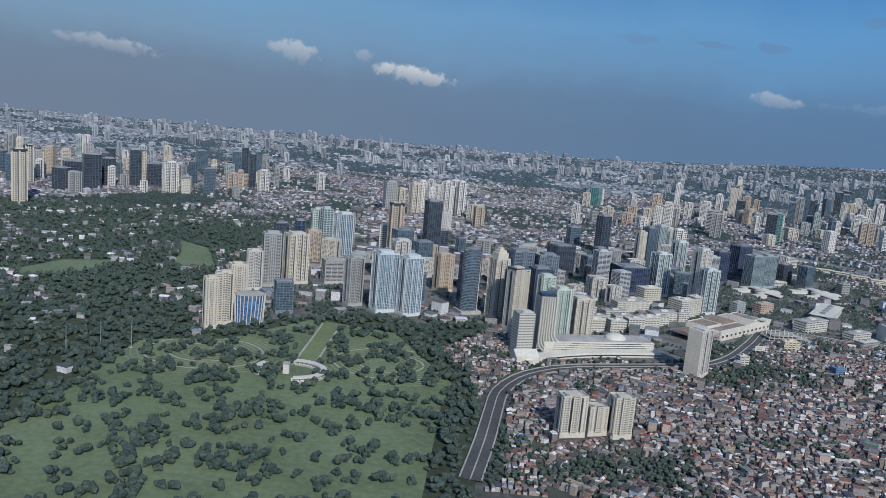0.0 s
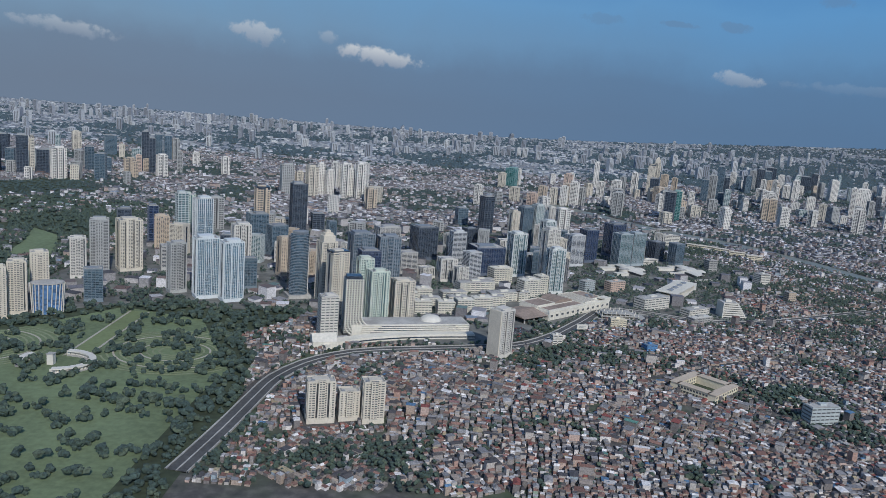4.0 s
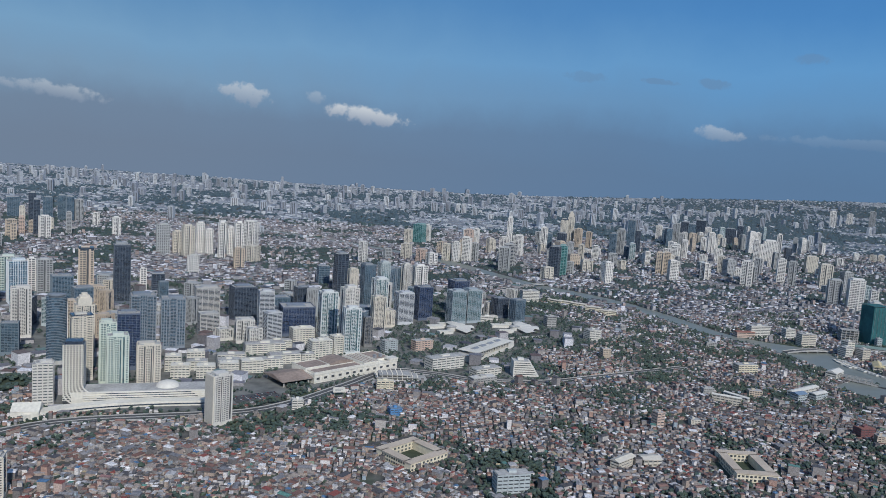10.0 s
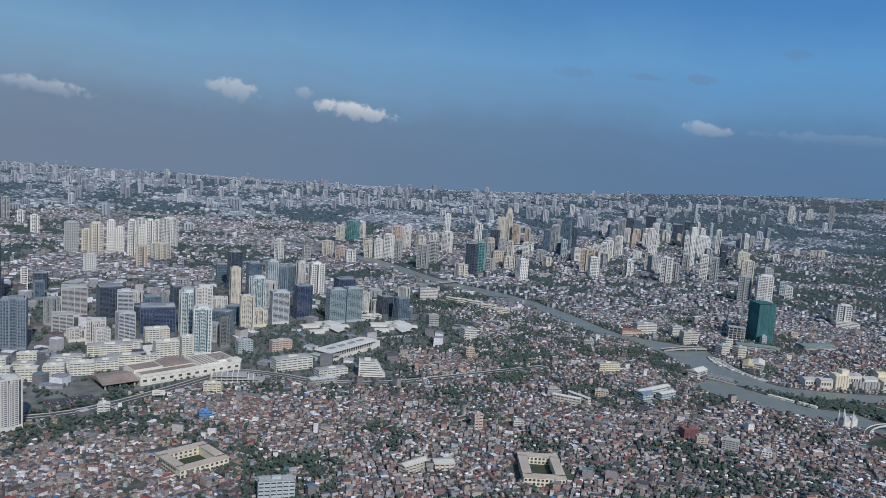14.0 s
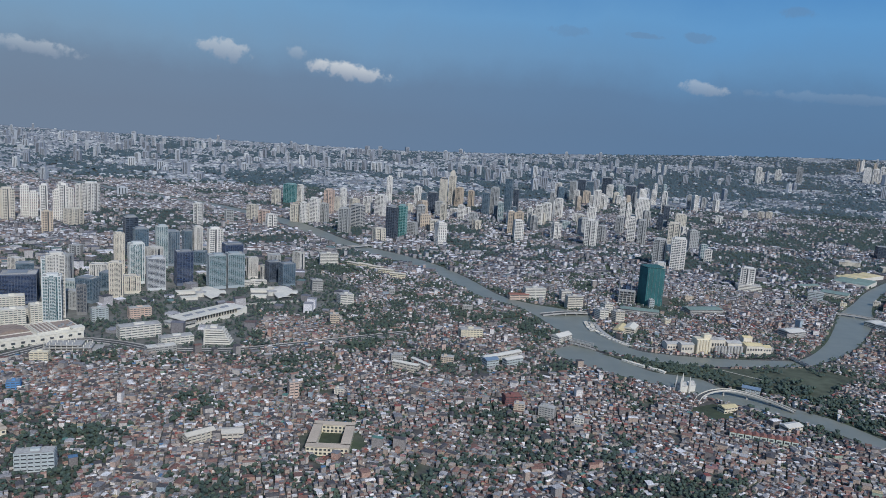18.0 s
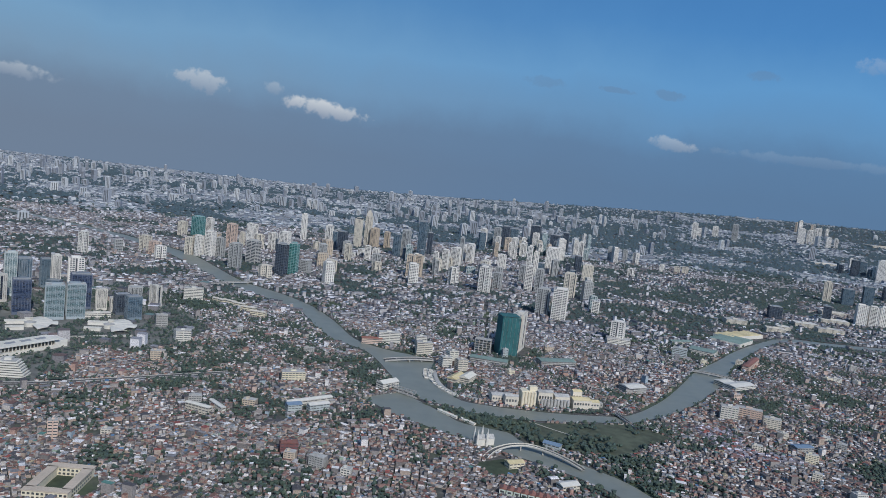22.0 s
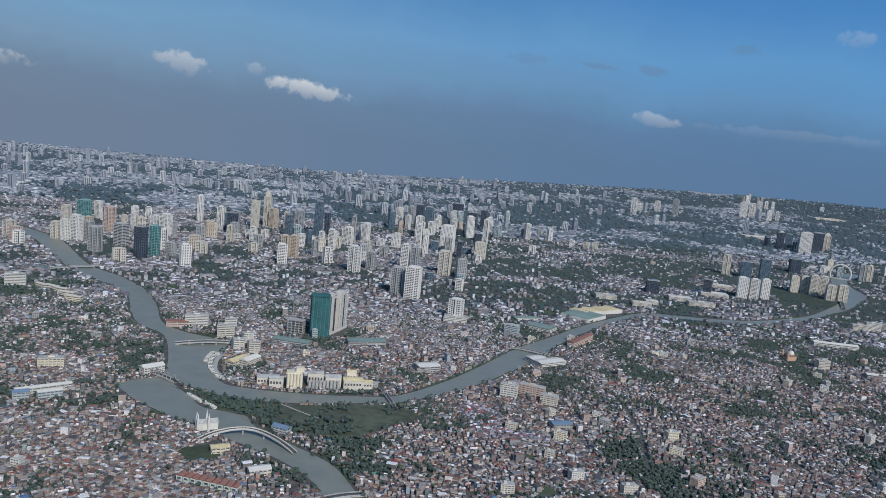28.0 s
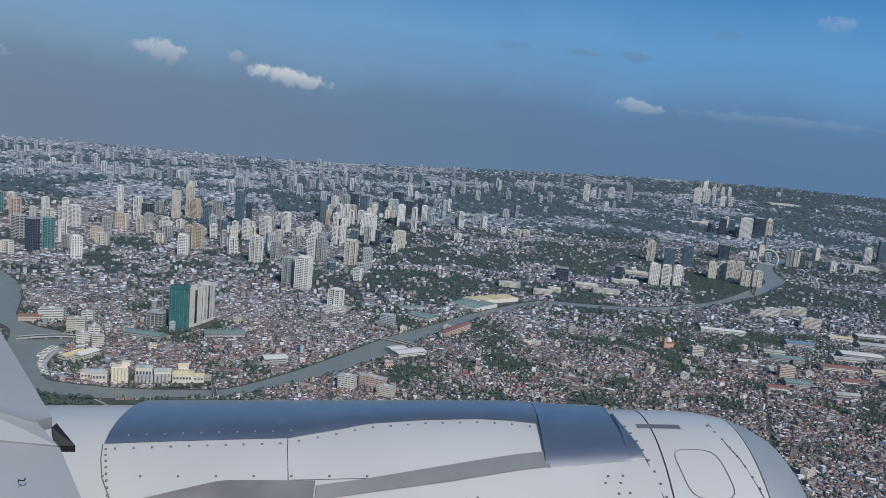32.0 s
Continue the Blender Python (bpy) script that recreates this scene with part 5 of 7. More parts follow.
lowrise(637, 734, 18, 10, 14, -20, "white", ROOF, "flats", "white block of flats", "flats")
lowrise(664, 742, 28, 10, 11, -30, "pink", ROOF, "flats", "long salmon block of flats", "flats")
lowrise(676, 716, 18, 10, 10, -25, "cream", ROOF, "flats", "cream block of flats", "flats")
lowrise(716, 858, 40, 18, 6, 26, "white", WHITEPAINT, "warehouse", "low warehouse with a white roof", "warehouse", 1.5)
lowrise(558, 809, 26, 18, 7, 20, "grey", WHITEPAINT, "warehouse", "low warehouse with a pale roof", "warehouse", 1.8)
lowrise(492, 905, 48, 18, 6, 10, "grey", GREENROOF, "market_hall", "low market hall with a grey-green roof", "hall", 1.4)
for x, y, w, d, p, rf in ((1238, 1046, 68, 12, "white", WHITEPAINT), (1333, 990, 42, 20, "grey", BLUEROOF), (1255, 905, 46, 18, "grey", GREENROOF), (1197, 796, 30, 18, "grey", GREENROOF), (1400, 940, 60, 24, "grey", WHITEPAINT), (1310, 870, 50, 14, "cream", REDROOF), (1380, 850, 60, 12, "cream", WALL["tan"]), (1470, 1000, 50, 22, "grey", ROOF), (1530, 930, 60, 20, "white", WHITEPAINT)):
    lowrise(x, y, w, d, 6.5, -14, p, rf, "warehouse", "long low warehouse with a metal roof", "warehouse", 2.0, "eastern warehouses")
lowrise(1430, 1102, 32, 12, 20, -20, "cream", ROOF, "flats", "cream block of flats", "flats")
lowrise(1205, 830, 20, 10, 16, -10, "pink", ROOF, "flats", "salmon block of flats", "flats")
lowrise(1125, 915, 18, 10, 13, 0, "cream", ROOF, "flats", "pale yellow block of flats", "flats")
for k in range(4):
    lowrise(1380 + 34 * k, 1180 + 10 * k, 26, 12, 13 + k % 2 * 3, -15, ("cream", "white", "grey", "cream")[k], ROOF, "flats", "pale block of flats in a row", "flats", group="row of flats")

MAROON = material("maroon_wall", (0.21, 0.095, 0.095), 0.8, vary=0.2)
PAINTS["maroon"] = MAROON
lowrise(186, 569, 14, 9, 8, 10, "maroon", REDROOF, "flats", "dark red block of flats among houses", "flats")
lowrise(-41, 486, 20, 7, 6, 40, "cream", WALL["cream"], "school_hall", "pale cross-shaped school hall", "school", 1.5)
lowrise(-20, 492, 14, 10, 5, 10, "cream", WALL["cream"], "school_hall", "pale hall with a broad roof", "school", 1.2)
lowrise(-126, 440, 22, 9, 12, 12, "blue", ROOF, "flats", "white and blue block of flats", "flats")
lowrise(400, 529, 16, 9, 5, 20, "cream", WHITEPAINT, "sports_hall", "low hall with a pale broad roof", "hall", 1.4)
lowrise(366, 566, 14, 8, 5, 18, "yellow", YELLOWROOF, "sports_hall", "small yellow hall beside a green field", "hall", 1.2)
lowrise(702, 870, 22, 14, 6, 25, "cream", WHITEPAINT, "warehouse", "pale riverside shed with a broad roof", "warehouse", 1.0)
lowrise(669, 650, 20, 10, 5, 10, "grey", BLUEROOF, "warehouse", "low shed with a blue metal roof", "warehouse", 1.0)
field = single("playing_field", Shape().box(-17, 17, -14, 14, -0.4, 0.35).mesh("playing_field", FORESTFLOOR), "dark green playing field beside the channel", "field", "structure", m=at(352, 562, 25))
BLOCKED.append((352, 562, 15))
for k in range(9):
    row = thing("town_house", at(347 + k * 5, 517 - k * 2.0, -22), "narrow town house with a rusty red roof", "house", "terrace of town houses")
    part("wall", Shape().box(-2.3, 2.3, -3.5, 3.5, -0.5, 4).mesh("wall", WALL["green"]), row)
    part("roof", Shape().gable(-3.4, 3.4, -2.4, 2.4, 4.01, 1.5, 0.2).mesh("roof", REDROOF), row, "rusty red metal roof", m=pose(0, 0, 0, 0, 0, 90))
    part("window", Shape().box(-1.4, 1.4, -3.56, -3.45, 1.6, 3.0).mesh("window", GLASS["window"]), row)
    BLOCKED.append((347 + k * 5, 517 - k * 2.0, 3.6))

# middle-sized blocks of flats standing out of the packed houses
def midrise(x, y, w, d, h, rot, paint, label):
    top = thing("flats", at(x, y, rot), label, "flats", "middle-sized flats")
    BLOCKED.append((x, y, max(w, d) * 0.55))
    part("body", Shape().box(-w / 2 + 0.2, w / 2 - 0.2, -d / 2 + 0.2, d / 2 - 0.2, -1, h - 0.1).mesh("body", GLASS["window"]), top)
    s, n = Shape(), max(2, round(h / 1.7))
    for i in range(n + 1):
        s.box(-w / 2, w / 2, -d / 2, d / 2, max(-1, i * h / n - 0.5) if i else -1, min(h, i * h / n + 0.45))
    for i in range(int(w / 2.2) + 1):
        c = -w / 2 + 0.35 + (w - 0.7) * i / int(w / 2.2)
        s.box(c - 0.35, c + 0.35, -d / 2 + 0.02, d / 2 - 0.02, 0, h - 0.05)
    part("facade", s.mesh("facade", PAINTS[paint]), top)
    part("roof", Shape().box(-w / 2 + 0.4, w / 2 - 0.4, -d / 2 + 0.4, d / 2 - 0.4, h, h + 0.2).mesh("roof", ROOF), top)
    part("stair_head", Shape().box(-w * 0.3, -w * 0.05, -d * 0.2, d * 0.2, h + 0.2, h + 1.5).mesh("stair_head", PAINTS[paint]), top)


dice = random.Random(33)
made = 0
for _ in range(900):
    x, y = dice.uniform(-60, 1250), dice.uniform(470, 1010)
    if made == 50:
        break
    if dice.random() > 0.35 + 0.65 * (x > 560) or any((x - bx) ** 2 + (y - by) ** 2 < (br + 8) ** 2 for bx, by, br in BLOCKED) or bool(inside(WATER, x, y)) or bool(inside(CHANNEL, x, y)) or bool(inside(ISLAND, x, y)) or bool(inside(DISTRICT, x, y)) or bool(near_line(HIGHWAY, x, y, 14)) or any(bool(near_line(line, x, y, 9)) for line in STREETS):
        continue
    paint = dice.choice(("cream", "white", "pink", "yellow", "grey", "tan", "cream"))
    midrise(x, y, dice.uniform(7, 13), dice.uniform(5, 8), dice.uniform(4.5, 8.5), dice.uniform(-40, 40), paint, {"cream": "cream", "white": "white", "pink": "salmon", "yellow": "pale yellow", "grey": "grey", "tan": "tan"}[paint] + " painted block of flats among low houses")
    made += 1

# sheds of the eastern works and depots
dice = random.Random(21)
SHEDS = ((1345, 1002, 40, 18, material("bright_blue_roof", (0.10, 0.21, 0.42), 0.6, grain=0.4, vary=0.25)), (1380, 970, 44, 16, GREENROOF), (1225, 840, 36, 18, GREENROOF), (1364, 919, 46, 14, ROOF), (1515, 1062, 52, 20, WHITEPAINT), (1255, 935, 30, 12, ROOF), (1440, 1040, 38, 16, YELLOWROOF), (1420, 880, 40, 14, WALL["tan"]),
         (1290, 815, 34, 13, REDROOF), (1350, 800, 40, 15, ROOF), (1480, 860, 44, 18, GREENROOF), (1560, 1000, 46, 16, ROOF), (1180, 880, 26, 12, WHITEPAINT), (1160, 780, 28, 12, REDROOF), (1240, 760, 30, 12, ROOF))
for x, y, w, d, rf in SHEDS:
    if all((x - bx) ** 2 + (y - by) ** 2 > (br + d * 0.8) ** 2 for bx, by, br in BLOCKED):
        lowrise(x, y, w, d, dice.uniform(4.5, 7), -14 + dice.uniform(-8, 8), dice.choice(("white", "grey", "cream")), rf, "warehouse", "low works shed with a shallow metal roof", "warehouse", 1.6, "eastern sheds")
for x, y, w, d in ((1125, 1362, 44, 26), (1148, 1318, 50, 22), (1235, 1435, 56, 30), (1308, 1545, 50, 30), (1010, 1275, 34, 22), (1040, 1300, 24, 20), (2182, 2881, 120, 60), (3148, 3825, 180, 80), (2146, 1895, 90, 50), (960, 1330, 40, 24)):
    lowrise(x, y, w, d, 8, -8 + dice.uniform(-10, 10), "cream", dice.choice((WALL["cream"], ROOF, WHITEPAINT)), "depot", "wide pale depot hall with a flat roof", "depot", 0.0, "depot halls")

# ---- mall with brown roofs beside the highway ----
mall = thing("shopping_mall", at(-247, 688.6, 41), "long pale shopping mall with stepped brown roofs", "mall")
for k in range(6):
    BLOCKED.append((-275 + k * 12, 662 + k * 10.5, 19))
for bx, by in ((-300, 645), (-285, 652), (-292, 690)):
    BLOCKED.append((bx, by, 18))
part("hall", Shape().box(-48, 48, -20, 16, -1, 8).mesh("hall", PALE), mall)
for k in range(12):
    part("wall_panel", Shape().box(-47.4 + k * 8, -41 + k * 8, -20.4, -19.9, 1.5, 6.6).mesh("wall_panel", PALE), mall)
    part("shop_window", Shape().box(-45.8 + k * 8, -42.6 + k * 8, -20.5, -20.3, 3.2, 5.2).mesh("shop_window", GLASS["window"]), mall)
part("parapet", Shape().box(-48.4, 48.4, -20.5, -19.6, 7.4, 9.4).mesh("parapet", PALE), mall)
part("end_stair", Shape().box(38, 48.6, -20.8, -12, 9.4, 11.0).mesh("end_stair", PALE), mall)
for x0, x1, y0, y1, z in ((-46, 6, -18, -7, 8.9), (-47, -22, -5, 15, 10.0), (9, 27, -18, 15, 9.8), (29, 46, -11, 15, 9.2)):
    part("roof", Shape().box(x0, x1, y0, y1, 8.0, z).mesh("roof", BROWN), mall, "brown metal roof panel")
    for a in ((x0 - 0.6, x1 + 0.6, y0 - 0.6, y0), (x0 - 0.6, x1 + 0.6, y1, y1 + 0.6), (x0 - 0.6, x0, y0, y1), (x1, x1 + 0.6, y0, y1)):
        part("roof_rim", Shape().box(*a, 8.0, z + 0.7).mesh("roof_rim", PALE), mall)
arc = [(-20.5 + 27 * i / 10, 8.0 + 4.6 * math.sin(math.pi * (0.12 + 0.76 * i / 10))) for i in range(11)]
barrel = Shape()
barrel.v = [(x, y, z) for y in (-4.5, 15.5) for x, z in arc] + [(x, y, 7.9) for y in (-4.5, 15.5) for x, z in arc]
barrel.f = [(i, i + 1, 12 + i, 11 + i) for i in range(10)] + [(22 + i, 23 + i, i + 1, i) for i in range(10)] + [(11 + i, 12 + i, 34 + i, 33 + i) for i in range(10)] + [(0, 11, 33, 22), (21, 10, 32, 43)]
part("vaulted_roof", barrel.mesh("vaulted_roof", BROWN, False), mall, "curved brown metal roof")
for k in range(5):
    part("roof_rib", Shape().box(10 + k * 3.6, 10.7 + k * 3.6, -17.5, 14.5, 9.8, 10.5).mesh("roof_rib", PALE), mall)
for k in range(4):
    part("roof_unit", Shape().box(31 + k * 3.6, 33.4 + k * 3.6, -6 + 4 * (k % 2), -3 + 4 * (k % 2), 9.2, 10.6).mesh("roof_unit", METAL), mall)
skeleton = thing("unfinished_building", at(-195, 673, 8), "low open concrete frame of an unfinished building", "building")
BLOCKED += [(-212, 670, 14), (-195, 673, 15), (-178, 675, 13)]
for k in range(3):
    part("floor_slab", Shape().box(-26 + k * 3, 25 - k * 8, -9, 9 - k * 2, k * 2.6 - 0.3, k * 2.6 + 0.45).mesh("floor_slab", CONCRETE), skeleton)
for i in range(9):
    for j in range(3):
        part("column", Shape().box(-22 + i * 4.6, -21.4 + i * 4.6, -8.4 + j * 7, -7.8 + j * 7, 0, 7.6 - (i > 5) * 2.4).mesh("column", PALE), skeleton)
lowrise(-208, 637, 15, 8, 8, 4, "yellow", YELLOW, "flats", "pale yellow block of flats by the highway", "flats")
lowrise(-199, 571, 10, 8, 6, 18, "brightblue", BLUEROOF, "flats", "bright blue painted house block", "flats")
lowrise(-276, 575, 9, 6, 8, 14, "white", WHITEPAINT, "flats", "small white block by the highway", "flats")
board = thing("billboard", at(-246, 612, 12), "white billboard on posts beside the highway", "billboard")
BLOCKED.append((-246, 612, 6))
part("panel", Shape().box(-5, 5, -0.3, 0.3, 3.0, 7.4).mesh("panel", WHITEPAINT), board)
for px in (-3.5, 3.5):
    part("post", Shape().tube([(px, 0.5, -0.5), (px, 0.5, 6.8)], 0.3, 6).mesh("post", METAL), board)
for k in range(2):
    part("text_bar", Shape().box(-3.4, 3.0 - k * 1.6, -0.34, -0.29, 5.6 - k * 1.4, 6.2 - k * 1.4).mesh("text_bar", METAL), board)
canopy = thing("entrance_canopy", at(-292, 655, 37), "broad brown canopy roof on columns", "canopy")
part("roof", Shape().gable(-20, 20, -22, 12, 5.0, 3.4, 1.0).mesh("roof", BROWN), canopy)
for cx in (-18, -6, 6, 18):
    for cy in (-20, 10):
        part("column", Shape().tube([(cx, cy, -0.5), (cx, cy, 5.05)], 0.7, 8).mesh("column", CONCRETE), canopy)
carpark = single("car_park", Shape().box(-19, 19, -8, 8, -0.5, 0.6).mesh("car_park", ASPHALT), "grey open car park beside the highway", "car park", "structure", m=at(-312, 598, 32))
BLOCKED += [(-318, 594, 12), (-304, 604, 12)]
CAR_PAINT = [material("car_" + n, c, 0.35, 0.2, vary=0.05) for n, c in (("white", (0.7, 0.7, 0.7)), ("silver", (0.45, 0.46, 0.47)), ("dark", (0.05, 0.05, 0.06)), ("red", (0.35, 0.04, 0.03)))]


def car_proto(mat):
    c = thing("car", at(0, 0), "small parked car on grey asphalt", "car", "parked cars")
    part("body", Shape().box(-0.95, 0.95, -0.4, 0.4, 0.12, 0.42).mesh("body", mat), c)
    part("cabin", Shape().prism([(-0.5, -0.36), (0.4, -0.36), (0.4, 0.36), (-0.5, 0.36)], 0.42, 0.68).mesh("cabin", GLASS["dark"]), c)
    return c


dice = random.Random(8)
for k, mat in enumerate(CAR_PAINT):
    proto, first = car_proto(mat), True
    for _ in range(14):
        i, j = dice.randrange(12), dice.randrange(4)
        m = at(-312, 598, 32) @ pose(-17 + i * 3 + k * 0.7, -6 + j * 3.8, 0.6, 0, 0, 90)
        if first:
            proto.matrix_basis, first = m, False
        else:
            copy_thing(proto, m)

# ---- white building whose striped tower sweeps into a long podium ----
sweep = thing("sweeping_building", at(-441, 560, 14), "white building with a striped tower curving into a long podium", "building")
for k in range(8):
    BLOCKED.append((-436 + k * 12.5, 566 + k * 3.2, 17))
part("podium", Shape().box(-2, 96, 0, 22, -1, 9.5).mesh("podium", PALE), sweep)
apron = smooth_line([(-30, -30), (-16, -20), (4, -12), (30, -7), (60, -5), (98, -6)], 5)
part("apron", ribbon(apron, 9, 4.2, 5.2).mesh("apron", PALE), sweep, "low cream front curving along the road")
part("apron_slot", ribbon(shifted(apron[4:], -4.7), 0.5, 2.4, 0.8).mesh("apron_slot", GLASS["dark"]), sweep)
part("corner_hall", Shape().gable(-36, -18, -30, -14, 6.0, 4.5, 0.3).mesh("corner_hall", PALE), sweep)
part("corner_wall", Shape().box(-36, -18, -30, -14, -1, 6.0).mesh("corner_wall", PALE), sweep)
part("podium_roof", Shape().box(-1, 95, 1, 21, 9.5, 9.8).mesh("podium_roof", ROOF), sweep)
for k in range(5):
    z = 1.0 + k * 1.75
    part("window_slot", Shape().box(10 + k * 3, 94 - k * 2.5, -0.25, 0.1, z, z + 0.55).mesh("window_slot", GLASS["dark"]), sweep)
    part("ledge", Shape().box(6, 96, -0.7, 0.1, z + 0.7, z + 1.35).mesh("ledge", WHITEPAINT), sweep)
part("tower_core", Shape().box(-8, 6, 2, 14, -1, 46).mesh("tower_core", GLASS["window"]), sweep)
for k in range(7):
    x, z = -7.6 + k * 2.1, 0.9 + k * 1.25
    bend = [(x + 9 * (1 - math.cos(radians(a))), 0.6, z + 9 - 9 * math.sin(radians(a))) for a in range(0, 91, 10)]
    part("rib", Shape().tube([(x, 0.6, 46.5)] + bend + [(x + 26 - k * 2, 0.6, z)], 0.62, 6).mesh("rib", WHITEPAINT), sweep, "white curved rib")
for k in range(30):
    z = 3 + k * 1.45
    part("floor_band", Shape().box(-8.3, 6.3, 1.4, 14.4, z, z + 0.55).mesh("floor_band", WHITEPAINT), sweep)
part("tower_crown", Shape().box(-7, 5, 3, 13, 46, 48.4).mesh("tower_crown", GLASS["dark"]), sweep)
bd = bmesh.new()
bmesh.ops.create_uvsphere(bd, u_segments=20, v_segments=10, radius=1)
for v in bd.verts:
    v.co = Vector((v.co.x * 9, v.co.y * 8, max(v.co.z, 0) * 4.5))
dome_mesh = bpy.data.meshes.new("dome")
bd.to_mesh(dome_mesh)
bd.free()
dome_mesh.materials.append(WHITEPAINT)
part("dome", dome_mesh, sweep, "white shallow dome", pose(66, 12, 9.8))
lowrise(-462, 557, 14, 12, 33, 20, "white", ROOF, "corner_tower", "slim white corner tower with window bands", "apartment tower")
screen = thing("faceted_glass_building", at(-684, 574, 20), "blue and white striped curved glass building", "office building")
pts = [(11 * math.cos(radians(a)), 8 * math.sin(radians(a))) for a in range(0, 360, 15)]
part("body", Shape().prism(pts, -1, 24).mesh("body", glass_material("striped_blue_glass", (0.10, 0.19, 0.36))), screen)
for i in range(0, 24, 1):
    a = radians(i * 15)
    part("fin", Shape().tube([(11.2 * math.cos(a), 8.2 * math.sin(a), 0), (12.4 * math.cos(a + 0.08), 9.2 * math.sin(a + 0.08), 24)], 0.4, 5).mesh("fin", WHITEPAINT), screen)
part("roof", Shape().prism([(x * 1.1, y * 1.1) for x, y in pts], 24, 24.6).mesh("roof", ROOF), screen)

# ---- yellow court buildings round a yard ----
def court_school(x, y, rot, hw, hd, h):
    court = thing("courtyard_school", at(x, y, rot), "pale yellow school built round a square yard", "school", "courtyard schools")
    BLOCKED.extend([(x, y, max(hw, hd) * 1.05)])
    t = 5.5
    for k, (x0, x1, y0, y1) in enumerate(((-hw, hw, -hd, -hd + t), (-hw, hw, hd - t, hd), (-hw, -hw + t, -hd + t, hd - t), (hw - t, hw, -hd + t, hd - t))):
        wing = part("wing", Shape().box(x0, x1, y0, y1, -1, h).mesh("wing", YELLOW), court)
        part("roof", Shape().box(x0 - 0.5, x1 + 0.5, y0 - 0.5, y1 + 0.5, h, h + 0.5).mesh("roof", WALL["tan"]), wing)
        n = 10
        for i in range(n):
            for z in (1.0, 3.6):
                if k < 2:
                    c = x0 + (x1 - x0) * (i + 0.5) / n
                    part("window", Shape().box(c - 0.8, c + 0.8, y0 - 0.06, y0 + 0.05, z, z + 1.4).mesh("window", GLASS["window"]), wing)
                else:
                    c = y0 + (y1 - y0) * (i + 0.5) / n
                    side = x0 if k == 2 else x1
                    part("window", Shape().box(side - 0.06, side + 0.06, c - 0.8, c + 0.8, z, z + 1.4).mesh("window", GLASS["window"]), wing)
    part("yard", Shape().box(-hw + t, hw - t, -hd + t, hd - t, -0.5, 0.3).mesh("yard", FORESTFLOOR), court)


court_school(47, 487, -4, 14, 21, 6)
court_school(-187, 484, 42, 17, 17, 6)

# ---- mill with silos on the river bend ----
mill = thing("grain_mill", at(417, 730, 4), "pale yellow grain mill with a row of silos", "mill")
for k in range(7):
    BLOCKED.append((405 + k * 14, 736 + 1 * k, 15))
part("elevator", Shape().box(-11, 4, -4, 6, -1, 16).mesh("elevator", YELLOW), mill)
for k in range(5):
    part("silo", Shape().tube([(-9.5 + k * 3.2, -4.6, -1), (-9.5 + k * 3.2, -4.6, 15)], 1.55, 12).mesh("silo", YELLOW), mill)
part("head_house", Shape().box(-2, 6, -2, 5, 16, 20).mesh("head_house", YELLOW), mill)
for k in range(9):
    part("silo", Shape().tube([(12 + k * 3.6, -3 + 0.5 * (k % 2), -1), (12 + k * 3.6, -3 + 0.5 * (k % 2), 8)], 1.6, 12).mesh("silo", CONCRETE), mill, "grey concrete silo")
for x0, x1, y0, y1, h in ((10, 26, 4, 14, 13), (28, 44, 2, 14, 10), (46, 66, -4, 10, 9), (50, 60, 10, 18, 14), (66, 76, -2, 8, 7), (-40, -18, 2, 14, 8), (-28, -14, -6, 2, 10)):
    wing = part("mill_block", Shape().box(x0, x1, y0, y1, -1, h).mesh("mill_block", PAINTS["cream"]), mill)
    part("roof", Shape().gable(x0, x1, y0, y1, h + 0.01, 1.4).mesh("roof", YELLOWROOF if x0 > 40 else ROOF), wing)
    for i in range(int((x1 - x0) / 3)):
        part("window", Shape().box(x0 + 1 + i * 3, x0 + 2.8 + i * 3, y0 - 0.06, y0 + 0.05, h * 0.45, h * 0.7).mesh("window", GLASS["window"]), wing)
quay = single("quay", ribbon(smooth_line([(330, 832), (327, 800), (332, 765), (346, 745), (365, 735)], 4), 4.5, 1.4, 1.6).mesh("quay", CONCRETE), "curved concrete quay on the river bend", "quay", "structure")
hull = Shape().prism([(-5.6, -2.3), (4.4, -2.3), (5.8, 0), (4.4, 2.3), (-5.6, 2.3)], -0.2, 0.9)
barge = thing("barge", pose(324, 826, 0.15, 0, 0, 98), "open white-rimmed barge moored at the quay", "barge", "moored barges")
part("hull", hull.mesh("hull", CONCRETE), barge)
for x0, x1, y0, y1 in ((-5.6, 4.4, -2.3, -1.7), (-5.6, 4.4, 1.7, 2.3), (-5.6, -5.0, -1.7, 1.7), (3.8, 4.4, -1.7, 1.7), (-0.9, -0.4, -1.7, 1.7)):
    part("rim", Shape().box(x0, x1, y0, y1, 0.9, 1.7).mesh("rim", WHITEPAINT), barge)
part("hold", Shape().box(-4.9, 3.7, -1.6, 1.6, 0.9, 1.0).mesh("hold", ASPHALT), barge)
moor = smooth_line([(324, 826), (322, 800), (327, 770), (341, 745), (352, 737)], 12)
for k, (p, q) in enumerate(zip(moor, moor[1:])):
    lean = math.degrees(math.atan2(q[1] - p[1], q[0] - p[0]))
    for row in range(2 if k < 3 else 1):
        if k or row:
            copy_thing(barge, pose(p[0] - 5.4 * row - 0.8, p[1] + 0.6 * row, 0.15, 0, 0, lean + random.uniform(-3, 3)))

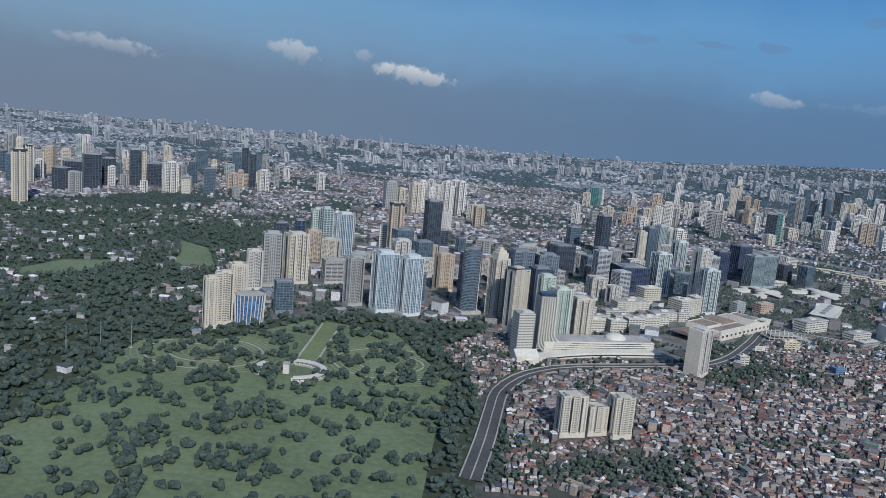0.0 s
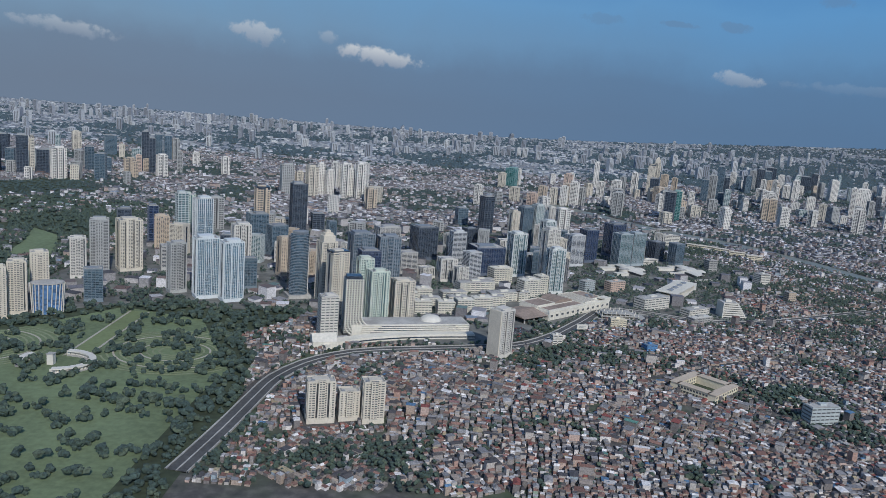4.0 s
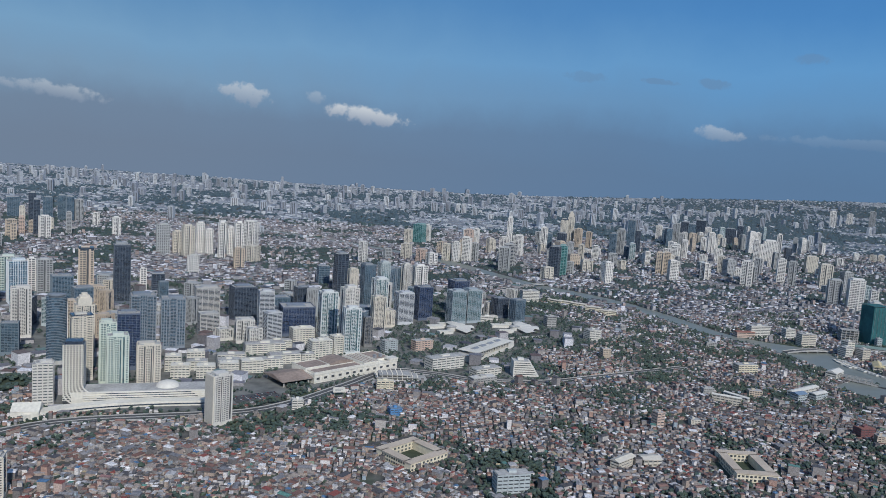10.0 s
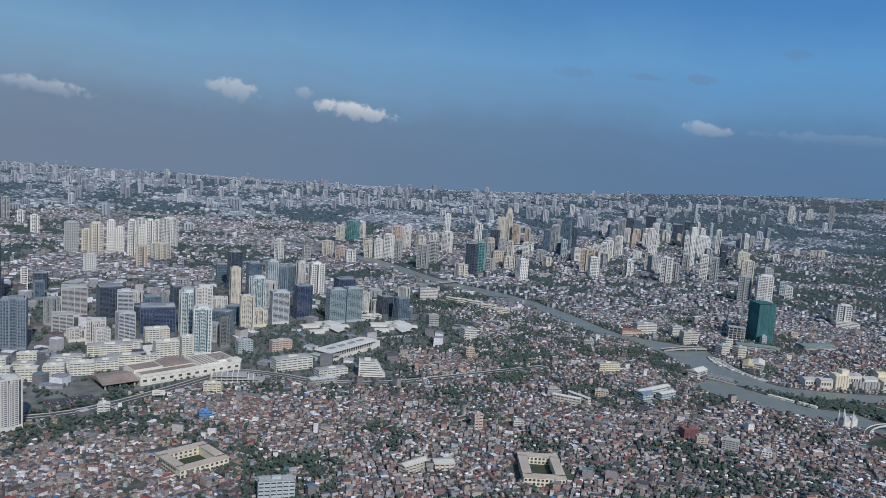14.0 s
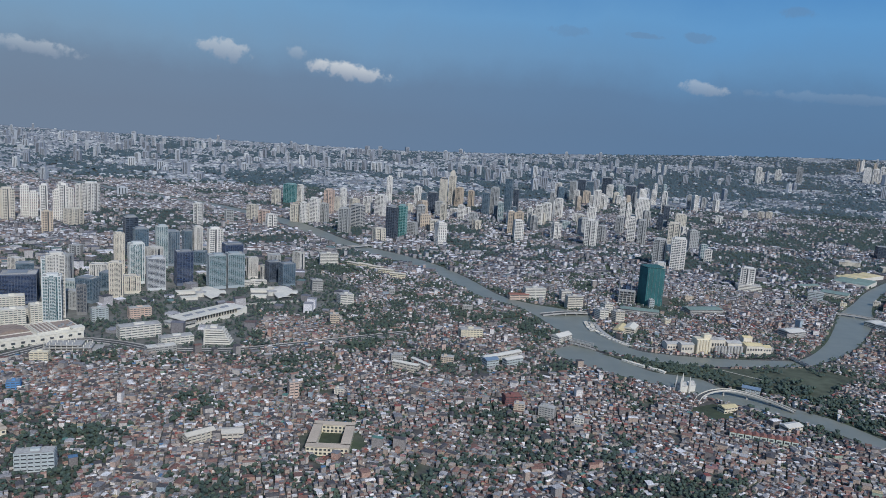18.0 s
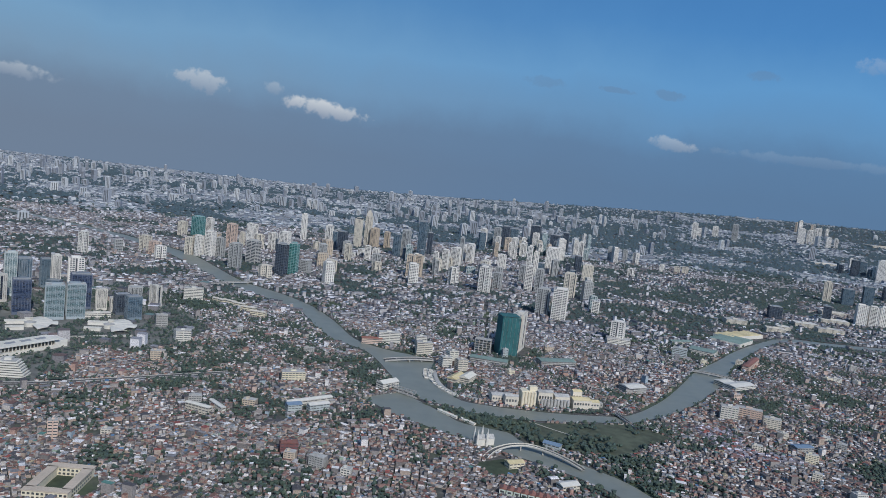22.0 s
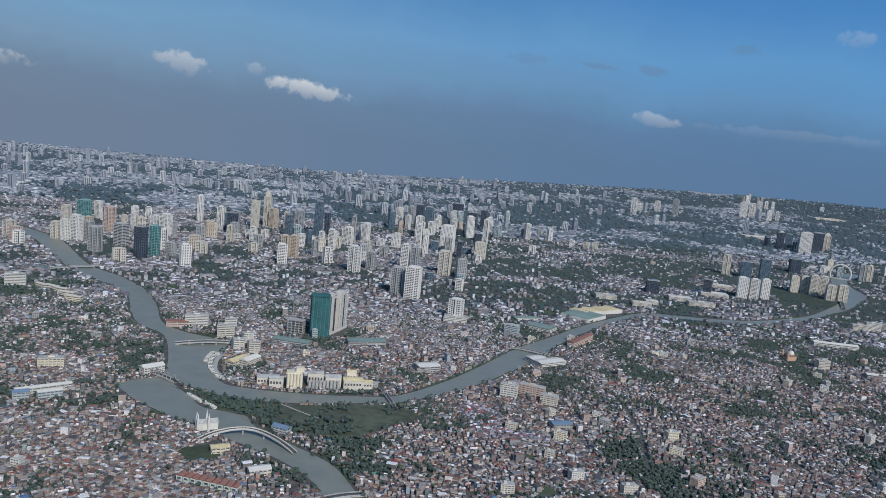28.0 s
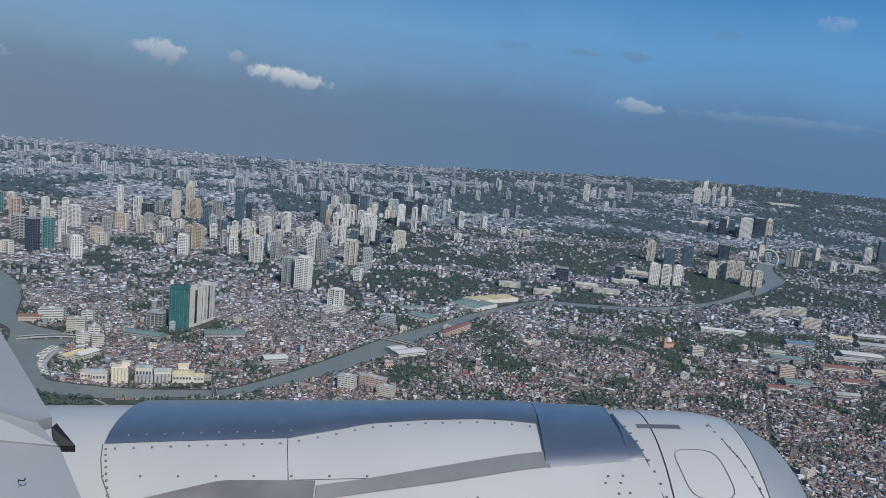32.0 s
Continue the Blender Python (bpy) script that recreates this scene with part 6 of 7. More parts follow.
# ---- warehouses with ridged roofs ----
def ridged_hall(x, y, w, d, h, rot, bays, roof, label):
    hall = thing("ridged_warehouse", at(x, y, rot), label, "warehouse", "ridged warehouses")
    for k in (-0.3, 0.3):
        for j in (-0.25, 0.25):
            a = radians(rot)
            BLOCKED.append((x + math.cos(a) * w * k - math.sin(a) * d * j, y + math.sin(a) * w * k + math.cos(a) * d * j, max(w, d) * 0.3))
    part("wall", Shape().box(-w / 2, w / 2, -d / 2, d / 2, -1, h).mesh("wall", WHITEPAINT), hall)
    for i in range(bays):
        b0, b1 = -d / 2 + d * i / bays, -d / 2 + d * (i + 1) / bays
        part("roof_bay", Shape().gable(-w / 2, w / 2, b0 + 0.05, b1 - 0.05, h + 0.01, 1.7, 0.0).mesh("roof_bay", roof), hall)


ridged_hall(855, 1143, 50, 62, 6, -47, 5, GREENROOF, "large warehouse with ridged grey-green roofs")
ridged_hall(893, 1190, 30, 100, 6, -62, 4, YELLOWROOF, "large warehouse with ridged ochre roofs")

# ---- bridges ----
def bridge(ax, ay, bx, by, width, rise, piers, label, arch=0.0, truss=0):
    length = math.dist((ax, ay), (bx, by))
    top = thing("bridge", pose((ax + bx) / 2, (ay + by) / 2, 0, 0, 0, math.degrees(math.atan2(by - ay, bx - ax))), label, "bridge", "river bridges")
    line = [(-length / 2 + length * i / 14, 0) for i in range(15)]
    z = lambda i: 1.2 + rise * math.sin(math.pi * i / 14)
    part("deck", ribbon(line, width, z, 0.9).mesh("deck", CONCRETE), top)
    part("roadway", ribbon(line, width * 0.8, lambda i: z(i) + 0.06, 0.3).mesh("roadway", ASPHALT), top)
    for s in (-1, 1):
        part("parapet", ribbon([(x, s * (width / 2 - 0.25)) for x, _ in line], 0.5, lambda i: z(i) + 0.8, 0.85).mesh("parapet", CONCRETE), top)
    for k in range(piers):
        px = -length / 2 + length * (k + 1) / (piers + 1)
        part("pier", Shape().box(px - 0.7, px + 0.7, -width * 0.42, width * 0.42, -2, z(7) - 0.6).mesh("pier", CONCRETE), top)
    for i in range(truss):
        for s in (-1, 1):
            t0, t1 = -length * 0.38 + length * 0.76 * i / truss, -length * 0.38 + length * 0.76 * (i + 1) / truss
            side = s * width * 0.5
            part("post", Shape().box(t0 - 0.3, t0 + 0.3, side - 0.3, side + 0.3, 0.8, 5.2).mesh("post", CONCRETE), top)
            part("chord", Shape().box(t0 - 0.3, t1 + 0.3, side - 0.35, side + 0.35, 5.2, 5.9).mesh("chord", CONCRETE), top)
            if i == truss - 1:
                part("post", Shape().box(t1 - 0.3, t1 + 0.3, side - 0.3, side + 0.3, 0.8, 5.2).mesh("post", CONCRETE), top)
    if arch:
        for s in (-1, 1):
            pts = [(-length / 2 + length * i / 20, s * width * 0.5, 1.2 + arch * math.sin(math.pi * i / 20)) for i in range(21)]
            part("arch", Shape().tube(pts, 0.28, 6).mesh("arch", CONCRETE), top)
            for i in range(2, 19, 2):
                part("hanger", Shape().tube([(pts[i][0], pts[i][1], 1.5), pts[i]], 0.15, 4).mesh("hanger", METAL), top)


bridge(272, 858, 345, 874, 9, 2.2, 4, "grey concrete road bridge over the river bend")
bridge(266, 754, 301, 724, 6, 1.0, 4, "narrow concrete truss bridge at the channel's mouth", truss=6)
bridge(677, 930, 730, 897, 7, 1.6, 3, "grey concrete road bridge over the river")
bridge(501, 738, 513, 676, 4, 1.0, 2, "narrow footbridge over the river")
bridge(-70, 1158, 96, 1318, 8, 3.0, 7, "pale concrete highway bridge over the upper river")
viaduct = thing("curved_viaduct", pose(0, 0, 0), "curved concrete road viaduct over the side channel", "bridge", "river bridges")
bend = smooth_line([(344, 578), (354, 591), (369, 600), (384, 602), (397, 595), (411, 582), (424, 566)], 4)
crest = lambda i: 1.6 + 4.0 * math.sin(math.pi * i / (len(bend) - 1))
part("deck", ribbon(bend, 4.6, crest, 0.8).mesh("deck", CONCRETE), viaduct)
part("roadway", ribbon(bend, 3.6, lambda i: crest(i) + 0.06, 0.3).mesh("roadway", ASPHALT), viaduct)
for side in (-2.1, 2.1):
    part("parapet", ribbon(shifted(bend, side), 0.4, lambda i: crest(i) + 0.8, 0.8).mesh("parapet", PALE), viaduct)
for k in range(2, len(bend) - 2, 4):
    part("pier", Shape().box(bend[k][0] - 0.6, bend[k][0] + 0.6, bend[k][1] - 0.6, bend[k][1] + 0.6, -2, crest(k) - 0.7).mesh("pier", CONCRETE), viaduct)
lowrise(410, 613, 15, 8, 4.5, -32, "blue", BLUEROOF, "warehouse", "shed with a blue metal roof on the island", "warehouse", 1.6)
for k in range(7):
    single("boat_shed", Shape().box(-3.2, 3.2, -1.6, 1.6, -0.5, 1.8).gable(-3.2, 3.2, -1.6, 1.6, 1.81, 0.7, 0.3).mesh("boat_shed", PALE), "small pale shed on the island's bank", "shed", group="boat sheds", m=at(320 + k * 3.9 + (k > 3) * 3, 690 - k * 4.9, -52 + 5 * (k % 3)))
single("island_path", ribbon([(404, 678), (411, 672), (420, 663), (430, 654), (447, 640)], 1.5, 0.68, 0.3).mesh("island_path", PATH_GRAVEL), "pale straight path across the island's grass", "path", "structure")
bridge(440, 486, 476, 500, 6, 1.2, 2, "small concrete bridge over the side channel")
bridge(1500, 1385, 1575, 1500, 8, 2.0, 4, "grey concrete road bridge over the eastern river")

# ---- churches and the ring ----
church = thing("church", at(349, 612, 20), "white church with slim spires", "church")
BLOCKED.append((349, 612, 10))
part("nave", Shape().box(-8, 8, -3.5, 3.5, -1, 6).mesh("nave", WHITEPAINT), church)
part("roof", Shape().gable(-8, 8, -3.5, 3.5, 6.01, 3).mesh("roof", ROOF), church)
for sx, sy in ((-8.5, -3), (-8.5, 3), (0, 4.5), (0, -4.5)):
    part("spire", Shape().tube([(sx, sy, -1), (sx, sy, 9), (sx, sy, 15)], [1.1, 1.0, 0.1], 8).mesh("spire", WHITEPAINT), church)
church2 = thing("church", at(1098, 950, 10), "orange domed church with two towers", "church")
BLOCKED.append((1098, 950, 11))
ORANGE = material("orange_wall", (0.50, 0.33, 0.23), 0.8, vary=0.15)
part("nave", Shape().box(-8, 8, -5, 5, -1, 7).mesh("nave", ORANGE), church2)
part("roof", Shape().gable(-8, 8, -5, 5, 7.01, 2.5).mesh("roof", REDROOF), church2)
part("dome", dome_mesh.copy(), church2, "pale rounded dome", Matrix.LocRotScale((2, 0, 9), None, (0.5, 0.55, 1.3)))
for sy in (-5.5, 5.5):
    part("bell_tower", Shape().tube([(-8, sy, -1), (-8, sy, 13), (-8, sy, 16)], [1.6, 1.5, 0.2], 8).mesh("bell_tower", ORANGE), church2)
ring = thing("ring_arch", at(1834, 1862, -30), "tall white ring-shaped arch by the river", "arch")
pts = [(26 * math.cos(radians(a)), 0, 14 + 26 * math.sin(radians(a))) for a in range(-32, 213, 7)]
part("arch", Shape().tube(pts, 2.0, 8).mesh("arch", WHITEPAINT), ring)
part("base", Shape().box(-30, 30, -8, 8, -1, 2).mesh("base", CONCRETE), ring)
tower(1850, 1890, 18, 30, "teal", -20)

# construction cranes by the netted tower
for x, y, h, r in ((410, 945, 48, 30), (398, 958, 44, 110)):
    crane = thing("tower_crane", at(x, y, r), "slim steel tower crane over a building site", "crane")
    part("mast", Shape().box(-0.5, 0.5, -0.5, 0.5, -1, h).mesh("mast", METAL), crane)
    part("jib", Shape().tube([(-6, 0, h), (18, 0, h + 5)], 0.35, 5).mesh("jib", METAL), crane)
    part("counterweight", Shape().box(-7, -5, -0.8, 0.8, h - 1.2, h + 0.2).mesh("counterweight", CONCRETE), crane)
site = thing("building_site", at(404, 944, -15), "open concrete frame of an unfinished building", "building")
BLOCKED.append((404, 944, 14))
for k in range(6):
    part("floor_slab", Shape().box(-11, 11, -7, 7, k * 3.2, k * 3.2 + 0.5).mesh("floor_slab", CONCRETE), site)
for cx in (-10, -5, 0, 5, 10):
    for cy in (-6, 6):
        part("column", Shape().box(cx - 0.4, cx + 0.4, cy - 0.4, cy + 0.4, -1, 16.2).mesh("column", CONCRETE), site)
net_side = thing("scaffold_net", at(433, 938, 5.7), "dark green netting wrapped round the tower's scaffold", "netting")
for k in range(8):
    low, high = 0.8 + k * 6.3, 7.15 + k * 6.3
    for j in range(3):
        part("net_panel", Shape().box(-12.3 + j * 8.0, -4.28 + j * 8.0, -12.7 - 0.15 * ((k + j) % 3), -12.2, low, high).mesh("net_panel", NET), net_side)
        part("net_panel", Shape().box(-12.4, -11.95 + 0.15 * ((k + j) % 3), -12.2 + j * 7.7, -4.48 + j * 7.7, low, high).mesh("net_panel", NET), net_side)
for j in range(3):
    part("roof_net", Shape().box(-12.2, 11.6, -12.6 + j * 7.8, -4.8 + j * 7.8, 51.9, 52.1 + 0.12 * j).mesh("roof_net", NET), net_side)
for j in range(5):
    part("scaffold_pole", Shape().tube([(-10 + j * 5, -13.2, 0), (-10 + j * 5, -13.2, 52.6)], 0.14, 5).mesh("scaffold_pole", METAL), net_side)
lowrise(428, 917, 7, 5, 12, 6, "blue", ROOF, "hoist_tower", "dark hoist tower at the foot of the netted building", "tower")

# ---- the airliner's engine and wing root, where its flight ends ----
PLANE = look((594.41, -21.96, 267.77), (611.24, 75.49, 252.96), 5.30)
WINGSKIN = material("aircraft_grey_paint", (0.36, 0.36, 0.355), 0.4, 0.0, grain=3.0, vary=0.10, patch=1.2)
SKIN = material("aircraft_white_paint", (0.54, 0.522, 0.49), 0.34, 0.0, grain=3.0, vary=0.06, patch=1.2, coat=0.3)
BARE = material("polished_metal", (0.60, 0.57, 0.54), 0.36, 1.0, grain=14.0, vary=0.08, patch=2.0, bump=0.02)
LIP = material("dull_lip_metal", (0.50, 0.49, 0.47), 0.48, 0.6, grain=10.0, vary=0.1, patch=2.0)
SEAL = material("grey_seal", (0.16, 0.16, 0.165), 0.6, 0.2, grain=6, vary=0.2, patch=1)
DARKGAP = material("black_gap", (0.012, 0.012, 0.013), 0.6, grain=6, vary=0.2)


def revolve(profile, a0, a1, steps, squash=1.0):
    """A skin turned about the x axis: rows of place along it and radius."""
    s = Shape()
    for x, r in profile:
        for k in range(steps + 1):
            a = radians(a0 + (a1 - a0) * k / steps)
            s.v.append((x, r * math.cos(a), r * math.sin(a) * squash))
    n = steps + 1
    for i in range(len(profile) - 1):
        s.f += [(i * n + k, (i + 1) * n + k, (i + 1) * n + k + 1, i * n + k + 1) for k in range(steps)]
    return s


engine = thing("jet_engine", PLANE @ pose(0, -0.985, -2.3), "white jet engine cowling with polished metal upper fairing", "jet engine")
cowl = [(-1.35, 0.495), (-0.6, 0.498), (0.2, 0.498), (0.36, 0.489), (0.50, 0.483), (0.60, 0.482)]
part("cowl", revolve(cowl, -180, 180, 72).mesh("cowl", SKIN, True), engine, "white painted fan cowl")
inlet = [(0.604, 0.482), (0.70, 0.480), (0.78, 0.475), (0.86, 0.461)]
part("inlet_cowl", revolve(inlet, -180, 180, 72).mesh("inlet_cowl", SKIN, True), engine, "white painted inlet cowl")
lip = [(0.863, 0.460), (0.93, 0.434), (0.985, 0.400), (1.01, 0.368), (1.0, 0.335), (0.96, 0.310), (0.5, 0.30)]
part("inlet_lip", revolve(lip, -180, 180, 72).mesh("inlet_lip", LIP, True), engine, "bare metal inlet lip")
part("fan_face", Shape().tube([(0.44, 0, 0), (0.49, 0, 0)], 0.302, 32).mesh("fan_face", DARKGAP), engine)
part("spinner", revolve([(0.49, 0.11), (0.58, 0.07), (0.64, 0.002)], -180, 180, 20).mesh("spinner", SEAL, True), engine)
# the polished upper skin: its lower edge swings up and down along the engine
EDGE = [(-0.937, 26.6), (-0.76, 25.5), (-0.433, 23.9), (-0.296, 19.3), (-0.218, 15.7), (-0.056, 12.9), (0.109, 12.1), (0.27, 14.6)]
NOSE = [(0.282, 36.0), (0.42, 33.8), (0.554, 31.5)]
BARREL = [(-1.4, 0.498), (0.2, 0.498), (0.36, 0.489), (0.50, 0.483), (0.60, 0.482), (0.70, 0.480), (0.78, 0.475), (0.86, 0.461)]


def along(rows, x):
    return float(np.interp(x, [q[0] for q in rows], [q[1] for q in rows]))


def edge_at(x):
    return along(EDGE, x)


def skin(xs, low, high, proud, steps=14, roll=0.0):
    """A sheet laid on the barrel between two angles, its lower edge rolled down to it."""
    s = Shape()
    for x in xs:
        for k in range(steps + 1):
            a = radians(low(x) + (high(x) - low(x)) * k / steps)
            q = along(BARREL, x) + proud - roll * math.exp(-(high(x) - math.degrees(a)) / 3.0)
            s.v.append((x, q * math.cos(a), q * math.sin(a)))
    n = steps + 1
    for i in range(len(xs) - 1):
        s.f += [(i * n + k, (i + 1) * n + k, (i + 1) * n + k + 1, i * n + k + 1) for k in range(steps)]
    return s


def span(x0, x1, n):
    return [x0 + (x1 - x0) * k / n for k in range(n + 1)]


def seam(name, rows, label="", mat=SEAL, thick=0.0014):
    """A thin line over the barrel through places along it and angles."""
    pts = [(x, (along(BARREL, x) + 0.0015) * math.cos(radians(a)), (along(BARREL, x) + 0.0015) * math.sin(radians(a))) for x, a in rows]
    return part(name, Shape().tube(pts, thick, 5).mesh(name, mat), engine, label)


DULL = material("band_metal", (0.36, 0.345, 0.32), 0.5, 0.5, grain=10, vary=0.12)
part("metal_fairing", skin(span(-0.937, 0.275, 60), lambda x: -75.0, edge_at, 0.013, 72, 0.0115).mesh("metal_fairing", BARE, True), engine, "polished blue-grey metal fairing")
part("metal_nose", skin(span(0.277, 0.554, 24), lambda x: float(np.interp(x, [0.49, 0.509, 0.524, 0.554], [-75, 10.7, 19.3, 31.2])), lambda x: along(NOSE, x), 0.012, 60, 0.0105).mesh("metal_nose", BARE, True), engine, "polished metal nose of the fairing")
part("joint_band", skin(span(-0.33, 0.286, 24), lambda x: along([(-0.331, 42.9), (-0.199, 40.6), (0.101, 33.8), (0.291, 29.6)], x), lambda x: along([(-0.331, 47.6), (-0.268, 46.5), (0.024, 41.5), (0.284, 36.0)], x), 0.005, 4).mesh("joint_band", DULL, True), engine, "dull metal band along the cowl's joint")
part("exhaust_panel", skin(span(-0.80, -0.335, 16), lambda x: along([(-0.80, 47.8), (-0.771, 46.8), (-0.60, 41.6), (-0.56, 41.0), (-0.335, 41.2)], x), lambda x: 62.0, 0.004, 8).mesh("exhaust_panel", material("scorched_metal", (0.27, 0.25, 0.235), 0.55, 0.4, grain=8, vary=0.2, patch=2), True), engine, "dull brown-grey metal panel")
seam("panel_seam", [(-0.433, 24), (-0.425, 30), (-0.407, 40.8)])
seam("panel_seam", [(-0.940, 27), (-0.925, 33), (-0.90, 40), (-0.86, 47)])
seam("panel_seam", [(0.279, 15), (0.280, 26), (0.285, 36)])
seam("panel_seam", [(-0.40, 40.9), (-0.10, 40.0), (0.1, 35.0)], "", SEAL, 0.001)
seam("panel_seam", [(0.509, 10.7), (0.524, 19.3), (0.554, 31.5), (0.577, 46.8), (0.60, 60)])
seam("panel_seam", [(0.782, 10), (0.80, 24), (0.818, 30), (0.84, 42), (0.855, 50), (0.86, 60)])
seam("access_panel", [(0.60 + 0.062 * (1 + math.copysign(abs(math.cos(t)) ** 0.5, math.cos(t))) + 0.0011 * a, a) for t in (radians(d) for d in range(0, 361, 12)) for a in (36.5 + 9.5 * math.copysign(abs(math.sin(t)) ** 0.5, math.sin(t)),)], "rounded access panel outline", SEAL, 0.0009)
# dark sheet on the skin paints the shade of a small recess
part("vent_recess", skin(span(0.565, 0.69, 6), lambda x: 12.3, lambda x: 15.2, 0.0012, 3).mesh("vent_recess", SEAL), engine, "dark sheet for a shaded recess")
rivet = Shape().tube([(0, 0, -0.002), (0, 0, 0.003)], 0.0032, 8).mesh("rivet", SEAL)


def rivet_at(x, a, proud):
    a, r = radians(a), along(BARREL, x) + proud
    part("rivet", rivet, engine, m=Matrix.Translation((x, r * math.cos(a), r * math.sin(a))) @ Matrix.Rotation(-a - 1.5708, 4, "X") @ Matrix.Rotation(3.1416, 4, "X"))


for k in range(24):
    x = -0.90 + k * 0.05
    rivet_at(x, edge_at(x) + 2.4, 0.001)
    if x < -0.43:
        rivet_at(x + 0.02, edge_at(x) - 3.0, 0.0085)
    if k % 2 == 0 and x < 0.0:
        rivet_at(x, 39.5, 0.001)
for k in range(9):
    rivet_at(0.53 + 0.0019 * k * 4, 14 + k * 4.5, 0.001)
    rivet_at(0.775 + 0.0024 * k * 4, 12 + k * 4.2, 0.001)
    rivet_at(-0.925 + k * 0.008, 29 + k * 2.4, 0.001)
for x, a in ((0.43, 41), (0.44, 38.5), (0.47, 40.8), (0.48, 38.2), (0.46, 44.5), (0.49, 44.2), (0.06, 47), (0.09, 46.6)):
    rivet_at(x, a, 0.0005)

wing = thing("aircraft_wing", PLANE @ pose(-0.98, -0.52, -1.75), "grey-white leading edge slat panels of an airliner's wing", "wing")


def plate(corners, thick):
    """A panel through points given as sideways and upward slopes and distance ahead of the window."""
    s = Shape()
    pts = [(u * f + 0.98, v * f + 0.52, -f + 1.75) for u, v, f in corners]
    s.v = pts + [(x - 0.01, y - thick, z - 0.02) for x, y, z in pts]
    n = len(pts)
    s.f = [tuple(range(n)), tuple(range(2 * n - 1, n - 1, -1))] + [(i, n + i, n + (i + 1) % n, (i + 1) % n) for i in range(n)]
    return s


part("outer_slat", plate([(-0.640, -0.03, 2.10), (-0.640, -0.20, 1.62), (-0.545, -0.229, 1.65), (-0.521, -0.224, 1.70), (-0.590, -0.110, 1.95)], 0.03).mesh("outer_slat", WINGSKIN), wing, "grey-white outer slat")
part("middle_slat", plate([(-0.640, -0.203, 1.62), (-0.640, -0.250, 1.58), (-0.513, -0.262, 1.62), (-0.541, -0.231, 1.66)], 0.03).mesh("middle_slat", WINGSKIN), wing, "grey-white middle slat")
part("root_panel", plate([(-0.640, -0.253, 1.59), (-0.640, -0.365, 1.40), (-0.478, -0.365, 1.45), (-0.482, -0.333, 1.50), (-0.511, -0.264, 1.62)], 0.03).mesh("root_panel", WINGSKIN), wing, "grey-white wing root panel")
# a black plate stands in for the shade inside the slot
part("slot", plate([(-0.522, -0.238, 1.71), (-0.516, -0.262, 1.71), (-0.490, -0.262, 1.73), (-0.515, -0.232, 1.73)], 0.02).mesh("slot", DARKGAP), wing, "black plate for the shaded slot behind the slat")
mark = bpy.data.curves.new("number_mark", "FONT")
mark.body, mark.size, mark.extrude = "2", 0.02, 0.0008
mark.materials.append(DARKGAP)
f = 1.475
part("number_mark", mark, wing, m=Matrix.Translation((-0.566 * f + 0.98, -0.308 * f + 0.522, -f + 1.75)) @ Matrix.Rotation(radians(-55), 4, "X") @ Matrix.Rotation(radians(-70), 4, "Z"))



# ---- houses, blocks and trees, joined ----
def rotate_pts(px, py, ang):
    return px * np.cos(ang) - py * np.sin(ang), px * np.sin(ang) + py * np.cos(ang)


def free(x, y, margin):
    ok = ~(inside(WATER, x, y) | inside(CHANNEL, x, y) | near_line(HIGHWAY[:-2], x, y, 9 + margin) | near_line(HIGHWAY[-3:], x, y, 4.5 + margin))
    for line in STREETS:
        ok &= ~near_line(line, x, y, 1.6 + margin)
    for side in banks:
        ok &= ~near_line(side[::3], x, y, 2.5 + margin)
    for bx, by, br in BLOCKED:
        ok &= (x - bx) ** 2 + (y - by) ** 2 > (br + margin) ** 2
    return ok


def fan(x, y, near, far):
    """Within the wedge of land that the flight overlooks."""
    return (y > near) & (y < far) & (x > -560 - 0.72 * y - 60) & (x < 620 + 0.98 * y)


def lattice(x0, x1, y0, y1, pitch, cell, seed):
    """Lots along lanes whose direction changes from quarter to quarter."""
    rng = np.random.RandomState(seed)
    X, Y, A = [], [], []
    nx, ny = int((x1 - x0) / cell) + 1, int((y1 - y0) / cell) + 1
    m = int(cell / pitch) + 1
    gi, gj = np.meshgrid(np.arange(m), np.arange(m))
    gi, gj = gi.ravel(), gj.ravel()
    for i in range(nx):
        for j in range(ny):
            a = rng.uniform(-0.7, 0.7)
            px = (gi - m / 2) * pitch + (gi // 2) * pitch * 0.35
            py = (gj - m / 2) * pitch + (gj // 6) * pitch * 0.6
            px = px + rng.normal(0, 0.16 * pitch, px.shape)
            py = py + rng.normal(0, 0.16 * pitch, py.shape)
            qx, qy = rotate_pts(px, py, a)
            keep = (abs(qx) < cell / 2) & (abs(qy) < cell / 2)
            X.append(x0 + (i + 0.5) * cell + qx[keep])
            Y.append(y0 + (j + 0.5) * cell + qy[keep])
            A.append(np.full(keep.sum(), a))
    return np.concatenate(X), np.concatenate(Y), np.concatenate(A)


